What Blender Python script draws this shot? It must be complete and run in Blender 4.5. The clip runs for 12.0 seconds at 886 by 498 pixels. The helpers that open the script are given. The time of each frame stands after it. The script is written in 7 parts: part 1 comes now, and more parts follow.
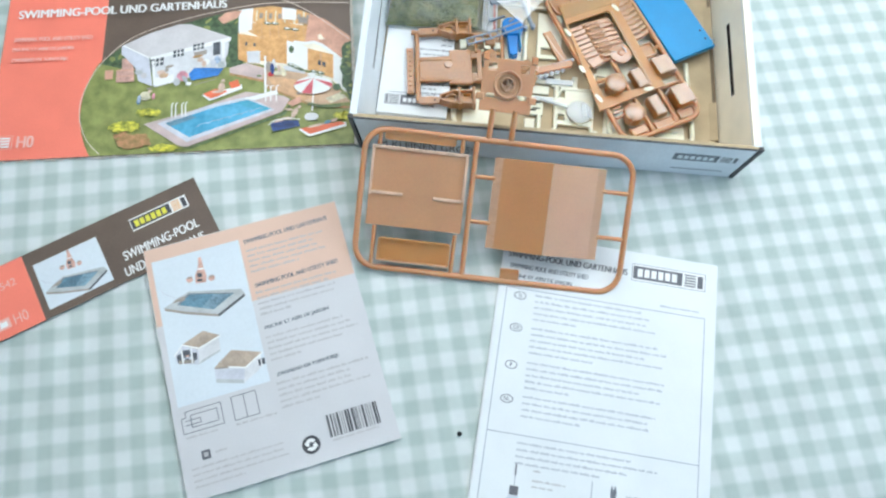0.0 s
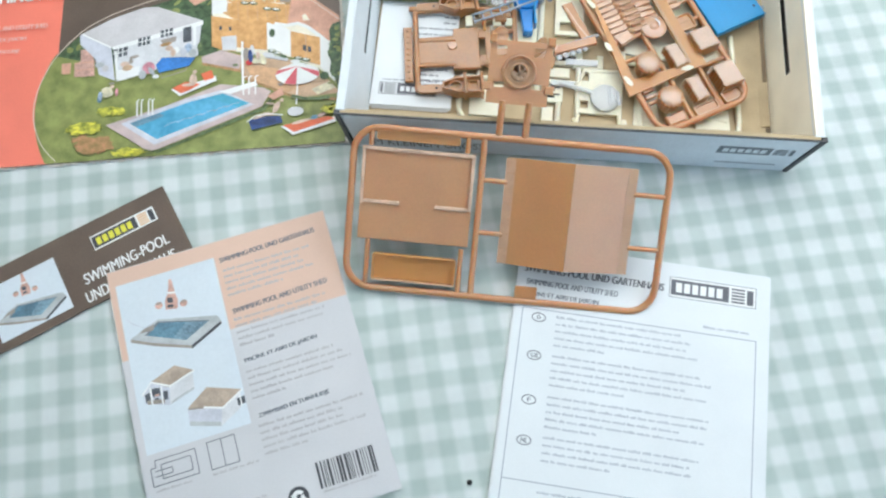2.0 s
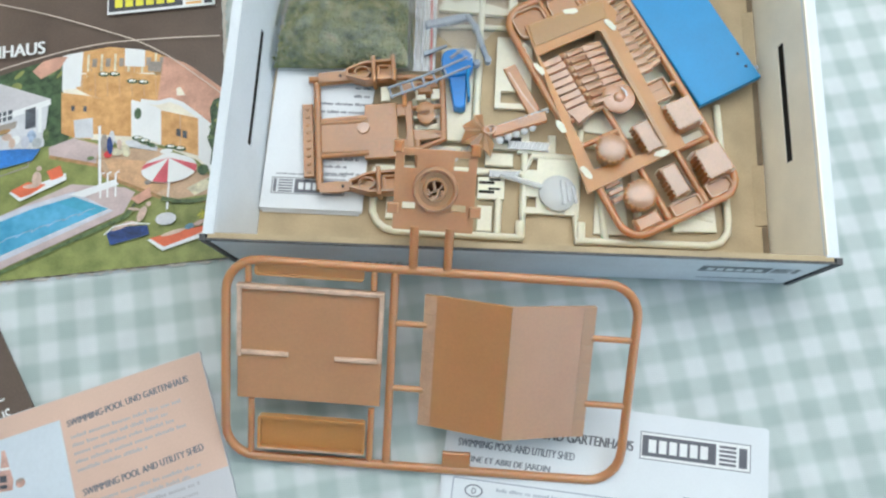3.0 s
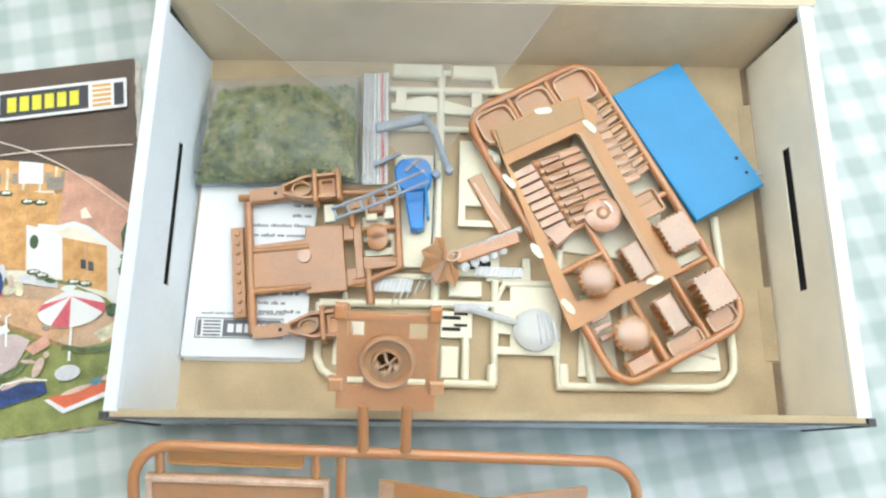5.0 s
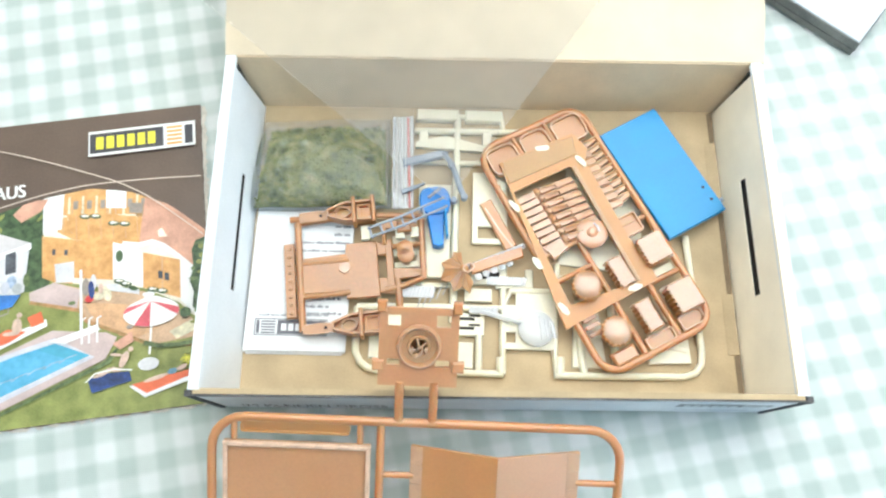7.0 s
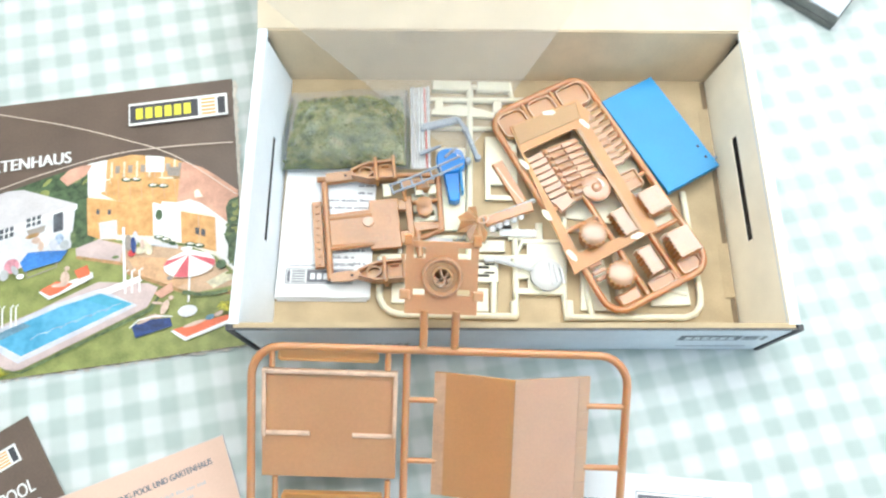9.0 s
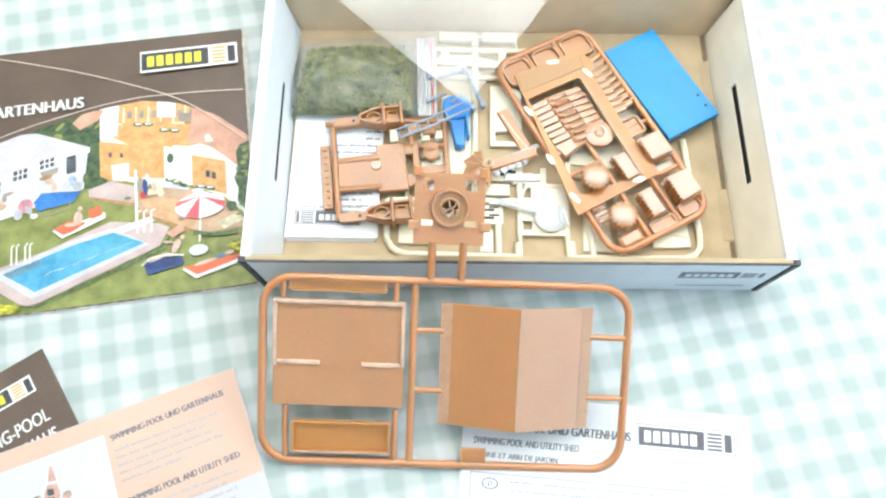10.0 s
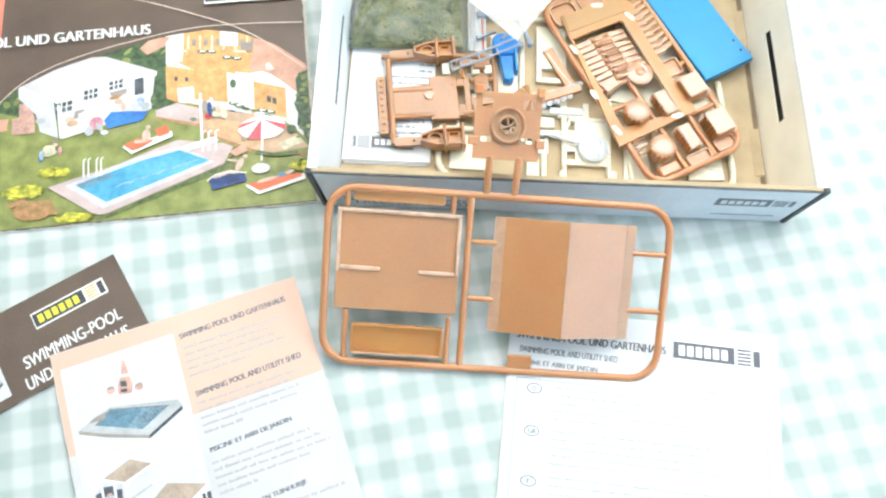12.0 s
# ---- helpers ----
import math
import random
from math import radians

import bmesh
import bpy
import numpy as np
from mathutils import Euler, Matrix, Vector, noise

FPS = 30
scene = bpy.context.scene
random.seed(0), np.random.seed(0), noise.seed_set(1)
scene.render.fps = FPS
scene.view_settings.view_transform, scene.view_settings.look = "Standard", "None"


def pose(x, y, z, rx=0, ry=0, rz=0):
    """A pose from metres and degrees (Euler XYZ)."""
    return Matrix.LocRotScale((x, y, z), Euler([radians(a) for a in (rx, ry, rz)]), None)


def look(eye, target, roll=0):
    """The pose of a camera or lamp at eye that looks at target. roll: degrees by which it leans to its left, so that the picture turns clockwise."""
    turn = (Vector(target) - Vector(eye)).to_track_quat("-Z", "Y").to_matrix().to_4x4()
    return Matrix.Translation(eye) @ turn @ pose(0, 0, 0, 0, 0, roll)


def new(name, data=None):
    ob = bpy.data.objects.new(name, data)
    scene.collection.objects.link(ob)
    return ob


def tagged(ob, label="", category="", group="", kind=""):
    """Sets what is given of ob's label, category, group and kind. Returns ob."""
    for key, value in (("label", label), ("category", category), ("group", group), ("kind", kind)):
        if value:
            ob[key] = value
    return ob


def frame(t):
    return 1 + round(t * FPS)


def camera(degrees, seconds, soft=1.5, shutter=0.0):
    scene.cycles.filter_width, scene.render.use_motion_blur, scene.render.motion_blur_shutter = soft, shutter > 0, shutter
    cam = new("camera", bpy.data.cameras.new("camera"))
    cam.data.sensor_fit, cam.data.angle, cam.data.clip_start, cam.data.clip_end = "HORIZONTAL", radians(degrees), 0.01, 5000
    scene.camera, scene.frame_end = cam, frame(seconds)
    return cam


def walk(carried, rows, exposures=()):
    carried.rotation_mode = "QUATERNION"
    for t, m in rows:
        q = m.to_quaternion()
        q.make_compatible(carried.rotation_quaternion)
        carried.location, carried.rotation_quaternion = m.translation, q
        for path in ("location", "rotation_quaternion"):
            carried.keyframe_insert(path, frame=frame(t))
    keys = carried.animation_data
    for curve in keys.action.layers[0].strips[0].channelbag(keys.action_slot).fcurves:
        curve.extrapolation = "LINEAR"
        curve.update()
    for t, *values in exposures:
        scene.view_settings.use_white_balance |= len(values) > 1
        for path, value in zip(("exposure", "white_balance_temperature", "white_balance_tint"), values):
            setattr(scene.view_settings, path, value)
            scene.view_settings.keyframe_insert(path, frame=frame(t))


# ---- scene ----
cam = camera(61.0, 12.0, soft=2.3)
PATH = [
    (0, (0.022, 0.019, 0.498), (0.025, 0.729, -1.372), 4.9),
    (0.5, (0.008, 0.009, 0.499), (-0.002, 0.701, -1.377), 5.1),
    (1, (0.005, 0.008, 0.514), (-0.028, 0.721, -1.354), 3.5),
    (1.5, (0.009, 0.021, 0.499), (-0.033, 0.741, -1.366), 2.6),
    (2, (0.033, 0.075, 0.441), (-0.028, 0.689, -1.462), -1.8),
    (2.5, (0.053, 0.147, 0.398), (-0.02, 0.653, -1.536), -4.8),
    (3, (0.069, 0.195, 0.37), (0.019, 0.715, -1.56), -3.1),
    (3.5, (0.077, 0.24, 0.354), (0.041, 0.803, -1.564), -2.6),
    (3.7, (0.079, 0.248, 0.349), (0.056, 0.837, -1.562), -1.3),
    (5.3, (0.069, 0.268, 0.328), (0.096, 0.813, -1.596), 3.4),
    (5.5, (0.067, 0.264, 0.342), (0.092, 0.806, -1.583), 3.3),
    (6, (0.066, 0.249, 0.36), (0.09, 0.841, -1.55), 2.7),
    (6.5, (0.064, 0.244, 0.375), (0.085, 0.863, -1.527), 2.7),
    (8.3, (0.058, 0.206, 0.412), (0.091, 0.91, -1.46), 2.8),
    (8.5, (0.055, 0.201, 0.412), (0.082, 0.907, -1.459), 2.6),
    (9, (0.052, 0.187, 0.407), (0.081, 0.901, -1.461), 2.3),
    (9.5, (0.048, 0.169, 0.404), (0.083, 0.887, -1.462), 2.9),
    (10, (0.046, 0.153, 0.404), (0.087, 0.865, -1.464), 3.5),
    (10.5, (0.038, 0.15, 0.404), (0.081, 0.851, -1.469), 4.4),
    (11, (0.026, 0.136, 0.401), (0.079, 0.834, -1.472), 5.4),
    (11.5, (0.019, 0.12, 0.406), (0.073, 0.818, -1.468), 6.3),
    (12, (0.014, 0.104, 0.412), (0.072, 0.804, -1.461), 6.5),
]
EXPOSURES = [(0.0, -0.10, 5650, 10), (0.5, -0.06, 5760, 10), (1.5, -0.11, 5780, 11), (2.0, -0.18, 5800, 11), (3.0, -0.37, 5800, 11), (3.7, -0.24, 5880, 10), (5.5, 0.03, 6020, 11), (6.5, 0.17, 6030, 11), (9.0, 0.31, 6010, 12), (12.0, 0.44, 6000, 12)]
walk(cam, [(t, look(eye, target, roll)) for t, eye, target, roll in PATH], EXPOSURES)

# ---- world and light ----
world = bpy.data.worlds.new("sky")
scene.world = world
world.use_nodes = True
wn = world.node_tree.nodes
sky = wn.new("ShaderNodeTexSky")
sky.sky_type, sky.sun_disc = "NISHITA", False
sky.sun_elevation, sky.sun_rotation = radians(38), radians(110)
world.node_tree.links.new(sky.outputs["Color"], wn["Background"].inputs["Color"])
wn["Background"].inputs["Strength"].default_value = 0.12

LAMP_POWER = 3.75      # radiance of the diffuser of the assumed, unseen lamp
WINDOW_WATTS = 14.5    # bluish light of the area lamp added at the assumed window

# Area lamp just inside the assumed window supplies its daylight.
day = bpy.data.lights.new("window_fill", "AREA")
day.shape, day.size, day.size_y, day.energy, day.color = "RECTANGLE", 1.6, 1.45, WINDOW_WATTS, (0.38, 0.73, 1.0)
new("window_fill", day).matrix_world = look((1.76, -0.88, 0.90), (0.3, -0.45, 0.30))


# ---- materials ----
def mat(name, color, rough=0.6, var=0.12, scale=60.0, fine=900.0, bump=0.05, metal=0.0, coat=0.0, dark=None, spec=0.5, sss=0.0):
    """A surface with grain at two scales: broad blotches towards the darker colour and a fine relief."""
    m = bpy.data.materials.new(name)
    m.use_nodes = True
    n, l = m.node_tree.nodes, m.node_tree.links
    p = n["Principled BSDF"]
    co = n.new("ShaderNodeTexCoord")
    big, small = n.new("ShaderNodeTexNoise"), n.new("ShaderNodeTexNoise")
    big.inputs["Scale"].default_value, big.inputs["Detail"].default_value = scale, 5.0
    small.inputs["Scale"].default_value, small.inputs["Detail"].default_value = fine, 3.0
    for tex in (big, small):
        l.new(co.outputs["Object"], tex.inputs["Vector"])
    add = n.new("ShaderNodeMath")
    add.operation = "MULTIPLY_ADD"
    add.inputs[1].default_value = 0.65
    l.new(big.outputs["Fac"], add.inputs[0])
    half = n.new("ShaderNodeMath")
    half.operation = "MULTIPLY"
    half.inputs[1].default_value = 0.35
    l.new(small.outputs["Fac"], half.inputs[0])
    l.new(half.outputs[0], add.inputs[2])
    ramp = n.new("ShaderNodeValToRGB")
    d = dark or tuple(c * (1 - 2.2 * var) for c in color)
    ramp.color_ramp.elements[0].position, ramp.color_ramp.elements[1].position = 0.34, 0.64
    ramp.color_ramp.elements[0].color = (*d, 1)
    ramp.color_ramp.elements[1].color = (*[min(1, c * (1 + 0.5 * var)) for c in color], 1)
    l.new(add.outputs[0], ramp.inputs["Fac"])
    l.new(ramp.outputs["Color"], p.inputs["Base Color"])
    p.inputs["Roughness"].default_value, p.inputs["Metallic"].default_value = rough, metal
    p.inputs["Specular IOR Level"].default_value = spec
    p.inputs["Coat Weight"].default_value, p.inputs["Coat Roughness"].default_value = coat, 0.22
    if sss:
        p.inputs["Subsurface Weight"].default_value = sss
        p.inputs["Subsurface Radius"].default_value = (0.007, 0.0042, 0.0022)
        p.inputs["Subsurface Scale"].default_value = 1.2
    if bump:
        b = n.new("ShaderNodeBump")
        b.inputs["Strength"].default_value, b.inputs["Distance"].default_value = bump, 0.0006
        l.new(add.outputs[0], b.inputs["Height"])
        l.new(b.outputs["Normal"], p.inputs["Normal"])
    return m


def clear(name, tint, gloss, haze, hazecolor=(0.8, 0.82, 0.85), rough=0.04, crinkle=0.12, fold=45.0):
    """Thin clear plastic: see-through, with mirror gloss that grows towards grazing and a faint milky haze."""
    m = bpy.data.materials.new(name)
    m.use_nodes = True
    n, l = m.node_tree.nodes, m.node_tree.links
    n.remove(n["Principled BSDF"])
    out = n["Material Output"]
    tr, gl, di = n.new("ShaderNodeBsdfTransparent"), n.new("ShaderNodeBsdfGlossy"), n.new("ShaderNodeBsdfDiffuse")
    tr.inputs["Color"].default_value = (*tint, 1)
    gl.inputs["Roughness"].default_value = rough
    di.inputs["Color"].default_value = (*hazecolor, 1)
    co, wr = n.new("ShaderNodeTexCoord"), n.new("ShaderNodeTexNoise")
    wr.inputs["Scale"].default_value, wr.inputs["Detail"].default_value = fold, 3.0
    l.new(co.outputs["Object"], wr.inputs["Vector"])
    b = n.new("ShaderNodeBump")
    b.inputs["Strength"].default_value, b.inputs["Distance"].default_value = crinkle, 0.002
    l.new(wr.outputs["Fac"], b.inputs["Height"])
    l.new(b.outputs["Normal"], gl.inputs["Normal"])
    fr = n.new("ShaderNodeFresnel")
    fr.inputs["IOR"].default_value = 1.5
    k = n.new("ShaderNodeMath")
    k.operation = "MULTIPLY_ADD"
    k.inputs[1].default_value, k.inputs[2].default_value = gloss, 0.01
    l.new(fr.outputs[0], k.inputs[0])
    a, c = n.new("ShaderNodeMixShader"), n.new("ShaderNodeMixShader")
    a.inputs[0].default_value = haze
    l.new(tr.outputs[0], a.inputs[1])
    l.new(di.outputs[0], a.inputs[2])
    l.new(k.outputs[0], c.inputs[0])
    l.new(a.outputs[0], c.inputs[1])
    l.new(gl.outputs[0], c.inputs[2])
    l.new(c.outputs[0], out.inputs["Surface"])
    return m


def gingham():
    """Pale green and white woven checks, 9.65 mm wide, with threads and a slow waver of the weave."""
    m = bpy.data.materials.new("gingham_cotton")
    m.use_nodes = True
    n, l = m.node_tree.nodes, m.node_tree.links
    p = n["Principled BSDF"]
    co = n.new("ShaderNodeTexCoord")
    warp = n.new("ShaderNodeTexNoise")
    warp.inputs["Scale"].default_value, warp.inputs["Detail"].default_value = 5.0, 2.0
    l.new(co.outputs["Object"], warp.inputs["Vector"])
    mid = n.new("ShaderNodeVectorMath")
    mid.operation = "SUBTRACT"
    mid.inputs[1].default_value = (0.5, 0.5, 0.5)
    l.new(warp.outputs["Color"], mid.inputs[0])
    sc = n.new("ShaderNodeVectorMath")
    sc.operation = "SCALE"
    sc.inputs["Scale"].default_value = 0.006
    l.new(mid.outputs[0], sc.inputs[0])
    ad = n.new("ShaderNodeVectorMath")
    l.new(co.outputs["Object"], ad.inputs[0])
    l.new(sc.outputs[0], ad.inputs[1])
    mp = n.new("ShaderNodeMapping")
    mp.vector_type = "TEXTURE"
    mp.inputs["Location"].default_value = (-0.2191, 0.0979, 0)
    mp.inputs["Rotation"].default_value = (0, 0, radians(12.5))
    mp.inputs["Scale"].default_value = (0.0193, 0.0193, 1)
    l.new(ad.outputs[0], mp.inputs["Vector"])
    xyz = n.new("ShaderNodeSeparateXYZ")
    l.new(mp.outputs[0], xyz.inputs[0])
    place = n.new("ShaderNodeSeparateXYZ")
    l.new(co.outputs["Object"], place.inputs[0])

    def drawn(value, axis, slope, shift):
        """The weave is drawn a little askew over the table: value + slope * place + shift."""
        k, d = n.new("ShaderNodeMath"), n.new("ShaderNodeMath")
        k.operation = "MULTIPLY_ADD"
        k.inputs[1].default_value, d.inputs[1].default_value = slope, shift
        l.new(place.outputs[axis], k.inputs[0])
        l.new(value, k.inputs[2])
        l.new(k.outputs[0], d.inputs[0])
        return d.outputs[0]

    across = {"X": drawn(drawn(xyz.outputs["X"], "X", -0.5, -0.193), "Y", 1.2, 0.0), "Y": drawn(xyz.outputs["Y"], "X", 0.84, 0.188)}
    bands = []
    for axis in ("X", "Y"):
        w = n.new("ShaderNodeMath")
        w.operation = "PINGPONG"
        w.inputs[1].default_value = 0.5
        l.new(across[axis], w.inputs[0])
        r = n.new("ShaderNodeMapRange")
        r.interpolation_type = "SMOOTHSTEP"
        r.inputs["From Min"].default_value, r.inputs["From Max"].default_value = 0.15, 0.35
        l.new(w.outputs[0], r.inputs["Value"])
        bands.append(r)
    s = n.new("ShaderNodeMath")
    l.new(bands[0].outputs[0], s.inputs[0])
    l.new(bands[1].outputs[0], s.inputs[1])
    h = n.new("ShaderNodeMath")
    h.operation = "MULTIPLY"
    h.inputs[1].default_value = 0.5
    l.new(s.outputs[0], h.inputs[0])
    ramp = n.new("ShaderNodeValToRGB")
    e = ramp.color_ramp.elements
    e[0].color, e[1].color = (0.72, 0.75, 0.745, 1), (0.465, 0.54, 0.515, 1)
    e.new(0.5).color = (0.575, 0.64, 0.615, 1)
    l.new(h.outputs[0], ramp.inputs["Fac"])
    # threads and light soiling
    weave = []
    for axis in ("X", "Y"):
        wv = n.new("ShaderNodeTexWave")
        wv.bands_direction = axis
        wv.inputs["Scale"].default_value, wv.inputs["Distortion"].default_value, wv.inputs["Detail"].default_value = 320.0, 2.5, 1.5
        l.new(co.outputs["Object"], wv.inputs["Vector"])
        weave.append(wv)
    wm = n.new("ShaderNodeMath")
    wm.operation = "MULTIPLY"
    l.new(weave[0].outputs["Fac"], wm.inputs[0])
    l.new(weave[1].outputs["Fac"], wm.inputs[1])
    soil = n.new("ShaderNodeTexNoise")
    soil.inputs["Scale"].default_value, soil.inputs["Detail"].default_value = 38.0, 6.0
    l.new(co.outputs["Object"], soil.inputs["Vector"])
    so = n.new("ShaderNodeMapRange")
    so.inputs["To Min"].default_value, so.inputs["To Max"].default_value = 0.78, 1.12
    l.new(soil.outputs["Fac"], so.inputs["Value"])
    th = n.new("ShaderNodeMapRange")
    th.inputs["To Min"].default_value, th.inputs["To Max"].default_value = 0.88, 1.06
    l.new(wm.outputs[0], th.inputs["Value"])
    pr = n.new("ShaderNodeMath")
    pr.operation = "MULTIPLY"
    l.new(so.outputs[0], pr.inputs[0])
    l.new(th.outputs[0], pr.inputs[1])
    mul = n.new("ShaderNodeVectorMath")
    mul.operation = "SCALE"
    l.new(ramp.outputs["Color"], mul.inputs[0])
    l.new(pr.outputs[0], mul.inputs["Scale"])
    l.new(mul.outputs[0], p.inputs["Base Color"])
    b = n.new("ShaderNodeBump")
    b.inputs["Strength"].default_value, b.inputs["Distance"].default_value = 0.35, 0.0004
    l.new(wm.outputs[0], b.inputs["Height"])
    l.new(b.outputs["Normal"], p.inputs["Normal"])
    p.inputs["Roughness"].default_value, p.inputs["Specular IOR Level"].default_value = 0.9, 0.15
    return m


def lamp_glow(name, power):
    m = bpy.data.materials.new(name)
    m.use_nodes = True
    p = m.node_tree.nodes["Principled BSDF"]
    p.inputs["Base Color"].default_value = (0.8, 0.8, 0.78, 1)
    p.inputs["Emission Color"].default_value = (1.0, 0.99, 0.91, 1)
    p.inputs["Emission Strength"].default_value = power
    return m


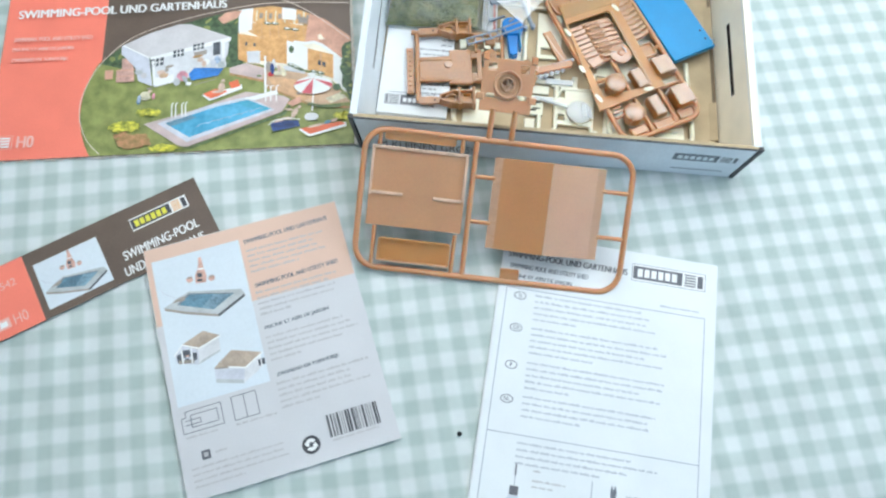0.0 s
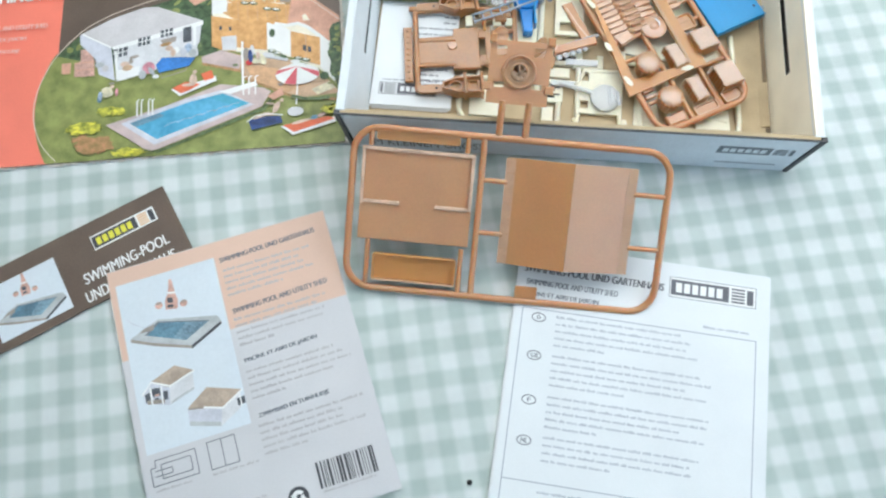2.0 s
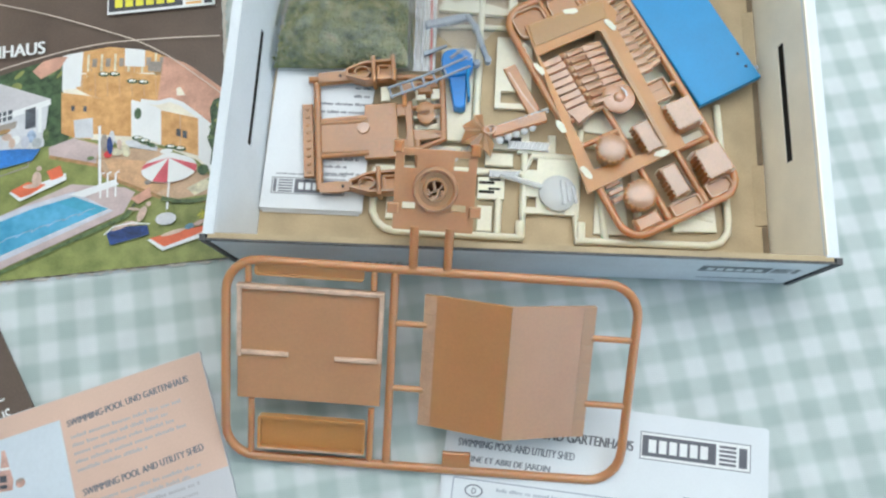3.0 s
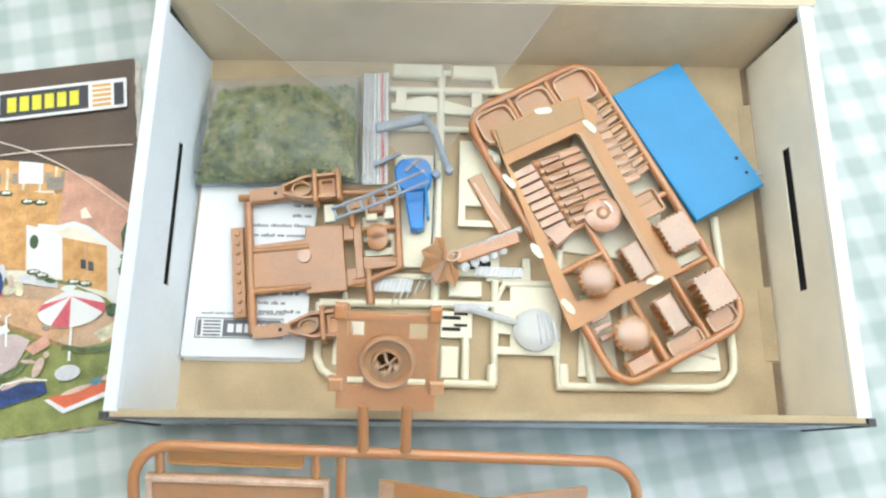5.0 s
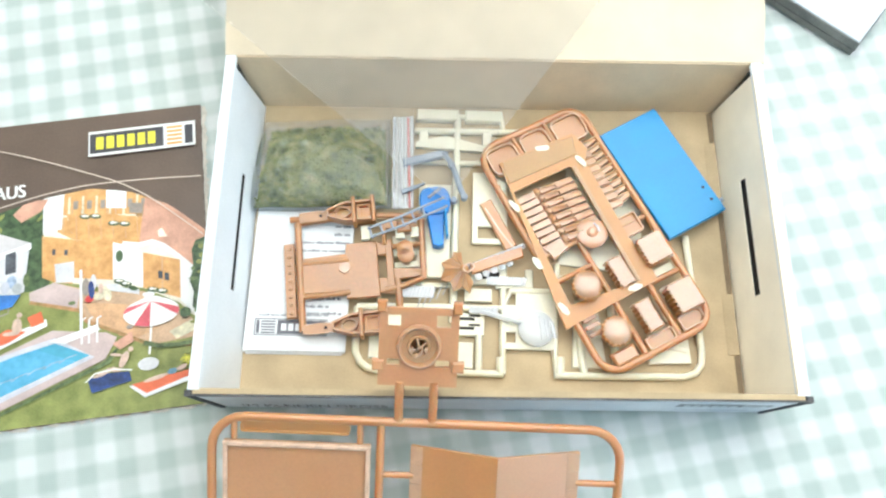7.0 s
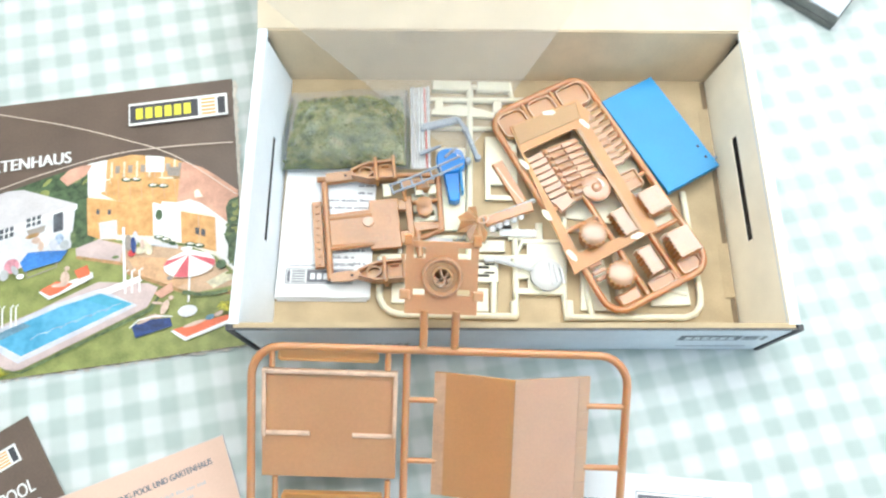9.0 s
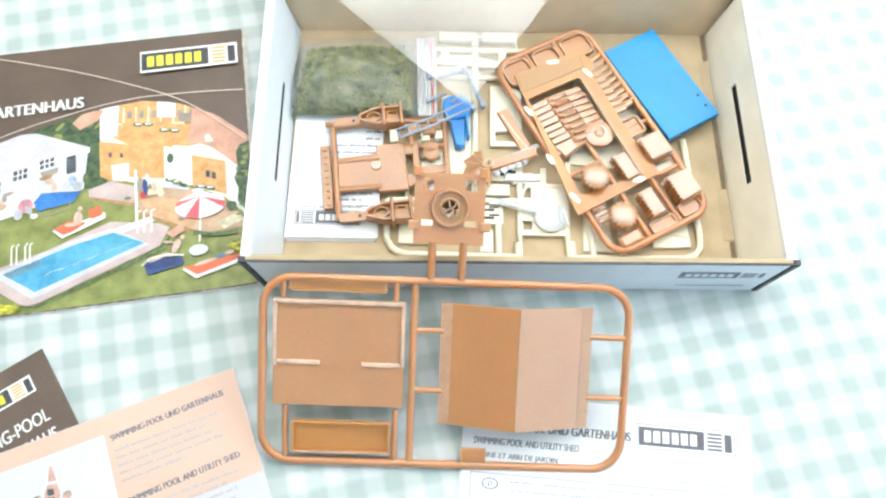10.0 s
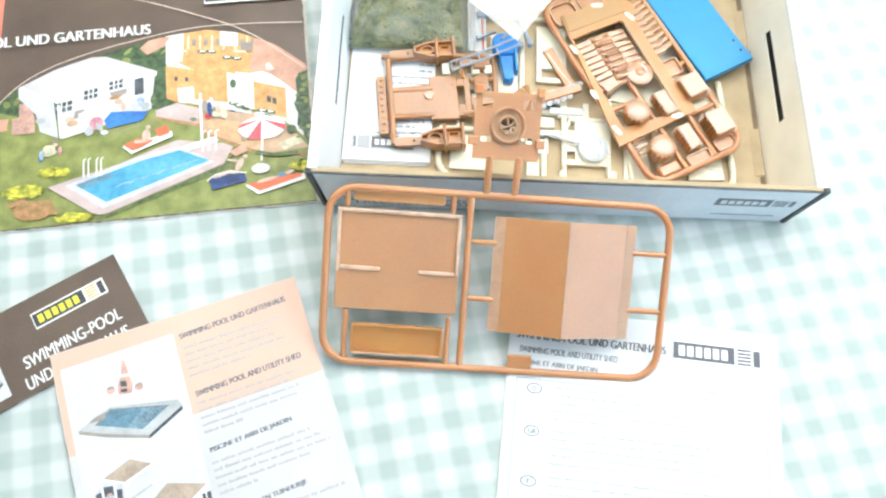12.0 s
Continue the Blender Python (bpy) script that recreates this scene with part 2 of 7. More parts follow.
M = {
    "cloth": gingham(),
    "plaster": mat("wall_plaster", (0.86, 0.83, 0.76), 0.9, 0.05, 3, 80, 0.1),
    "ceiling": mat("ceiling_paint", (0.84, 0.83, 0.80), 0.9, 0.03, 3, 80, 0.05),
    "boards": mat("oak_floor", (0.30, 0.19, 0.10), 0.45, 0.2, 6, 60, 0.1),
    "table": mat("table_wood", (0.32, 0.20, 0.11), 0.4, 0.2, 12, 90, 0.1),
    "frame": mat("window_paint", (0.78, 0.78, 0.75), 0.4, 0.03, 10, 200, 0.02),
    "glow": lamp_glow("lamp_diffuser", LAMP_POWER),
    "uplight": lamp_glow("fill_uplight", LAMP_POWER * 1.6),
    "pane": clear("window_glass", (0.97, 0.98, 0.98), 1.0, 0.0),
    # board and paper
    "kraft": mat("kraft_board", (0.50, 0.39, 0.24), 0.85, 0.10, 40, 1400, 0.15),
    "kraft_pale": mat("pale_kraft_board", (0.70, 0.595, 0.435), 0.8, 0.06, 40, 1400, 0.12),
    "cream_board": mat("cream_lined_board", (0.92, 0.85, 0.70), 0.7, 0.05, 40, 1400, 0.08),
    "white_board": mat("white_coated_board", (0.72, 0.76, 0.79), 0.5, 0.04, 30, 900, 0.05),
    "grey_print": mat("grey_printed_board", (0.75, 0.79, 0.84), 0.45, 0.07, 35, 900, 0.05),
    "dark_edge": mat("dark_printed_edge", (0.10, 0.098, 0.10), 0.6, 0.3, 120, 1500, 0.1),
    "kraft_mid": mat("back_kraft_board", (0.71, 0.56, 0.375), 0.8, 0.07, 40, 1400, 0.12),
    # Kraft darkened for the shade at the foot of the liner.
    "kraft_shade": mat("shaded_kraft_board", (0.27, 0.20, 0.125), 0.9, 0.15, 60, 1400, 0.15),
    "slot": mat("slot_dark", (0.03, 0.026, 0.02), 0.9, 0.1, 50, 500, 0),
    "paper": mat("white_paper", (0.73, 0.75, 0.765), 0.75, 0.03, 25, 1200, 0.05),
    "paper_edge": mat("torn_card_edge", (0.66, 0.62, 0.55), 0.9, 0.15, 200, 1800, 0.2),
    "pale_ink": mat("pale_grey_ink", (0.35, 0.37, 0.43), 0.7, 0.05, 60, 900, 0),
    "faint_ink": mat("faint_grey_ink", (0.47, 0.45, 0.46), 0.7, 0.05, 60, 900, 0),
    "hair_ink": mat("fine_grey_ink", (0.43, 0.45, 0.50), 0.7, 0.05, 60, 900, 0),
    "grey_ink": mat("grey_ink", (0.17, 0.18, 0.21), 0.7, 0.08, 60, 900, 0),
    "ink": mat("dark_ink", (0.06, 0.06, 0.07), 0.6, 0.1, 60, 900, 0),
    "logo_grey": mat("logo_grey_ink", (0.13, 0.13, 0.15), 0.6, 0.08, 60, 900, 0),
    "white_ink": mat("white_print", (0.80, 0.80, 0.79), 0.5, 0.03, 60, 900, 0),
    "brown_print": mat("brown_print", (0.138, 0.096, 0.073), 0.34, 0.12, 25, 900, 0.03, spec=0.5),
    "red_print": mat("red_print", (0.87, 0.215, 0.145), 0.42, 0.05, 25, 900, 0.03),
    "pink_ink": mat("pink_ink", (0.80, 0.45, 0.39), 0.5, 0.04, 60, 900, 0),
    "peach": mat("peach_print", (0.70, 0.485, 0.375), 0.6, 0.04, 20, 900, 0.03),
    "blush": mat("blush_card", (0.60, 0.59, 0.605), 0.65, 0.03, 20, 900, 0.03),
    "photo_white": mat("photo_white", (0.65, 0.70, 0.75), 0.5, 0.04, 15, 500, 0),
    "yellow_print": mat("yellow_print", (0.76, 0.70, 0.06), 0.5, 0.05, 60, 900, 0),
    "orange_print": mat("orange_print", (0.74, 0.40, 0.12), 0.5, 0.06, 60, 900, 0),
    "lawn": mat("printed_lawn", (0.27, 0.29, 0.09), 0.45, 0.28, 110, 1500, 0.03, dark=(0.15, 0.175, 0.045)),
    "hedge": mat("printed_hedge", (0.085, 0.14, 0.06), 0.45, 0.3, 300, 1500, 0.03, dark=(0.02, 0.04, 0.02)),
    "water": mat("printed_water", (0.12, 0.40, 0.60), 0.4, 0.18, 50, 300, 0, dark=(0.045, 0.27, 0.44)),
    "deck": mat("printed_deck", (0.58, 0.46, 0.44), 0.45, 0.12, 90, 900, 0),
    "terrace": mat("printed_terrace", (0.62, 0.42, 0.27), 0.45, 0.15, 90, 900, 0),
    "hut": mat("printed_hut_wall", (0.68, 0.68, 0.70), 0.45, 0.10, 90, 700, 0),
    "hut_roof": mat("printed_hut_roof", (0.62, 0.59, 0.60), 0.45, 0.07, 50, 700, 0),
    "hut_dark": mat("printed_window", (0.10, 0.11, 0.13), 0.45, 0.3, 200, 900, 0),
    "chalet": mat("printed_chalet_wall", (0.86, 0.80, 0.66), 0.45, 0.10, 60, 700, 0),
    "timber": mat("printed_timber", (0.66, 0.38, 0.15), 0.45, 0.25, 200, 1500, 0, dark=(0.50, 0.25, 0.08)),
    "tiles": mat("printed_roof_tiles", (0.67, 0.37, 0.265), 0.45, 0.12, 120, 900, 0),
    "flowers": mat("printed_flowers", (0.62, 0.56, 0.06), 0.5, 0.4, 260, 900, 0, dark=(0.12, 0.16, 0.03)),
    "rust_flowers": mat("printed_rust_flowers", (0.44, 0.22, 0.11), 0.5, 0.4, 260, 900, 0, dark=(0.22, 0.17, 0.05)),
    "skin_print": mat("printed_beige", (0.68, 0.50, 0.40), 0.5, 0.15, 200, 900, 0),
    "blue_print": mat("printed_blue", (0.05, 0.22, 0.62), 0.45, 0.2, 90, 700, 0),
    "crimson": mat("printed_crimson", (0.60, 0.05, 0.05), 0.45, 0.08, 90, 700, 0),
    "taupe": mat("printed_taupe_roof", (0.36, 0.31, 0.27), 0.5, 0.15, 90, 700, 0),
    "grey_wall": mat("printed_grey_wall", (0.50, 0.52, 0.53), 0.5, 0.12, 90, 700, 0),
    "steel_water": mat("printed_steel_water", (0.14, 0.27, 0.36), 0.5, 0.25, 70, 700, 0),
    "pale_steel": mat("printed_pale_steel_water", (0.24, 0.38, 0.48), 0.5, 0.3, 70, 700, 0),
    "terrace_warm": mat("printed_warm_terrace", (0.66, 0.40, 0.22), 0.45, 0.15, 150, 900, 0),
    "slate_roof": mat("printed_slate_roof", (0.47, 0.37, 0.29), 0.5, 0.15, 120, 700, 0),
    "deep_print": mat("printed_deep_water", (0.08, 0.37, 0.53), 0.4, 0.12, 50, 300, 0),
    "hedge_light": mat("printed_light_hedge", (0.16, 0.22, 0.09), 0.45, 0.3, 300, 1500, 0),
    "hut_shade": mat("printed_hut_shade", (0.60, 0.61, 0.68), 0.45, 0.10, 90, 700, 0),
    "brick_pink": mat("printed_pink_brick", (0.66, 0.40, 0.33), 0.45, 0.2, 200, 900, 0),
    "pale_blue": mat("printed_pale_blue", (0.42, 0.52, 0.68), 0.45, 0.25, 200, 900, 0),
    "pink_cloth": mat("printed_pink", (0.70, 0.30, 0.36), 0.45, 0.25, 200, 900, 0),
    "cream_cloth": mat("printed_cream", (0.76, 0.70, 0.50), 0.45, 0.2, 200, 900, 0),
    "lounger_red": mat("printed_lounger_red", (0.74, 0.16, 0.07), 0.45, 0.1, 90, 700, 0),
    "parasol_red": mat("printed_parasol_red", (0.68, 0.12, 0.15), 0.45, 0.1, 90, 700, 0),
    "navy": mat("printed_navy", (0.03, 0.07, 0.24), 0.45, 0.3, 150, 700, 0),
    "sign_grey": mat("printed_sign_grey", (0.20, 0.22, 0.25), 0.5, 0.15, 90, 700, 0),
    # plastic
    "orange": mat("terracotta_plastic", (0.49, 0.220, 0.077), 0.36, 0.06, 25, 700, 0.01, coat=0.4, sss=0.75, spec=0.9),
    # Lit copy of the terracotta: paler, with the window's sheen in its colour.
    "orange_lit": mat("lit_terracotta_plastic", (0.515, 0.265, 0.128), 0.34, 0.06, 25, 700, 0.015, coat=0.4, sss=0.6, spec=0.9),
    "amber": mat("amber_plastic", (0.54, 0.240, 0.075), 0.36, 0.05, 40, 700, 0.01, coat=0.35, sss=0.6),
    # Sheen on tops: a paler base colour helps the glossier coat.
    "top_sheen": mat("sheen_terracotta", (0.51, 0.25, 0.13), 0.24, 0.10, 60, 900, 0.05, coat=0.9, spec=1.0, sss=0.4),
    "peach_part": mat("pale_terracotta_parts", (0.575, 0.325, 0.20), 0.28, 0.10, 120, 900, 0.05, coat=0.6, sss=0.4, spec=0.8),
    # Darker copy of the terracotta: the seat frame's shade is in the colour.
    "seat_shaded": mat("shaded_terracotta_plastic", (0.39, 0.175, 0.058), 0.36, 0.10, 40, 700, 0.01, coat=0.3, sss=0.4, spec=0.8),
    "print_line": mat("printed_pale_line", (0.74, 0.62, 0.52), 0.5, 0.05, 60, 900, 0),
    # Pale plastic that paints the highlights along upper edges.
    "rim": mat("highlit_plastic_edge", (0.72, 0.50, 0.36), 0.4, 0.15, 150, 900, 0.05),
    "cream": mat("cream_plastic", (0.77, 0.72, 0.56), 0.38, 0.05, 45, 700, 0.03, sss=0.15),
    "grey": mat("slate_grey_plastic", (0.31, 0.355, 0.42), 0.2, 0.12, 60, 700, 0.03),
    "blue": mat("pool_blue_plastic", (0.012, 0.24, 0.53), 0.36, 0.05, 40, 700, 0.03),
    "blue_deep": mat("slide_blue_plastic", (0.010, 0.20, 0.60), 0.28, 0.08, 60, 700, 0.03),
    "film": clear("clear_film", (0.965, 0.965, 0.965), 4.0, 0.02, rough=0.10, crinkle=0.015),
    "pouch": clear("zip_bag_film", (0.96, 0.975, 0.985), 0.55, 0.075, (0.66, 0.76, 0.88), rough=0.16, crinkle=1.0, fold=130.0),
    "pouch_band": clear("zip_bag_band", (0.96, 0.97, 0.98), 0.6, 0.28, rough=0.2),
    "crystal": clear("clear_styrene", (0.96, 0.965, 0.97), 0.9, 0.42, (0.95, 0.97, 0.99), rough=0.12, crinkle=0.6, fold=110.0),
    "red_line": mat("red_zip_line", (0.62, 0.10, 0.09), 0.4, 0.1, 60, 900, 0),
    "flock": mat("green_flock", (0.27, 0.29, 0.09), 0.95, 0.3, 110, 900, 0.2, dark=(0.055, 0.085, 0.02)),
    "flock_chip": None,
    "stone_grey": mat("pale_grey_lid", (0.54, 0.59, 0.645), 0.5, 0.05, 15, 500, 0.03),
    "olive_side": mat("dark_olive_side", (0.19, 0.195, 0.185), 0.6, 0.2, 60, 700, 0.08),
    "crumb": mat("dark_crumb", (0.03, 0.028, 0.025), 0.8, 0.2, 300, 2000, 0.2),
}


def chip_material():
    """Flock chips whose green and rust tones vary from chip to chip."""
    m = bpy.data.materials.new("flock_chips")
    m.use_nodes = True
    n, l = m.node_tree.nodes, m.node_tree.links
    g, r = n.new("ShaderNodeNewGeometry"), n.new("ShaderNodeValToRGB")
    co, tex, mx = n.new("ShaderNodeTexCoord"), n.new("ShaderNodeTexNoise"), n.new("ShaderNodeMath")
    tex.inputs["Scale"].default_value, tex.inputs["Detail"].default_value = 170.0, 3.0
    l.new(co.outputs["Object"], tex.inputs["Vector"])
    mx.operation = "MULTIPLY_ADD"
    mx.inputs[1].default_value = 0.42
    l.new(g.outputs["Random Per Island"], mx.inputs[0])
    off = n.new("ShaderNodeMapRange")
    off.inputs["From Min"].default_value, off.inputs["From Max"].default_value = 0.30, 0.70
    off.inputs["To Min"].default_value, off.inputs["To Max"].default_value = 0.0, 0.58
    l.new(tex.outputs["Fac"], off.inputs["Value"])
    l.new(off.outputs[0], mx.inputs[2])
    e = r.color_ramp.elements
    e[0].color, e[1].color = (0.035, 0.05, 0.012, 1), (0.58, 0.48, 0.24, 1)
    e.new(0.3).color = (0.13, 0.155, 0.03, 1)
    e.new(0.55).color = (0.28, 0.295, 0.065, 1)
    e.new(0.78).color = (0.43, 0.35, 0.12, 1)
    l.new(mx.outputs[0], r.inputs["Fac"])
    l.new(r.outputs["Color"], n["Principled BSDF"].inputs["Base Color"])
    n["Principled BSDF"].inputs["Roughness"].default_value = 0.95
    return m


M["flock_chip"] = chip_material()


# ---- building helpers ----
class Shape:
    """A bmesh to which simple solids are added. Lengths in millimetres."""

    def __init__(self):
        self.bm = bmesh.new()

    def poly(self, pts, z0, z1=None):
        """A flat face at z0, or a prism from z0 to z1. pts run anticlockwise."""
        b = self.bm
        low = [b.verts.new((x / 1000, y / 1000, z0 / 1000)) for x, y in pts]
        if z1 is None:
            b.faces.new(low)
            return self
        top = [b.verts.new((x / 1000, y / 1000, z1 / 1000)) for x, y in pts]
        b.faces.new(low[::-1])
        b.faces.new(top)
        for i in range(len(pts)):
            j = (i + 1) % len(pts)
            b.faces.new((low[i], low[j], top[j], top[i]))
        return self

    def box(self, x0, y0, x1, y1, z0, z1, bevel=0.0):
        pts = [(x0, y0), (x1, y0), (x1, y1), (x0, y1)]
        if not bevel:
            return self.poly(pts, z0, z1)
        b, k = bevel, self
        return k.poly_chamfer(pts, z0, z1, b)

    def poly_chamfer(self, pts, z0, z1, b):
        """A prism whose top edge is chamfered by b."""
        n = len(pts)
        inner = inset(pts, b)
        v = [[self.bm.verts.new((x / 1000, y / 1000, z / 1000)) for x, y in ring] for ring, z in ((pts, z0), (pts, z1 - b), (inner, z1))]
        self.bm.faces.new(v[0][::-1])
        self.bm.faces.new(v[2])
        for a in (0, 1):
            for i in range(n):
                j = (i + 1) % n
                self.bm.faces.new((v[a][i], v[a][j], v[a + 1][j], v[a + 1][i]))
        return self

    def ring(self, outer, inner, z0, z1):
        """A flat frame between two outlines with the same number of corners."""
        n = len(outer)
        v = {}
        for key, ring, z in (("ol", outer, z0), ("ot", outer, z1), ("il", inner, z0), ("it", inner, z1)):
            v[key] = [self.bm.verts.new((x / 1000, y / 1000, z / 1000)) for x, y in ring]
        for i in range(n):
            j = (i + 1) % n
            self.bm.faces.new((v["ot"][i], v["ot"][j], v["it"][j], v["it"][i]))
            self.bm.faces.new((v["ol"][j], v["ol"][i], v["il"][i], v["il"][j]))
            self.bm.faces.new((v["ol"][i], v["ol"][j], v["ot"][j], v["ot"][i]))
            self.bm.faces.new((v["il"][j], v["il"][i], v["it"][i], v["it"][j]))
        return self

    def tube(self, pts, r, closed=False, n=10):
        """A round bar through points (x, y, z)."""
        P = [Vector(p) / 1000 for p in pts]
        rings = []
        for i, p in enumerate(P):
            a = P[i - 1] if i or closed else p
            c = P[(i + 1) % len(P)] if i + 1 < len(P) or closed else p
            d = (c - a).normalized()
            side = d.cross(Vector((0, 0, 1)))
            side = side.normalized() if side.length > 1e-4 else Vector((1, 0, 0))
            up = side.cross(d).normalized()
            rings.append([self.bm.verts.new(p + (side * math.cos(w) + up * math.sin(w)) * r / 1000)
                          for w in (2 * math.pi * k / n for k in range(n))])
        for i in range(len(rings) if closed else len(rings) - 1):
            a, c = rings[i], rings[(i + 1) % len(rings)]
            for k in range(n):
                self.bm.faces.new((a[k], a[(k + 1) % n], c[(k + 1) % n], c[k]))
        if not closed:
            self.bm.faces.new(rings[0][::-1])
            self.bm.faces.new(rings[-1])
        return self

    def lathe(self, cx, cy, profile, n=24, squash=1.0, teeth=0.0):
        """A turned solid about a vertical axis; profile: (radius, z), from the bottom up. teeth: depth of a serrated rim."""
        rings = []
        for r, z in profile:
            rings.append([self.bm.verts.new(((cx + (r - (teeth if k % 2 and r > 1 else 0)) * math.cos(2 * math.pi * k / n)) / 1000,
                                             (cy + squash * (r - (teeth if k % 2 and r > 1 else 0)) * math.sin(2 * math.pi * k / n)) / 1000, z / 1000)) for k in range(n)])
        for a, c in zip(rings, rings[1:]):
            for k in range(n):
                self.bm.faces.new((a[k], a[(k + 1) % n], c[(k + 1) % n], c[k]))
        self.bm.faces.new(rings[0][::-1])
        self.bm.faces.new(rings[-1])
        return self


def inset(pts, b):
    """The outline moved inwards by b (convex outlines, anticlockwise)."""
    out, n = [], len(pts)
    for i in range(n):
        p, q, s = Vector(pts[i - 1]), Vector(pts[i]), Vector(pts[(i + 1) % n])
        d1, d2 = (q - p).normalized(), (s - q).normalized()
        n1, n2 = Vector((-d1.y, d1.x)), Vector((-d2.y, d2.x))
        m = (n1 + n2)
        m = m / max(0.3, m.dot(n1))
        out.append((q.x + m.x * b, q.y + m.y * b))
    return out


def rounded(x0, y0, x1, y1, r, k=5):
    """A rectangle with rounded corners, anticlockwise."""
    pts = []
    for cx, cy, a in ((x1 - r, y0 + r, -90), (x1 - r, y1 - r, 0), (x0 + r, y1 - r, 90), (x0 + r, y0 + r, 180)):
        pts += [(cx + r * math.cos(radians(a + 90 * i / k)), cy + r * math.sin(radians(a + 90 * i / k))) for i in range(k + 1)]
    return pts


def ellipse(cx, cy, a, b, n=24, turn=0.0, lo=0, hi=360):
    t = radians(turn)
    out = []
    for i in range(n):
        w = radians(lo + (hi - lo) * i / (n if hi - lo == 360 else n - 1))
        x, y = a * math.cos(w), b * math.sin(w)
        out.append((cx + x * math.cos(t) - y * math.sin(t), cy + x * math.sin(t) + y * math.cos(t)))
    return out


def mesh_of(name, shape, material, smooth=False):
    me = bpy.data.meshes.new(name)
    bmesh.ops.recalc_face_normals(shape.bm, faces=shape.bm.faces[:])
    shape.bm.to_mesh(me)
    shape.bm.free()
    me.materials.append(material)
    if smooth:
        me.polygons.foreach_set("use_smooth", [True] * len(me.polygons))
        me.set_sharp_from_angle(angle=radians(38))
    return me


def thing(name, m, label, category, group="", kind=""):
    """An Empty at a thing's base, which parents its parts."""
    ob = new(name)
    ob.empty_display_size = 0.02
    ob.matrix_world = m
    return tagged(ob, label, category, group, kind)


def part(name, shape, material, parent, label="", smooth=False, kind=""):
    ob = new(name, mesh_of(name, shape, material, smooth))
    ob.parent = parent
    return tagged(ob, label, kind=kind)


def solid(name, shape, material, label, category, m=None, group="", kind="", smooth=False):
    """A thing that is one mesh."""
    ob = new(name, mesh_of(name, shape, material, smooth))
    if m is not None:
        ob.matrix_world = m
    return tagged(ob, label, category, group, kind)


def lettering(words, x, y, z, height, width, material, parent, name="lettering", turn=0.0, heavy=0.0, slant=0.0):
    """Words in the built-in font, as a flat print with its lower left corner at x, y (mm), height of the capitals and full width given."""
    cu = bpy.data.curves.new(name, "FONT")
    cu.body, cu.size = words, 1.0
    tmp = bpy.data.objects.new(name, cu)
    scene.collection.objects.link(tmp)
    bpy.context.view_layer.update()
    me = bpy.data.meshes.new_from_object(tmp.evaluated_get(bpy.context.evaluated_depsgraph_get()))
    bpy.data.objects.remove(tmp)
    co = np.empty(len(me.vertices) * 3)
    me.vertices.foreach_get("co", co)
    co = co.reshape(-1, 3)
    lo, hi = co.min(0), co.max(0)
    u = (co[:, 0] - lo[0]) / (hi[0] - lo[0]) * width
    v = (co[:, 1] - lo[1]) / (hi[1] - lo[1]) * height
    a = radians(turn)
    u = u + slant * v
    out = np.stack([x + u * math.cos(a) - v * math.sin(a), y + u * math.sin(a) + v * math.cos(a), np.full(len(u), z)], 1) / 1000
    me.vertices.foreach_set("co", out.ravel())
    me.materials.clear()
    me.materials.append(material)
    me.name = name
    if heavy:
        # a second impression beside the first one thickens the strokes
        double = bmesh.new()
        double.from_mesh(me)
        more = bmesh.ops.duplicate(double, geom=double.verts[:] + double.edges[:] + double.faces[:])
        for g in more["geom"]:
            if isinstance(g, bmesh.types.BMVert):
                g.co += Vector((heavy * math.cos(a), heavy * math.sin(a), 0.01)) / 1000
        double.to_mesh(me)
        double.free()
    ob = new(name, me)
    ob.parent = parent
    return ob


def text_block(x0, y_top, width, lines, pitch, thick, z, seed, ragged=0.25):
    """Rows of small bars in word lengths, for print too small to read."""
    rng, s = random.Random(seed), Shape()
    for i in range(lines):
        y, x = y_top - i * pitch, x0
        end = x0 + width * (1 - ragged * rng.random()) if i < lines - 1 or not ragged else x0 + width * (0.3 + 0.3 * rng.random())
        while x < end:
            # a word: letters too small to read, as short upright bars of uneven height
            for k in range(rng.randint(3, 9)):
                w = rng.uniform(0.34, 0.62) * thick
                tall = thick * rng.choice((0.7, 0.7, 0.72, 1.0))
                s.poly([(x, y - thick), (x + w, y - thick), (x + w, y - thick + tall), (x, y - thick + tall)], z)
                x += w + thick * 0.16
                if x > end:
                    break
            x += thick * 0.6
    return s


def flat(pts, z):
    return Shape().poly(pts, z)


def quad(x0, y0, x1, y1, z):
    return Shape().poly([(x0, y0), (x1, y0), (x1, y1), (x0, y1)], z)


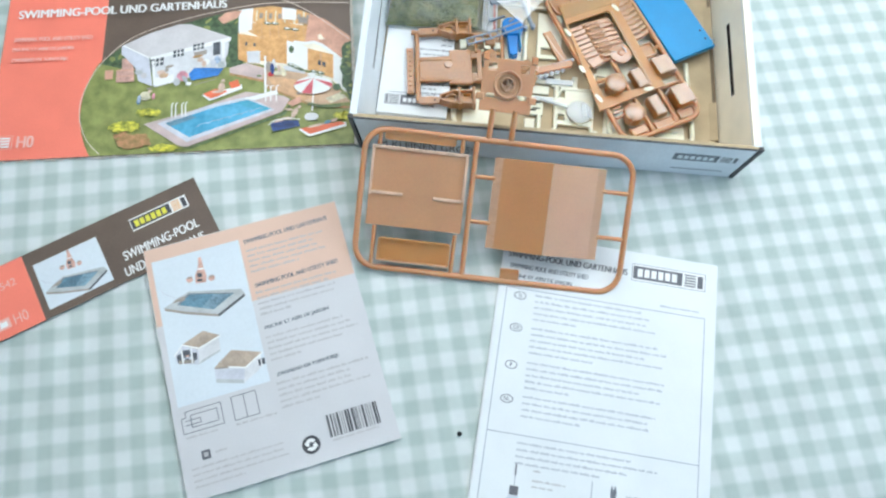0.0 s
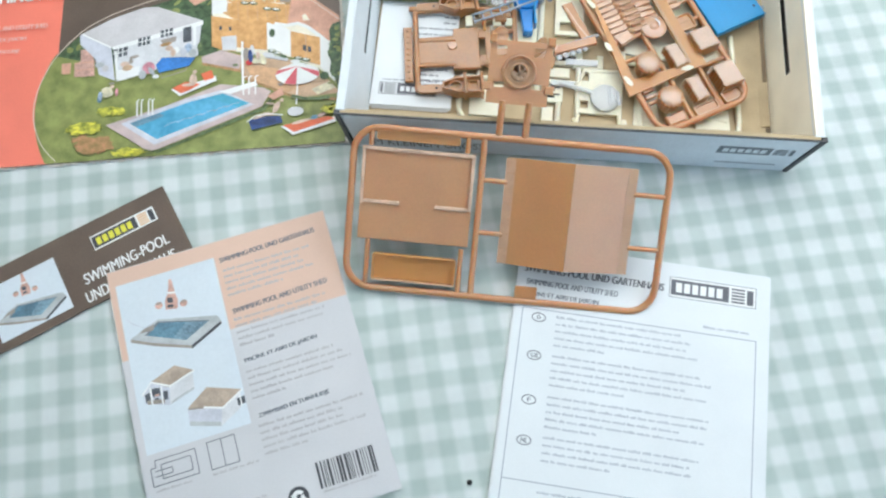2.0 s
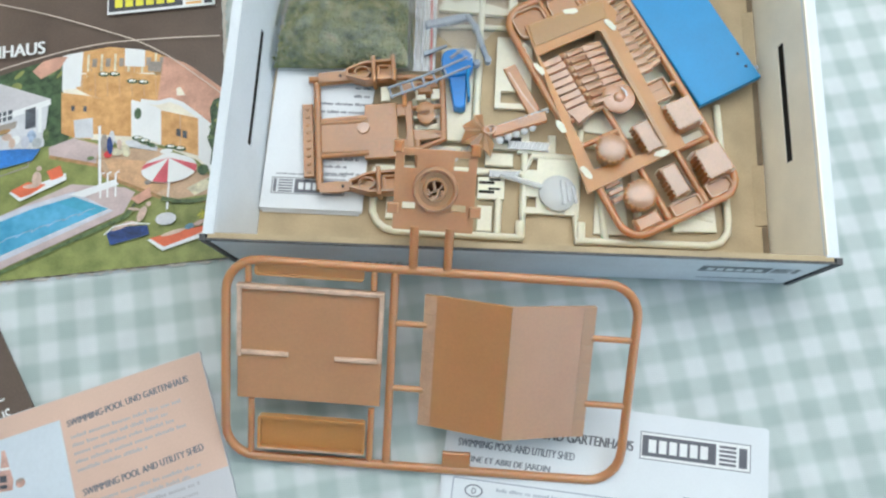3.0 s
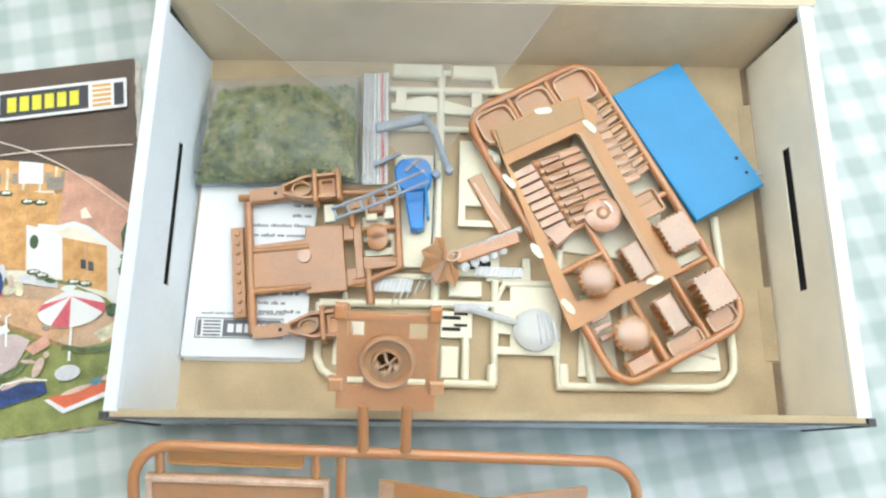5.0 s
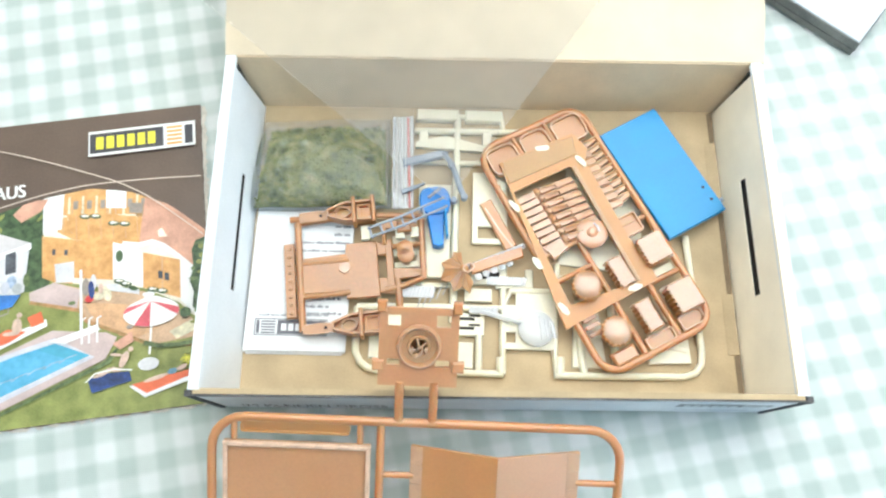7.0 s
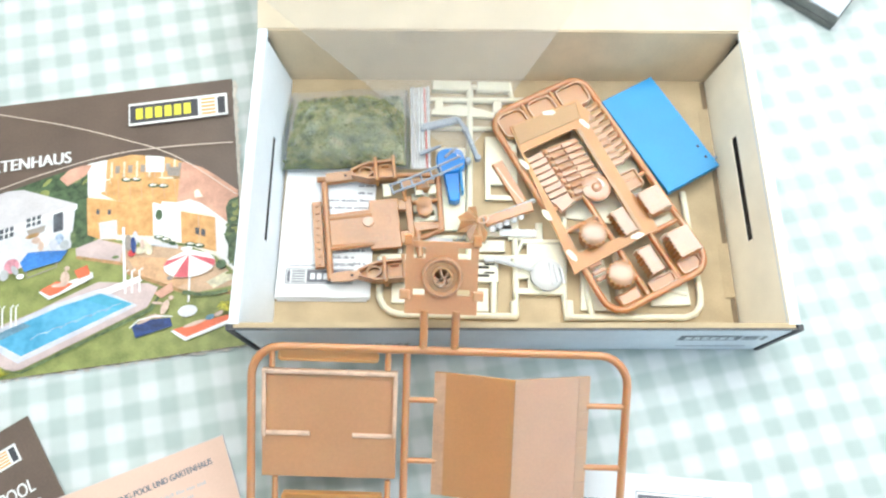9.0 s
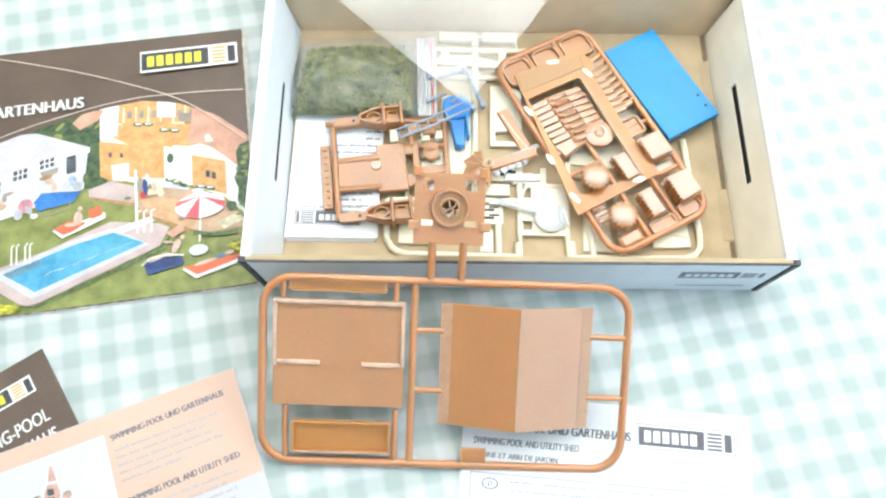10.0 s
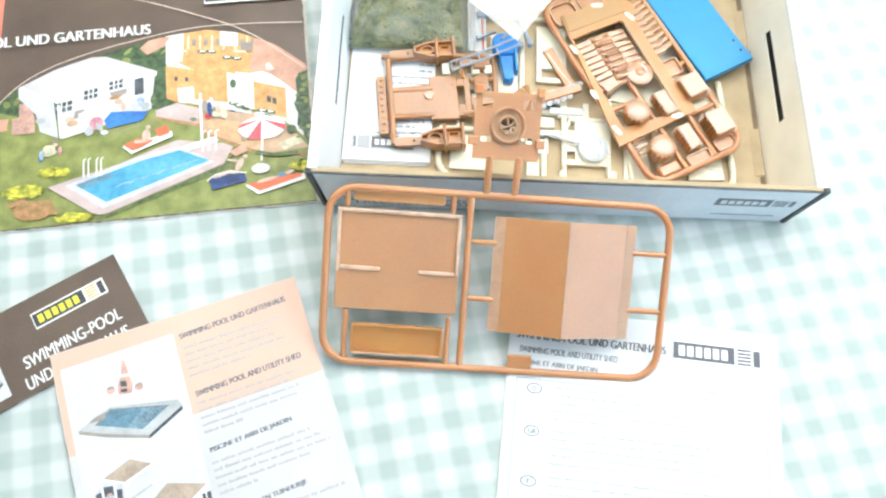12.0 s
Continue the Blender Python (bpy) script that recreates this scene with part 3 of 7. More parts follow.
# ---- the assumed room, out of view ----
def room():
    x0, x1, y0, y1, z0, z1, w = -0.95, 1.8, -1.8, 1.05, -0.75, 1.72, 0.2
    mm = lambda *a: [v * 1000 for v in a]

    def block(name, a, b, c, d, e, f, material, label, category):
        return solid(name, Shape().box(*mm(a, b, c, d, e, f)), material, label, category, kind="structure")

    block("floor", x0 - w, y0 - w, x1 + w, y1 + w, z0 - 0.1, z0, M["boards"], "brown oak floor of the room", "floor")
    block("ceiling", x0 - w, y0 - w, x1 + w, y1 + w, z1, z1 + 0.1, M["ceiling"], "plain white painted ceiling", "ceiling")
    # West and north walls are set close and pale to bounce light onto the table.
    block("bounce_wall_west", x0 - w, y0, x0, y1, z0, z1, M["plaster"], "assumed plain warm white plaster wall, out of view", "wall")
    block("bounce_wall_north", x0 - w, y1, x1 + w, y1 + w, z0, z1, M["plaster"], "assumed plain warm white plaster wall, out of view", "wall")
    block("wall_south", x0 - w, y0 - w, x1 + w, y0, z0, z1, M["plaster"], "assumed plain warm white plaster wall, out of view", "wall")
    # the east wall, with the window's opening left free
    a, b, c, d = -1.72, -0.04, 0.13, 1.66
    s = Shape()
    s.box(*mm(x1, y0, x1 + w, a, z0, z1)).box(*mm(x1, b, x1 + w, y1, z0, z1))
    s.box(*mm(x1, a, x1 + w, b, z0, c)).box(*mm(x1, a, x1 + w, b, d, z1))
    solid("wall_east", s, M["plaster"], "warm white plaster wall with a window opening", "wall", kind="structure")
    # Window out of view, added as the source of the bluish side light.
    win = thing("window_1", pose(x1 + 0.08, (a + b) / 2, c), "assumed white framed window out of view, added to let daylight in", "window", kind="structure")
    hw, hh = (b - a) / 2 * 1000, (d - c) * 1000
    f = Shape()
    for y in (-hw, -25, hw - 50):
        f.box(-25, y, 25, y + 50, 0, hh)
    for z in (0, hh - 50):
        f.box(-25, -hw + 50, 25, -25, z, z + 50).box(-25, 25, 25, hw - 50, z, z + 50)
    part("window_frame", f, M["frame"], win)
    part("window_sill", Shape().box(-150, -hw - 40, -26, hw + 40, -30, -2), M["frame"], win)
    for y in (-hw + 50, 25):
        g = part("pane", Shape().box(-3, y, 3, y + hw - 75, 50, hh - 50), M["pane"], win)
        g.visible_shadow = False
    # Unseen lamp, added and placed to light the table and the film.
    lamp = thing("assumed_lamp", pose(0.33, 0.625, 0.76), "assumed broad white lamp out of view, added for top light", "lamp")
    a, b = 600, 350
    corners = lambda k: [(-a - k, -b - k), (a + k, -b - k), (a + k, b + k), (-a - k, b + k)]
    part("housing", Shape().ring(corners(20), corners(1), -40, 0), M["frame"], lamp)
    part("diffuser", Shape().box(-a, -b, a, b, -36, -24), M["glow"], lamp)
    # Upward glow added so that the ceiling gives soft fill.
    part("fill_diffuser", Shape().box(-a, -b, a, b, -14, -4), M["uplight"], lamp)
    part("cord", Shape().tube([(0, 0, -3), (0, 0, (z1 - 0.76) * 1000)], 4), M["frame"], lamp)
    tb = thing("table", pose(0.0, 0.28, z0), "brown wooden table under a checked cloth", "table")
    part("tabletop", Shape().box(-750, -560, 750, 560, 715, 747, 2), M["table"], tb)
    for x in (-700, 640):
        for y in (-510, 450):
            part("leg", Shape().box(x, y, x + 60, y + 60, 0, 714.5), M["table"], tb)


def tablecloth():
    """A soft sheet over the table, with faint swells, hanging down all round."""
    b = bmesh.new()
    nx, ny, hang = 150, 112, 0.16
    grid = []
    for j in range(ny + 1):
        row = []
        for i in range(nx + 1):
            x, y = -0.755 + 1.51 * i / nx, -0.285 + 1.13 * j / ny
            z = -0.0009 + 0.0007 * noise.noise(Vector((x * 9, y * 9, 0.3))) + 0.0002 * noise.noise(Vector((x * 40, y * 40, 2)))
            row.append(b.verts.new((x, y, min(z, -0.0002))))
        grid.append(row)
    for j in range(ny):
        for i in range(nx):
            b.faces.new((grid[j][i], grid[j][i + 1], grid[j + 1][i + 1], grid[j + 1][i]))
    rim = grid[0] + [r[-1] for r in grid[1:]] + grid[-1][-2::-1] + [r[0] for r in grid[-2:0:-1]]
    low = []
    for k, v in enumerate(rim):
        out = Vector((v.co.x, v.co.y - 0.28, 0)).normalized() * (0.012 + 0.012 * math.sin(k * 0.45))
        low.append(b.verts.new((v.co.x + out.x, v.co.y + out.y, -hang)))
    for k in range(len(rim)):
        j = (k + 1) % len(rim)
        b.faces.new((rim[j], rim[k], low[k], low[j]))
    s = Shape()
    s.bm.free()
    s.bm = b
    solid("tablecloth", s, M["cloth"], "pale green and white gingham cotton tablecloth", "tablecloth", kind="structure", smooth=True)


room()
tablecloth()


# ---- printed cards and papers on the cloth ----
def torn(x0, y0, x1, y1, amp, seed, step=2.5, sides="brtl"):
    """A rectangle whose named sides are cut a little unevenly, anticlockwise."""
    rng, pts = random.Random(seed), []
    for side, (ax, ay), (bx, by) in (("b", (x0, y0), (x1, y0)), ("r", (x1, y0), (x1, y1)), ("t", (x1, y1), (x0, y1)), ("l", (x0, y1), (x0, y0))):
        n = max(2, int(math.hypot(bx - ax, by - ay) / step))
        for i in range(n):
            j = rng.uniform(-amp, amp) if i and side in sides else 0
            pts.append((ax + (bx - ax) * i / n + (j if side in "rl" else 0), ay + (by - ay) * i / n + (j if side in "bt" else 0)))
    return pts


def clip(pts, hull):
    """The part of an outline that lies within a convex one (anticlockwise)."""
    out = list(pts)
    for i in range(len(hull)):
        (ax, ay), (bx, by) = hull[i], hull[(i + 1) % len(hull)]
        side = lambda p: (bx - ax) * (p[1] - ay) - (by - ay) * (p[0] - ax)
        src, out = out, []
        for k in range(len(src)):
            p, q = src[k - 1], src[k]
            a, b = side(p), side(q)
            if (a < 0) != (b < 0):
                t = a / (a - b)
                out.append((p[0] + (q[0] - p[0]) * t, p[1] + (q[1] - p[1]) * t))
            if b >= 0:
                out.append(q)
        if not out:
            break
    return out


def stroke(pts, w):
    """A thin flat line along points, as an outline."""
    L, R = [], []
    for i, p in enumerate(pts):
        a, c = Vector(pts[max(0, i - 1)]), Vector(pts[min(len(pts) - 1, i + 1)])
        d = (c - a).normalized()
        L.append((p[0] - d.y * w / 2, p[1] + d.x * w / 2))
        R.append((p[0] + d.y * w / 2, p[1] - d.x * w / 2))
    return R + L[::-1]


def curve(pts, n=7):
    """A smooth line through points (Catmull-Rom)."""
    P = [Vector(p) for p in [pts[0], *pts, pts[-1]]]
    out = []
    for a, b, c, d in zip(P, P[1:], P[2:], P[3:]):
        for k in range(n):
            t = k / n
            q = 0.5 * (2 * b + (c - a) * t + (2 * a - 5 * b + 4 * c - d) * t * t + (3 * b - a - 3 * c + d) * t ** 3)
            out.append((q.x, q.y))
    return out + [tuple(pts[-1])]


def logo(card, x0, y0, x1, y1, z, border, field, mark, bars, block, split=0.68):
    """The maker's sign as plain shapes: a bordered field with a plain bar, stripes and a dark block."""
    w, h = x1 - x0, y1 - y0
    part("logo_border", quad(x0, y0, x1, y1, z), border, card)
    part("logo_field", quad(x0 + 0.05 * h, y0 + 0.1 * h, x0 + split * w, y1 - 0.1 * h, z + 0.05), field, card)
    s, step = Shape(), (split - 0.12) * w / 6
    for i in range(6):
        a = x0 + 0.07 * w + step * i
        s.poly([(a, y0 + 0.25 * h), (a + 0.74 * step, y0 + 0.25 * h), (a + 0.74 * step, y1 - 0.25 * h), (a, y1 - 0.25 * h)], z + 0.1)
    part("logo_bar", s, mark, card)
    s = Shape()
    for i in range(5):
        y = y0 + h * (0.12 + 0.165 * i)
        s.poly([(x0 + (split + 0.03) * w, y), (x0 + 0.875 * w, y), (x0 + 0.875 * w, y + 0.095 * h), (x0 + (split + 0.03) * w, y + 0.095 * h)], z + 0.05)
    part("logo_stripes", s, bars, card)
    part("logo_block", quad(x0 + 0.9 * w, y0 + 0.1 * h, x0 + 0.975 * w, y1 - 0.14 * h, z + 0.05), block, card)


def cover_card():
    c = thing("box_cover_card", pose(-0.313, 0.246, 0, 0, 0, 8.5), "brown and red printed box cover with a pool picture on it", "card", "cut box cards")
    part("card", Shape().poly(torn(0, 0, 267, 173, 0.35, 3, sides="br"), 0.2, 1.1), M["brown_print"], c, "dark brown printed card")
    part("card_back", Shape().poly(torn(0.3, -0.8, 269.3, 172, 1.1, 5, 1.8, sides="br"), 0.0, 0.25), M["paper_edge"], c, "pale torn card fibre")
    # the picture's curved edge: an ellipse, flattened over the hut
    crest = lambda p: (p[0], min(p[1], float(np.interp(p[0], [72, 90, 112, 135, 154, 180, 205, 226, 248, 272], [78, 94.5, 106, 113.5, 119, 125, 127.5, 123, 112, 90])))) if p[1] > 60 and p[0] > 66 else p
    hull = [crest(p) for p in ellipse(176, 40, 112, 97, 120)]
    rect = [(0, 0.3), (266.6, 0.3), (266.6, 172.7), (0, 172.7)]
    photo = clip(hull, rect)
    # red panel, bounded by the picture's curve
    left = [p for p in hull if p[0] < 78 and 0 < p[1] < 86]
    left.sort(key=lambda p: p[1])
    part("red_panel", flat([(0.2, 0.2), (76, 0.2)] + left + [(77, 172.6), (0.2, 172.6)], 1.14), M["red_print"], c)
    z = [1.15]

    def show(name, pts, material, lift=0.006, free=False):
        pts = pts if free else clip(pts, photo)
        if len(pts) > 2:
            z[0] += lift
            part(name, flat(pts, z[0]), M[material], c)

    show("lawn", photo, "lawn")
    show("hedge", [(60, 84), (108, 70), (182, 72), (188, 86), (190, 150), (60, 150)], "hedge")
    rng = random.Random(77)
    for i in range(26):
        show("leafy_patch", ellipse(rng.uniform(82, 180), rng.uniform(78, 118), rng.uniform(2, 5), rng.uniform(1, 2.6), 9, rng.uniform(0, 90)), "lawn" if i % 3 else "hedge_light")
    # terrace and chalet
    show("terrace", [(173, 71), (186, 75), (208, 67), (233, 64), (258, 46), (265, 36), (237, 34.3), (203, 52), (199.5, 58), (173.5, 65.5)], "terrace")
    show("terrace_floor", [(202, 62), (223, 58), (250, 47), (230, 39), (208, 49)], "terrace_warm")
    show("path", [(173, 71), (186, 75), (200, 69), (198, 58.4), (173.5, 65.5)], "deck")
    show("terrace_edge", stroke([(173.5, 65.5), (199.5, 57.8), (203, 51.5), (237, 34), (266, 31)], 2.0), "rust_flowers")
    show("chalet_wall", [(179.5, 104), (179.3, 132), (232, 132), (250, 106), (262, 72), (262, 44), (251.8, 55), (233, 65.7), (186, 75)], "chalet")
    show("balcony", [(187, 104), (187.4, 121), (234, 117), (231, 90), (195.3, 98.4)], "timber")
    for k in range(9):
        x = 190 + 4.7 * k
        show("balcony_slat", stroke([(x, 103 - 1.2 * k * 0.8), (x + 0.3, 116 - 0.3 * k)], 0.45), "terrace")
    show("gable_panel", [(187, 117), (234, 112), (246, 117.5), (228, 132), (187, 134)], "timber")
    show("gable_wall", [(179.3, 104), (187, 104), (188, 134), (179, 134)], "white_ink")
    for k in range(6):
        x = 193 + 7.4 * k
        show("balcony_post", stroke([(x, 110 - 0.7 * k), (x + 0.4, 124 - 0.6 * k)], 1.3), "cream_cloth")
        show("balcony_gap", stroke([(x + 3.6, 116 - 0.6 * k), (x + 3.8, 121 - 0.6 * k)], 2.6), "taupe")
    show("balcony_rail", stroke([(187, 113), (233, 108)], 0.9), "chalet")
    # White gable print, with the glare on the glossy card painted in.
    show("white_glare_panel", [(213.3, 129.4), (224.6, 128.4), (224.2, 113), (213.3, 114.6)], "white_ink")
    show("white_strip", [(180.6, 105), (180.6, 122), (186, 126.2), (190.6, 127), (189.4, 105)], "white_ink")
    show("dark_opening", [(226.4, 115), (238, 114), (241, 108), (230, 107)], "rust_flowers")
    show("parapet", [(192, 113.6), (213, 111.6), (228, 107.6), (243, 103.4), (245.4, 92), (231, 91.4), (217, 93), (196, 98)], "timber")
    for k in range(7):
        x = 197 + 6.6 * k
        show("parapet_joint", stroke([(x, 112.4 - 1.3 * k), (x + 0.6, 98 - 0.7 * k)], 0.4), "terrace_warm")
    show("balcony_opening", [(226, 116), (234, 115), (233, 109), (226, 110)], "taupe")
    show("timber_wall", [(179, 102.4), (195.3, 98.4), (195.8, 73), (186.3, 75), (179.7, 78.5)], "timber")
    show("timber_wall", [(195.3, 98), (216.8, 93.3), (216.9, 72.3), (195.7, 76.3)], "timber")
    show("white_gate", [(186, 85.3), (196.3, 85.6), (196.8, 73.7), (187, 74.8)], "hut")
    for x, y in ((185.5, 92.4), (192, 91.3)):
        show("small_window", [(x - 0.9, y - 1.6), (x + 0.9, y - 1.8), (x + 0.9, y + 1.4), (x - 0.9, y + 1.6)], "hut_dark")
    show("chalet_roof", [(234.6, 118), (248, 117), (275, 89), (265.6, 90), (260, 74), (252, 81), (243.4, 90), (230.8, 90.5)], "tiles")
    show("plaster_wall", [(217, 94), (230.1, 88.5), (233, 86), (233, 66), (217.6, 73)], "white_ink")
    show("plaster_wall", [(252.8, 81), (261.5, 72), (262, 45), (252.4, 56)], "white_ink")
    show("arched_eave", stroke([(222, 92.5), (231, 90.5), (238, 91.5), (244, 88.5), (250, 83), (256, 77), (262, 70.5)], 2.6), "white_ink")
    show("verge_line", stroke([(248, 117.5), (262, 103), (275, 89.6)], 0.8), "chalet")
    show("terrace_planter", [(246, 40), (258, 45), (262, 40), (250, 35.5)], "cream_cloth")
    show("gable_light", [(241.2, 97.6), (243.4, 98.9), (246.3, 93.4), (241.6, 93.6)], "chalet")
    show("chalet_roof", [(163, 117), (167.6, 111.7), (178, 117), (182, 124), (170, 124)], "tiles")
    show("front_door", [(233, 85.8), (252.8, 79), (252.5, 57.4), (233, 65.7)], "timber")
    show("door_joint", stroke([(243.2, 82), (243.1, 62)], 0.5), "terrace")
    for x, y in ((241, 70), (244.3, 68.6)):
        show("door_window", [(x, y), (x + 2.4, y - 0.7), (x + 2.4, y + 3.6), (x, y + 4.3)], "hut_dark")
    show("wall_plant", ellipse(220.5, 85.3, 2.0, 3.4, 11), "hedge")
    for x, y in ((202, 110.8), (207.7, 110.3), (217.4, 104.9), (223.4, 103.7), (220.5, 71), (224, 69), (238, 64), (243, 62.5)):
        show("flower_box", ellipse(x, y, 3.2, 1.5, 10, -12), "hedge")
        show("blossom", ellipse(x - 0.6, y + 0.5, 1.3, 0.8, 8), "white_ink")
        show("blossom", ellipse(x + 1.2, y + 0.2, 0.9, 0.6, 8), "chalet")
    show("garden_bench", [(208, 71), (231, 65), (231, 62.3), (209.7, 68)], "hut")
    show("hedge", [(259.2, 84), (261.5, 89), (268, 91), (275, 90), (271, 32), (264.5, 37), (262.4, 46), (258.6, 52), (259.6, 60), (257.6, 66), (259.8, 74)], "hedge")
    for i in range(22):
        show("leafy_patch", ellipse(rng.uniform(259, 268), rng.uniform(42, 88), rng.uniform(1, 2.4), rng.uniform(0.8, 2), 8), "lawn" if i % 2 else "hedge_light")
    # garden hut
    show("brick_grill", [(88.5, 62), (88, 72), (92, 74), (91.5, 83), (99, 82.8), (101, 73), (102, 62)], "brick_pink")
    show("grill_shelf", stroke([(88, 72.5), (102, 73)], 0.9), "tiles")
    show("grill_shelf", stroke([(89, 67), (102, 67.5)], 0.7), "tiles")
    show("hut_wall", [(90.2, 95.9), (112.1, 82.2), (115.9, 57), (104.9, 62.6), (101.9, 74.7), (90.9, 87.1)], "hut_shade")
    show("hut_wall", [(113.5, 81.5), (172.6, 96), (170.7, 71.8), (132.2, 60.1), (117, 56.3)], "hut")
    show("hut_roof", [(90.2, 95.9), (104, 107), (118.9, 113.6), (142.5, 112.6), (173.6, 99), (112.1, 83)], "hut_roof")
    show("fascia", [(112.1, 83.2), (173.6, 99.2), (173.8, 95.6), (114, 80.4)], "white_ink")
    show("fascia", stroke([(90.2, 95.9), (112.1, 82.8)], 1.2), "white_ink")
    for x, y, w, h in ((130, 82, 8, 6.4), (145, 87.6, 8.2, 5.8), (113.6, 74, 9.5, 7)):
        rise = 0.2 * w
        show("hut_window", [(x, y), (x + w, y + rise), (x + w, y + h + rise), (x, y + h)], "hut_dark")
        for f in (0.34, 0.67):
            show("window_bar", stroke([(x + w * f, y + rise * f), (x + w * f, y + h + rise * f)], 0.7), "white_ink")
        show("window_bar", stroke([(x, y + h * 0.5), (x + w, y + h * 0.5 + rise)], 0.7), "white_ink")
    show("window_box", [(145.2, 86), (156, 87.9), (155.4, 84), (147, 81.6)], "taupe")
    show("hut_opening", [(160.2, 94), (165.7, 95.3), (166.1, 83.3), (160.6, 82.5)], "hut_dark")
    show("corner_post", stroke([(168, 95), (168.4, 80)], 1.8), "white_ink")
    show("porch_post", stroke([(115, 80), (117.4, 58)], 1.6), "white_ink")
    show("porch_rail", [(117.6, 64.8), (131.8, 67), (132.2, 60.1), (118.2, 56.3)], "white_ink")
    for x, y, a, b, k in ((105, 70, 3.2, 2, "grey_wall"), (109, 67, 2.2, 2.6, "hut_roof"), (122, 69, 3.2, 2, "skin_print"), (126, 71, 1.5, 2.0, "taupe"), (151, 79, 2.6, 2.2, "skin_print"), (156, 77, 2.2, 2.6, "white_ink"), (164, 78, 2.6, 3.6, "pale_blue"), (167, 74, 2.6, 3, "grey_wall"), (138, 65, 4.2, 4.6, "pink_cloth"), (134, 60, 2.6, 3.4, "grey_wall"), (143, 58, 2.2, 1.6, "white_ink")):
        show("patio_shape", ellipse(x, y, a, b, 12), k)
    show("blue_table", [(142.6, 66.6), (146.6, 72), (158, 71.5), (169, 70.3), (165, 64.3), (145, 60.6)], "blue_print")
    show("table_leg", stroke([(146, 60.5), (147, 56.5), (163, 61), (163, 64)], 0.7), "taupe")
    show("flower_pot", [(80, 64.8), (85.6, 64.8), (86, 73), (79.5, 73)], "tiles")
    # pool
    show("pool_shade", [(137, 4.4), (146, 1.6), (216, 27), (222, 38), (213.2, 28.6), (145.2, 3.0)], "hedge_light")
    show("pool_deck", [(111.6, 24.4), (137.4, 5.4), (142, 3.8), (146, 4.2), (213.4, 29.6), (219.4, 40.4), (214, 43.6), (186, 48.4), (150.4, 35.3)], "deck")
    show("pool_rim", [(121.5, 24.6), (144, 7.6), (208, 31.4), (187.4, 44.2), (160, 38.2)], "hut_shade")
    show("pool_water", [(126.6, 24.2), (145.4, 11.0), (160.1, 15.7), (206, 32.4), (187.6, 41.4), (166, 37)], "water")
    show("pool_step", [(126.6, 24.2), (131, 21), (150, 28), (146, 30.4)], "steel_water")
    show("deep_water", [(187.6, 41.4), (206, 32.4), (199, 29.8), (178, 39.4)], "deep_print")
    for k in range(6):
        x = 150 + 8 * k
        show("water_glint", stroke([(x, 20 + 2.1 * k), (x + 4, 22.4 + 2.1 * k), (x + 9, 23.4 + 2.1 * k)], 0.5), "pale_blue")
    show("pool_lip", stroke([(126.6, 24.2), (145.4, 11.0), (206, 32.4)], 0.8), "hut")
    for x in (131.5, 134.3, 139, 141.6):
        show("pool_ladder", stroke([(x + 0.4, 29), (x, 40), (x + 1.4, 41.5)], 0.9), "white_ink")
    for x in (201.3, 205, 209.2):
        show("pool_rail", stroke([(x, 39), (x, 52), (x + 2, 53)], 1.0), "white_ink")
    show("diving_board", [(184.5, 42.6), (192.9, 40.5), (211, 45.6), (208.5, 48.6)], "white_ink")
    show("shower_post", stroke([(200.4, 80), (201, 46)], 1.5), "white_ink")
    show("rust_pot", [(217, 37), (227, 42.4), (228, 37), (221, 33.6)], "tiles")
    for x, y, a, b, k in ((106.6, 44, 1.6, 2.8, "steel_water"), (111, 50, 3.6, 2.6, "cream_cloth"), (117.5, 48, 1.1, 3.0, "pink_cloth"), (114, 55, 2.2, 0.9, "taupe"), (203, 70, 2.0, 5.0, "taupe"), (207, 72, 1.6, 4.6, "hut"), (210, 64, 2.8, 2.2, "cream_cloth"), (205, 63, 2.2, 2.0, "crimson"), (226, 45, 1.8, 1.2, "taupe"), (255, 49, 3, 3, "hedge")):
        show("garden_shape", ellipse(x, y, a, b, 12), k)
    # small printed groups on the terrace, the porch and the lawn
    for x, y, a, b, t, k in ((214, 65, 2.4, 4.6, 20, "cream_cloth"), (218, 68, 4.2, 1.8, -15, "hut"), (211, 68, 1.4, 3.0, 0, "skin_print"), (206, 68, 1.6, 5.2, 4, "navy"), (228, 66, 2.6, 1.2, -20, "hedge"), (196, 62, 2.0, 1.0, 0, "hedge_light"), (236, 61.5, 3.4, 1.4, 0, "white_ink"), (124, 66, 3.6, 2.2, 10, "terrace"), (128, 74, 3.4, 1.2, 12, "taupe"),
                             (149, 82, 4.0, 1.4, 12, "rust_flowers"), (154, 75, 1.8, 3.0, 0, "skin_print"), (161, 75, 2.2, 3.6, 0, "hut_shade"), (172, 78, 1.8, 3.8, 0, "hedge_light"), (140, 62, 1.6, 3.4, 30, "grey_wall"), (112, 47, 3.8, 2.2, 15, "cream_cloth"), (107, 46, 1.4, 3.4, 0, "pale_blue"), (114.5, 52.4, 1.5, 1.3, 0, "skin_print")):
        show("printed_shape", ellipse(x, y, a, b, 12, t), k)
    show("lounger_frame", [(153.6, 47), (159.4, 41.6), (183.6, 51.2), (183, 55), (174, 52)], "white_ink")
    show("lounger", [(154.2, 47.9), (163.3, 52), (173, 49.6), (165, 45), (160, 43.6)], "lounger_red")
    show("lounger", [(173, 57), (180.2, 59.6), (182, 53.4), (175.5, 51.5)], "lounger_red")
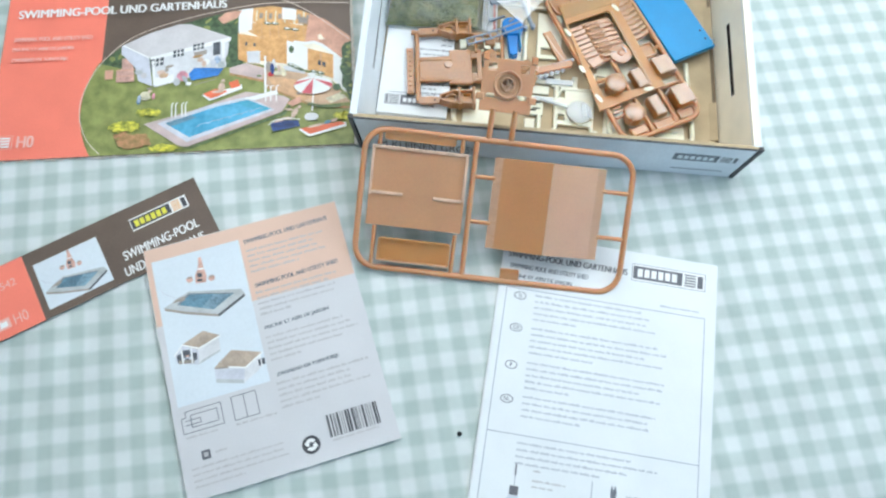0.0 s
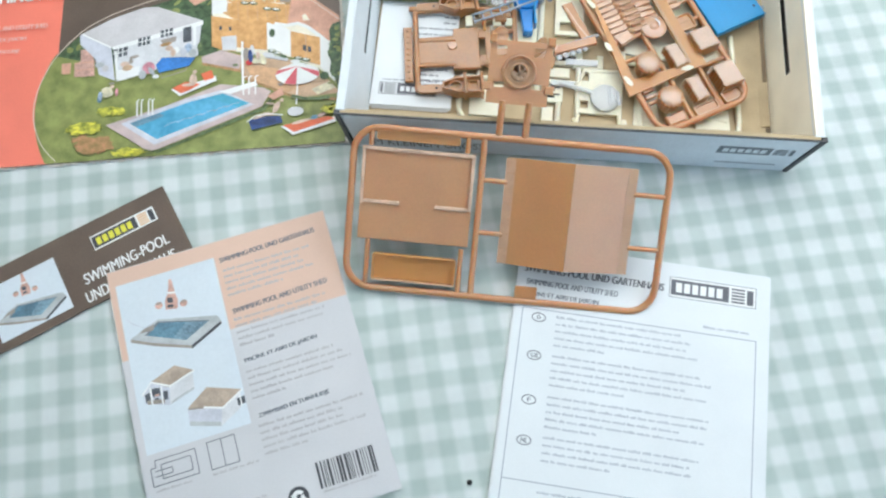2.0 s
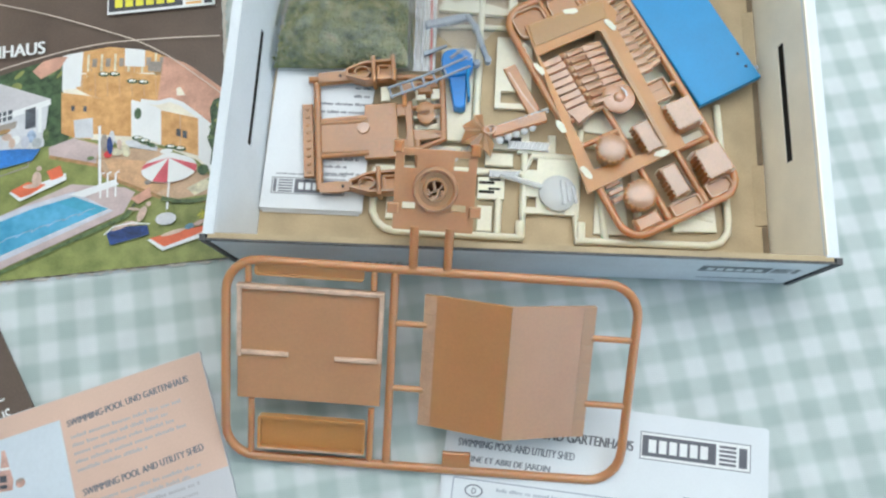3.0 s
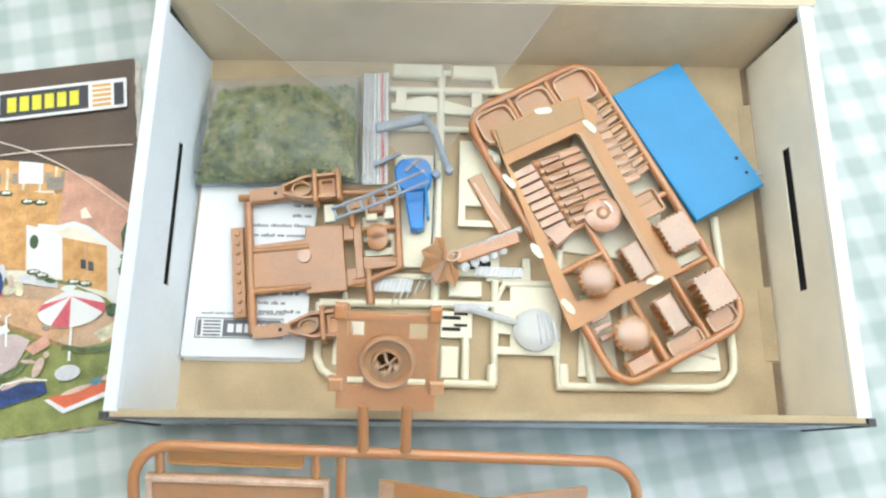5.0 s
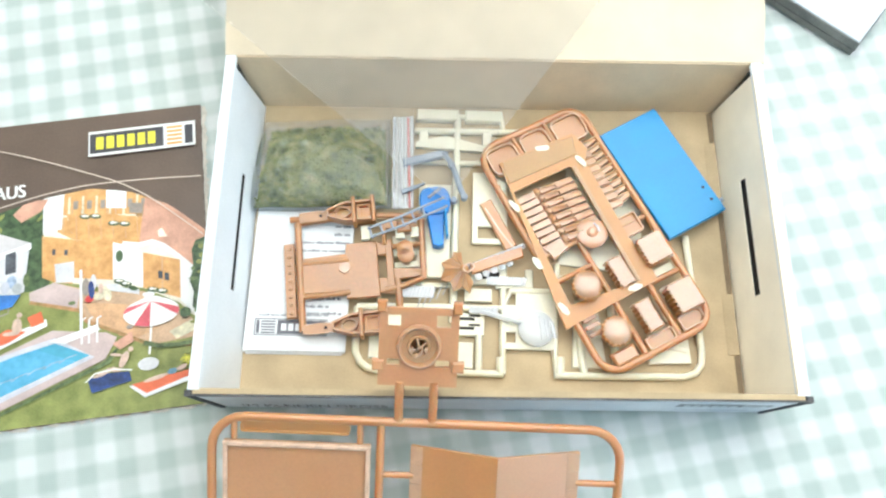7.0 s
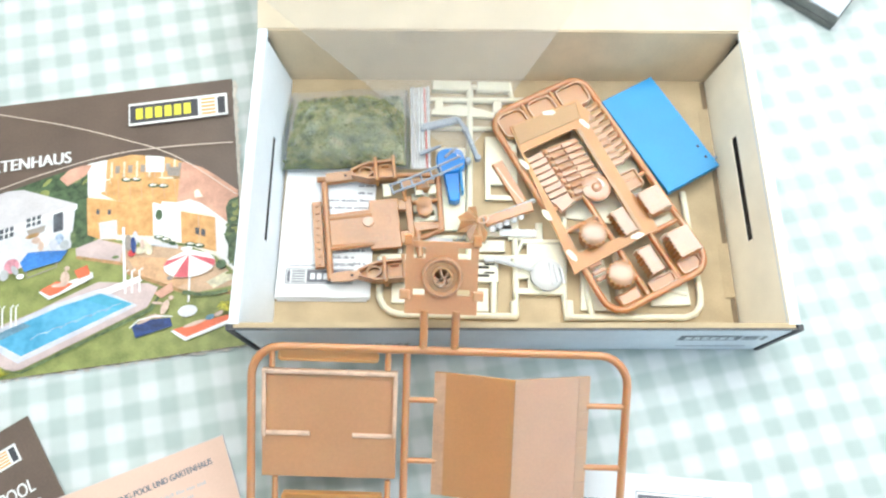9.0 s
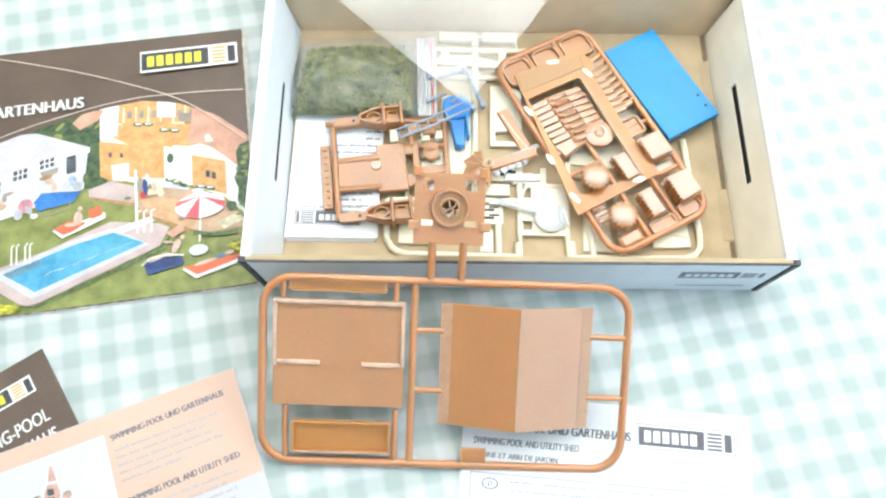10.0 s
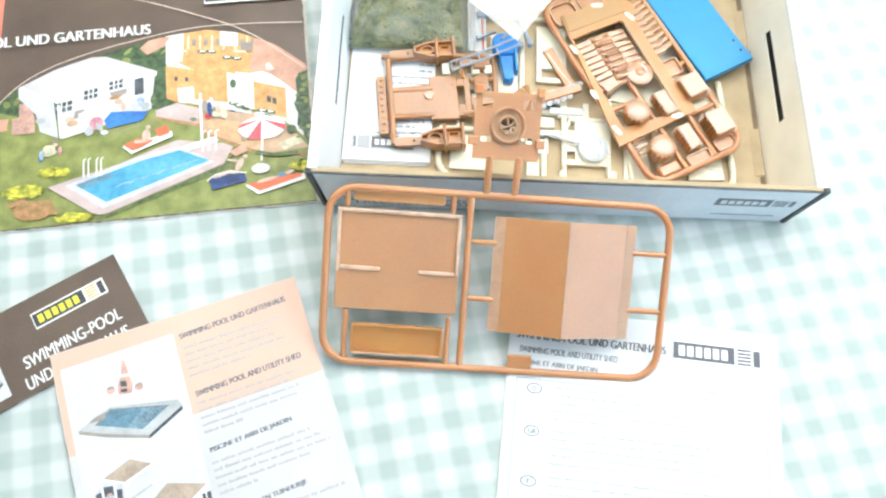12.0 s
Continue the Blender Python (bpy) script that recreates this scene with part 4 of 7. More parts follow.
    for x, y, a, b in ((168, 53, 2.6, 4.6), (165, 49.5, 4.4, 1.2), (169, 59, 1.5, 1.5)):
        show("resting_shape", ellipse(x, y, a, b, 12), "skin_print")
    # parasol, loungers and stool
    show("parasol_pole", stroke([(237.3, 46), (236, 29)], 1.1), "white_ink")
    disc = ellipse(237.3, 51.5, 14.6, 7.8, 36)
    show("parasol", disc, "white_ink")
    show("parasol_top", ellipse(237.3, 55, 8, 5.4, 20), "white_ink")
    for lo, hi in ((232, 266), (338, 368), (150, 176)):
        show("parasol_segment", [(237.2, 57.6)] + ellipse(237.3, 51.5, 14.5, 7.7, 6, 0, lo, hi), "parasol_red")
    show("blue_lounger", [(204.6, 19.7), (211, 22), (225.8, 21.5), (226.9, 16.5), (206.8, 12.7)], "navy")
    for x, y, a, b, t in ((213, 22.5, 6, 1.2, 20), (218, 23.4, 4.0, 1.1, -10), (223, 28, 2.0, 4.6, -25), (219, 31, 3.4, 0.8, -12), (226.5, 33, 1.4, 1.4, 0)):
        show("resting_shape", ellipse(x, y, a, b, 12, t), "skin_print")
    show("lounger_frame", stroke([(203.6, 18.6), (208.5, 22.6), (218, 23.6), (227, 22)], 0.7), "white_ink")
    show("terrace_hedge", stroke([(233, 35.5), (241, 33), (250, 32.2), (258, 32.6)], 2.4), "hedge_light")
    show("stool", ellipse(235.4, 24, 5.4, 3.4, 16), "hut")
    show("lounger_frame", [(225.6, 13.6), (233.5, 7), (261.6, 14.4), (261, 18), (240, 16)], "white_ink")
    show("red_lounger", [(226.9, 14.4), (257, 18.6), (260.9, 16.6), (234.3, 9)], "lounger_red")
    for x, y, a, b, t, k in ((239, 16.2, 6.5, 1.1, 12, "skin_print"), (247.5, 18.6, 2.6, 1.6, 15, "steel_water"), (252.5, 20, 3.0, 1.3, 18, "skin_print")):
        show("resting_shape", ellipse(x, y, a, b, 12, t), k)
    for x, y, a, b, k in ((98, 23, 11.5, 4.6, "flowers"), (116, 33.8, 9.6, 3.2, "flowers"), (105, 10, 13, 6, "rust_flowers"), (128.6, 3.4, 11, 3, "flowers"), (260, 23.7, 7, 3.6, "flowers"), (98, 15, 7, 2.4, "rust_flowers")):
        rng = random.Random(int(x * 7 + y))
        show("flower_bed", [(px + rng.uniform(-2.2, 2.2), py + rng.uniform(-1.2, 1.2)) for px, py in ellipse(x, y, a, b, 34)], k)
        for q in range(8):
            show("flower_tuft", ellipse(x + rng.uniform(-a, a) * 0.8, y + rng.uniform(-b, b) * 0.7, rng.uniform(1, 2.6), rng.uniform(0.5, 1.1), 7), "yellow_print" if k == "flowers" and q % 2 else k)
    # two thin pale arcs that cross above the chalet and bound the picture
    rise = curve([(81.6, 0.4), (71.6, 12.5), (65.1, 29.7), (64.5, 47), (69.3, 64.5), (77.7, 80.4), (92, 96.4), (108, 106.4), (125, 113), (144, 118.6), (167, 123.8), (184, 127), (203, 129), (221, 129), (243, 128.2), (266, 126.6)])
    fall = curve([(96, 172.4), (120, 167.6), (145.3, 159.6), (165, 152.8), (184.5, 145), (204, 136.4), (220.5, 128.6), (237, 117.8), (254, 102.8), (266, 91.6)])
    show("picture_outline", stroke(rise, 0.6), "print_line", free=True)
    show("picture_outline", stroke(fall, 0.6), "print_line", free=True)
    top = z[0] + 0.02
    lettering("SWIMMING-POOL UND GARTENHAUS", 9.6, 123.2, top, 7.6, 160, M["white_ink"], c, turn=1.15, heavy=0.7)
    lettering("180542", 9, 143, top, 6, 26, M["pink_ink"], c)
    for y, w, words in ((101.6, 59, "SWIMMING POOL AND UTILITY SHED"), (92.2, 45.5, "PISCINE ET ABRI DE JARDIN"), (82.6, 42, "ZWEMBAD EN TUINHUISJE")):
        lettering(words, 8.6, y, top, 3.8, w, M["pink_ink"], c, heavy=0.4)
    lettering("H0", 21.4, 9, top, 9.8, 11.5, M["pink_ink"], c, heavy=0.8)
    for k in range(4):
        part("scale_sign", quad(9.2 + 0.4 * k, 16.6 - 2.3 * k, 16.6, 18.0 - 2.3 * k, top), M["white_ink"], c)
    part("scale_sign_edge", Shape().ring([(4, 8.2), (18.4, 8.2), (18.4, 19.6), (4, 19.6)], [(4.4, 8.6), (18, 8.6), (18, 19.2), (4.4, 19.2)], top, top + 0.02), M["pink_ink"], c)
    logo(c, 204, 146.5, 264, 162, top, M["white_ink"], M["ink"], M["yellow_print"], M["orange_print"], M["ink"], 0.7)


def pool_picture(card, x, y, w, z, seed):
    """The small printed picture of the pool with its red grill."""
    k = w / 60
    P = lambda pts: [(x + a * k, y + b * k) for a, b in pts]
    part("picture_backing", quad(x, y, x + w, y + 48 * k, z), M["photo_white"], card)
    layers = [
        ("picture_deck_side", [(2.3, 17.5), (2.3, 15.4), (16.3, 8.8), (37.5, 0.8), (58, 10.6), (58, 12.4), (37.5, 2.6), (16.3, 10.8)], "taupe"),
        ("picture_deck_edge", [(37.5, 0.6), (37.5, 2.6), (57.6, 12.2), (57.6, 10.2)], "ink"),
        ("picture_deck", [(2.3, 17.5), (16.3, 10.8), (37.5, 2.6), (58, 12.4), (56.3, 16.4), (20, 25), (11.7, 21.6)], "grey_wall"),
        ("picture_water", [(11.2, 17.3), (34.9, 6.9), (51.3, 14.9), (20.3, 23.7)], "steel_water"),
        ("picture_water_light", [(27, 10.4), (34.9, 6.9), (51.3, 14.9), (38, 18.6)], "pale_steel"),
        ("picture_shade", [(11.2, 17.3), (20.3, 23.7), (51.3, 14.9), (50.4, 14.5), (21, 22.6), (12.6, 16.7)], "sign_grey"),
        ("picture_step", [(8, 19.4), (17, 19), (18, 22.6), (11, 21.4)], "taupe"),
        ("picture_grill", [(26.6, 29.4), (33.8, 28.2), (35, 33), (34.2, 38.4), (33.8, 44), (33.4, 47.6), (31.8, 47.8), (31, 44), (29.6, 39.4), (27, 35)], "brick_pink"),
        ("picture_chimney", [(30.8, 43), (33.9, 42.6), (33.4, 48), (31.8, 48.2)], "brick_pink"),
        ("picture_grill_band", [(29.6, 39), (34.1, 38.2), (34.2, 39.4), (29.8, 40.2)], "white_ink"),
        ("picture_grill_gap", [(28.6, 33.4), (31.8, 32.8), (32, 36), (28.8, 36.6)], "hut_dark"),
        ("picture_grill_gap", [(28, 30.4), (31.4, 29.8), (31.6, 31.6), (28.2, 32.2)], "hut_dark"),
    ]
    for i, (name, pts, key) in enumerate(layers):
        part(name, flat(P(pts), z + 0.03 + 0.008 * i), M[key], card)
    part("picture_rail", flat(stroke(P([(2, 31), (4.6, 27), (12, 22), (20, 24.6)]), 0.4), z + 0.14), M["hut_shade"], card)
    for a, b in ((23, 33.4), (38, 30.4)):
        part("picture_pot", flat(P(ellipse(a, b, 2.4, 2.3, 12)), z + 0.14), M["brick_pink"], card)
        part("picture_pot_top", flat(P(ellipse(a, b + 1.4, 2.0, 0.7, 12)), z + 0.15), M["taupe"], card)


def side_card():
    c = thing("box_side_card", pose(-0.273, 0.111, 0, 0, 0, 33.6), "cut brown and red box side with pool picture and white lettering", "card", "cut box cards")
    part("card", Shape().poly(torn(0, 0, 168, 52, 0.25, 11, sides="bl"), 0.1, 1.0), M["brown_print"], c, "dark brown printed card")
    part("red_panel", quad(0.2, 0.2, 41, 51.8, 1.05), M["red_print"], c)
    pool_picture(c, 45.5, 5.5, 45, 1.08, 1)
    lettering("180542", 11, 34, 1.1, 5.5, 21, M["pink_ink"], c)
    lettering("H0", 22.5, 6.5, 1.1, 7.5, 9.5, M["pink_ink"], c)
    part("scale_sign", quad(11, 6.5, 20, 14, 1.1), M["pink_ink"], c)
    part("scale_sign_mark", quad(13, 8, 18, 12, 1.14), M["white_ink"], c)
    logo(c, 115, 32.5, 157, 42.5, 1.1, M["white_ink"], M["ink"], M["yellow_print"], M["orange_print"], M["ink"], 0.7)
    lettering("SWIMMING-POOL", 102, 14.5, 1.1, 7, 55, M["white_ink"], c, heavy=0.3, slant=0.06)
    lettering("UND GARTENHAUS", 99, 3, 1.1, 7, 58, M["white_ink"], c, heavy=0.3, slant=0.06)


def back_card():
    c = thing("box_back_card", pose(-0.1217, 0.0254, 0.001, 0, 0, 21.4), "white and peach box back card with pictures, text and barcode", "card", "cut box cards")
    part("card", Shape().poly(torn(0, 0, 137, 174, 0.3, 21, sides="rlb"), 0.1, 1.0), M["blush"], c, "off-white printed card")
    z = 1.04
    part("peach_panel", flat([(0.3, 117), (4, 117), (4, 164), (65, 164), (65, 117), (136.6, 117), (136.6, 173.7), (0.3, 173.7)], z), M["peach"], c)
    part("picture_column", quad(4.2, 60, 64.8, 163.8, z), M["photo_white"], c)
    pool_picture(c, 5, 112, 58, z + 0.04, 2)
    # the two small hut pictures
    front = [("hut_shade", [(8.4, 95), (14.3, 100.3), (24.2, 95.4), (22.4, 84.2), (9, 88.6)]), ("hut", [(23.8, 94.6), (38.4, 98.6), (37.8, 89), (22.6, 84.2)]), ("grey_wall", [(24.6, 86.4), (37.4, 90.2), (37.8, 89), (22.6, 84.2)]),
             ("hut_dark", [(9.4, 94), (12.4, 94.6), (12.2, 88.8), (9.4, 89.2)]), ("hut_dark", [(13.6, 96.6), (18.6, 95.6), (18.2, 91), (13.6, 91.4)]), ("hut_dark", [(14.4, 90.6), (17, 90.2), (16.6, 87), (14.2, 87.4)]), ("hut_dark", [(19.8, 93.2), (22.6, 92.6), (22, 87.6), (19.6, 88.2)]),
             ("taupe", [(10, 90.4), (20, 88.6), (19.8, 86.2), (10, 88)]), ("white_ink", [(12.6, 97.4), (13.6, 97.4), (13.2, 87.2), (12.2, 87.4)]), ("white_ink", [(18.8, 96.4), (19.6, 96.2), (19, 85.8), (18.2, 86)]), ("brick_pink", [(15, 92.6), (17.4, 92.4), (17.4, 91.4), (15, 91.4)]),
             ("slate_roof", [(13.4, 100.2), (29.1, 106), (39.6, 99.8), (23.8, 94.2)]), ("white_ink", [(7.6, 94.4), (14.2, 100.8), (24.2, 95.6), (24.0, 94.4), (14.2, 99.6), (8, 93.6)]), ("white_ink", [(23.8, 95.2), (39.6, 100.2), (39.7, 99.2), (23.9, 94.0)])]
    back = [("hut_shade", [(31.6, 78.6), (40.4, 78), (51, 73.6), (48.2, 63.4), (31, 69)]), ("hut", [(50.6, 73.4), (62, 79.4), (61.8, 70.9), (48.2, 63.4)]), ("grey_wall", [(31.6, 71.4), (48.6, 66), (48.2, 63.4), (31, 69)]), ("hut_dark", [(60, 76.2), (64.6, 76.6), (64.4, 72.4), (60, 71.8)]), ("white_ink", [(61.6, 79), (62.4, 79.2), (62.4, 71.4), (61.6, 71)]),
            ("slate_roof", [(31.8, 79.2), (44.6, 87.8), (64, 80.6), (51.2, 73.4), (40.6, 77.2)]), ("taupe", [(31.8, 79.2), (40.6, 77.2), (40.8, 76.2), (32, 78)]), ("white_ink", [(40.6, 77.6), (51.2, 74.0), (51.2, 72.8), (40.6, 76.4)]), ("white_ink", [(51.2, 74.0), (64, 81.0), (64.1, 80.0), (51.2, 72.8)])]
    for k, pts in front + back:
        z += 0.004
        part("hut_picture", flat(pts, z + 0.05), M[k], c)
    for x, y, w, words in ((68, 159.2, 60, "SWIMMING-POOL UND GARTENHAUS"), (69, 125.6, 58.5, "SWIMMING POOL AND UTILITY SHED"), (69.2, 94.2, 44, "PISCINE ET ABRI DE JARDIN"), (69.8, 60.8, 42, "ZWEMBAD EN TUINHUISJE")):
        lettering(words, x, y, z + 0.05, 3.2, w, M["grey_ink"], c, heavy=0.32, turn=2.2)
    for i, y in enumerate((156, 124, 91.5, 59)):
        part("small_print", text_block(68.5, y - 1, 62, 5, 4.0, 1.8, z + 0.05, 40 + i), M["faint_ink"], c)
    part("small_print", text_block(6, 20, 66, 4, 3.8, 1.5, z + 0.05, 50), M["faint_ink"], c)
    part("small_print", text_block(6, 40, 20, 1, 3.8, 1.5, z + 0.05, 51, 0), M["faint_ink"], c)
    part("small_print", text_block(38, 39.5, 26, 1, 3.8, 1.5, z + 0.05, 52, 0), M["faint_ink"], c)
    s = Shape()
    for loop in ([(5, 42), (31, 42), (31, 56), (8, 56), (8, 52), (5, 52), (5, 42)], [(11, 45), (28, 45), (28, 53), (11, 53), (11, 45)], [(7, 47), (17, 47), (17, 50), (7, 50)], [(38, 41.5), (54, 41.5), (54, 57), (38, 57), (38, 41.5)], [(46, 41.5), (46, 57)]):
        for a, b in zip(loop, loop[1:]):
            s.poly(stroke([a, b], 0.55), z + 0.05)
    part("plan_drawing", s, M["grey_ink"], c)
    rng, x = random.Random(9), 94.0
    while x < 126.5:
        w = rng.choice((0.45, 0.45, 0.9, 1.35))
        part("barcode_bar", quad(x, 13.2, x + w, 27.8, z + 0.05), M["ink"], c)
        x += w + rng.choice((0.45, 0.9, 1.2))
    part("barcode_digits", text_block(95, 12.2, 30, 1, 3, 1.6, z + 0.05, 60, 0), M["faint_ink"], c)
    part("recycling_disc", flat(ellipse(81, 12.6, 5.9, 5.9, 28), z + 0.05), M["ink"], c)
    for a in (35, 215):
        arm = ellipse(81, 12.6, 3.9, 3.9, 12, 0, a, a + 120) + ellipse(81, 12.6, 1.7, 1.7, 8, 0, a, a + 120)[::-1]
        part("recycling_arrow", flat(arm, z + 0.07), M["white_ink"], c)
        tip, base = radians(a + 165), radians(a + 118)
        part("recycling_arrow", flat([(81 + 5.0 * math.cos(base), 12.6 + 5.0 * math.sin(base)), (81 + 2.9 * math.cos(tip), 12.6 + 2.9 * math.sin(tip)), (81 + 0.6 * math.cos(base), 12.6 + 0.6 * math.sin(base))], z + 0.07), M["white_ink"], c)
    part("square_sign", quad(13.4, 23, 19, 28.8, z + 0.05), M["logo_grey"], c)
    part("square_sign_mark", quad(14.8, 24.6, 17.6, 27.4, z + 0.08), M["faint_ink"], c)
    part("small_print", text_block(22, 27, 8, 1, 3, 1.8, z + 0.05, 61, 0), M["faint_ink"], c)


def instruction_sheet():
    c = thing("instruction_sheet", pose(0.0495, 0.015, 0, 0, 0, -5.0), "white printed instruction booklet lying on the cloth", "booklet")
    for i, (dx, dy) in enumerate(((0, 0), (0.9, -0.7), (-1.0, -1.3))):
        part("page", Shape().poly([(dx, 2 + dy), (150 + dx, 2 + dy), (150 + dx, 211 + dy), (dx, 211 + dy)], 0.75 - 0.32 * i, 1.02 - 0.32 * i), M["paper"], c)
    z = 1.07
    logo(c, 91, 190, 142, 202, z, M["white_ink"], M["logo_grey"], M["white_ink"], M["logo_grey"], M["logo_grey"], 0.69)
    part("logo_outline", Shape().ring([(90.6, 189.6), (142.4, 189.6), (142.4, 202.4), (90.6, 202.4)], [(91, 190), (142, 190), (142, 202), (91, 202)], z, z + 0.02), M["grey_ink"], c)
    lettering("SWIMMING-POOL UND GARTENHAUS", 3, 192.5, z, 4.6, 84, M["logo_grey"], c, heavy=0.45, slant=0.08)
    lettering("SWIMMING POOL AND UTILITY SHED", 5, 184.5, z, 3.6, 55, M["grey_ink"], c, heavy=0.28, slant=0.08)
    lettering("PISCINE ET ABRI DE JARDIN", 5, 177, z, 3.6, 44, M["grey_ink"], c, heavy=0.28, slant=0.08)
    for a, b in (((5, 170), (143, 170)), ((5, 6), (5, 170)), ((143, 6), (143, 170)), ((5, 71), (143, 71)), ((76, 6), (76, 50))):
        part("ruled_line", flat(stroke([a, b], 0.55), z), M["pale_ink"], c)
    for words, y, w in (("D", 165, 1.9), ("GB", 142, 4.2), ("F", 116, 1.8), ("NL", 93, 3.8)):
        part("oval_mark", Shape().ring(ellipse(15, y, 4.3, 2.9, 24), ellipse(15, y, 3.65, 2.3, 24), z, z + 0.02), M["grey_ink"], c)
        lettering(words, 15 - w / 2, y - 1.3, z, 2.6, w, M["grey_ink"], c, heavy=0.2)
    for i, (y, n) in enumerate(((167.5, 5), (144, 5), (120, 5), (97, 4), (67, 4))):
        part("small_print", text_block(25.5, y, 94, n, 4.25, 1.6, z, 70 + i), M["hair_ink"], c)
    part("small_print", text_block(112, 175, 26, 1, 4, 1.6, z, 80, 0), M["hair_ink"], c)
    part("glue_bottle_drawing", flat(stroke([(26.8, 53), (26.9, 46)], 1.1), z), M["logo_grey"], c)
    part("glue_bottle_drawing", flat(stroke([(26.9, 46), (27, 39)], 0.5), z), M["pale_ink"], c)
    part("glue_bottle_drawing", quad(24.2, 33.6, 29.8, 39.2, z), M["logo_grey"], c)
    part("glue_bottle_drawing", flat([(22.6, 18), (31.6, 18), (31.8, 30), (30, 33.4), (24, 33.4), (22.4, 30)], z), M["stone_grey"], c)
    part("glue_bottle_drawing", quad(22.4, 25.0, 31.8, 27.6, z + 0.03), M["logo_grey"], c)
    part("glue_bottle_drawing", quad(24.0, 29.4, 30.6, 30.6, z + 0.03), M["grey_ink"], c)
    for k, (x, y, w) in enumerate(((38, 51, 9), (38, 45, 22), (38, 33, 20), (98, 45, 20), (98, 34, 22))):
        part("small_print", text_block(x, y, w, 1 if w < 10 else 2, 3.6, 1.5, z, 84 + k), M["faint_ink"], c)
    part("pliers_drawing", flat([(88.6, 50), (89.6, 46.4), (90.8, 50), (91.9, 45.6), (91.2, 41.4), (94.6, 29), (92.2, 27.4), (89.9, 36), (87, 27.4), (84.6, 29), (88.4, 41), (87.8, 45.4)][::-1], z), M["grey_ink"], c)
    return c


cover_card()
side_card()
back_card()
instruction_sheet()
solid("crumb", Shape().lathe(0, 0, [(0.9, 0), (1.6, 0.6), (1.4, 1.4), (0.5, 1.9)], 9), M["crumb"], "small dark crumb on the checked cloth", "crumb", pose(0.0432, 0.0812, -0.0003))


# ---- the open cardboard tray ----
def hexa(s, low, top):
    a = [s.bm.verts.new(Vector(p) / 1000) for p in low]
    b = [s.bm.verts.new(Vector(p) / 1000) for p in top]
    s.bm.faces.new(a[::-1])
    s.bm.faces.new(b)
    for i in range(4):
        j = (i + 1) % 4
        s.bm.faces.new((a[i], a[j], b[j], b[i]))
    return s


def tray():
    t = thing("cardboard_tray", pose(0.094, 0.374, 0), "open shallow kraft cardboard kit box full of plastic parts", "box")
    part("tray_floor", Shape().box(-136, -87, 136, 86, 0.1, 1.5), M["kraft"], t)
    H = 43.0
    for sgn, name, inner, xi in ((-1, "end_wall", M["white_board"], 138.0), (1, "end_wall", M["cream_board"], 137.5)):
        wall = part(name, hexa(Shape(), [(sgn * 139, -88, 0), (sgn * 141, -88, 0), (sgn * 141, 90, 0), (sgn * 139, 90, 0)],
                               [(sgn * 142, -88, H), (sgn * 143.4, -88, H), (sgn * 143.4, 90, H), (sgn * 142, 90, H)]), M["white_board"], t)
        slope = math.atan2(xi - 130, H)
        lo_slot, hi_slot = (17.3, 21.6) if sgn < 0 else (19.4, 24.7)
        L = math.hypot(xi - 130, H)
        liner = Shape().ring([(-87, 0), (81.2, 0), (82.0, L), (-87, L)], [(-34.5, lo_slot), (30, lo_slot), (30, hi_slot), (-34.5, hi_slot)], 0, 0.7)
        lo = part("liner", liner, inner, wall, "slotted inner liner board")
        # Near-black sheet added behind the liner, so slot and corner gap look shaded.
        part("gap_shade", hexa(Shape(), [(sgn * 133.4, -80, 2), (sgn * 134.2, -80, 2), (sgn * 134.2, 82.5, 2), (sgn * 133.4, 82.5, 2)], [(sgn * 138.4, -80, 40.5), (sgn * 139.2, -80, 40.5), (sgn * 139.2, 87, 40.5), (sgn * 138.4, 87, 40.5)]), M["slot"], wall, "near-black sheet for the shade behind slot and corner gap")
        up, side = Vector((sgn * math.sin(slope), 0, math.cos(slope))), Vector((0, 1, 0))
        nrm = side.cross(up)
        m = Matrix((side, up, nrm)).transposed().to_4x4()
        lo.matrix_local = Matrix.Translation(Vector((sgn * 130, 0, 1.0)) / 1000 + (nrm * -0.0007 if nrm.x * sgn < 0 else Vector())) @ m
        part("rim", hexa(Shape(), [(sgn * (xi - 0.5), -88, H - 1.2), (sgn * 142.5, -88, H - 1.2), (sgn * 142.5, 90, H - 1.2), (sgn * (xi - 0.5), 90, H - 1.2)],
                         [(sgn * xi, -88, H + 0.4), (sgn * 142.5, -88, H + 0.4), (sgn * 142.5, 90, H + 0.4), (sgn * xi, 90, H + 0.4)]), inner if sgn < 0 else M["white_board"], wall)
        part("corner_edge", hexa(Shape(), [(sgn * 136.4, -91.2, 0), (sgn * 138.8, -91.2, 0), (sgn * 138.8, -88.2, 0), (sgn * 136.4, -88.2, 0)],
                                 [(sgn * 141.6, -91.2, H + 0.6), (sgn * 144.4, -91.2, H + 0.6), (sgn * 144.4, -88.2, H + 0.6), (sgn * 141.6, -88.2, H + 0.6)]), M["dark_edge"], t, "dark printed corner edge")
    fw = part("front_wall", hexa(Shape(), [(-135.4, -90, 0), (135.4, -90, 0), (135.4, -87.2, 0), (-135.4, -87.2, 0)], [(-140.9, -90, H), (140.9, -90, H), (140.9, -87.2, H), (-140.9, -87.2, H)]), M["kraft"], t)
    part("front_print", hexa(Shape(), [(-135.2, -90.6, 0.3), (135.2, -90.6, 0.3), (135.2, -90.1, 0.3), (-135.2, -90.1, 0.3)], [(-140.7, -90.6, H), (140.7, -90.6, H), (140.7, -90.1, H), (-140.7, -90.1, H)]), M["grey_print"], fw, "pale grey printed outer face")
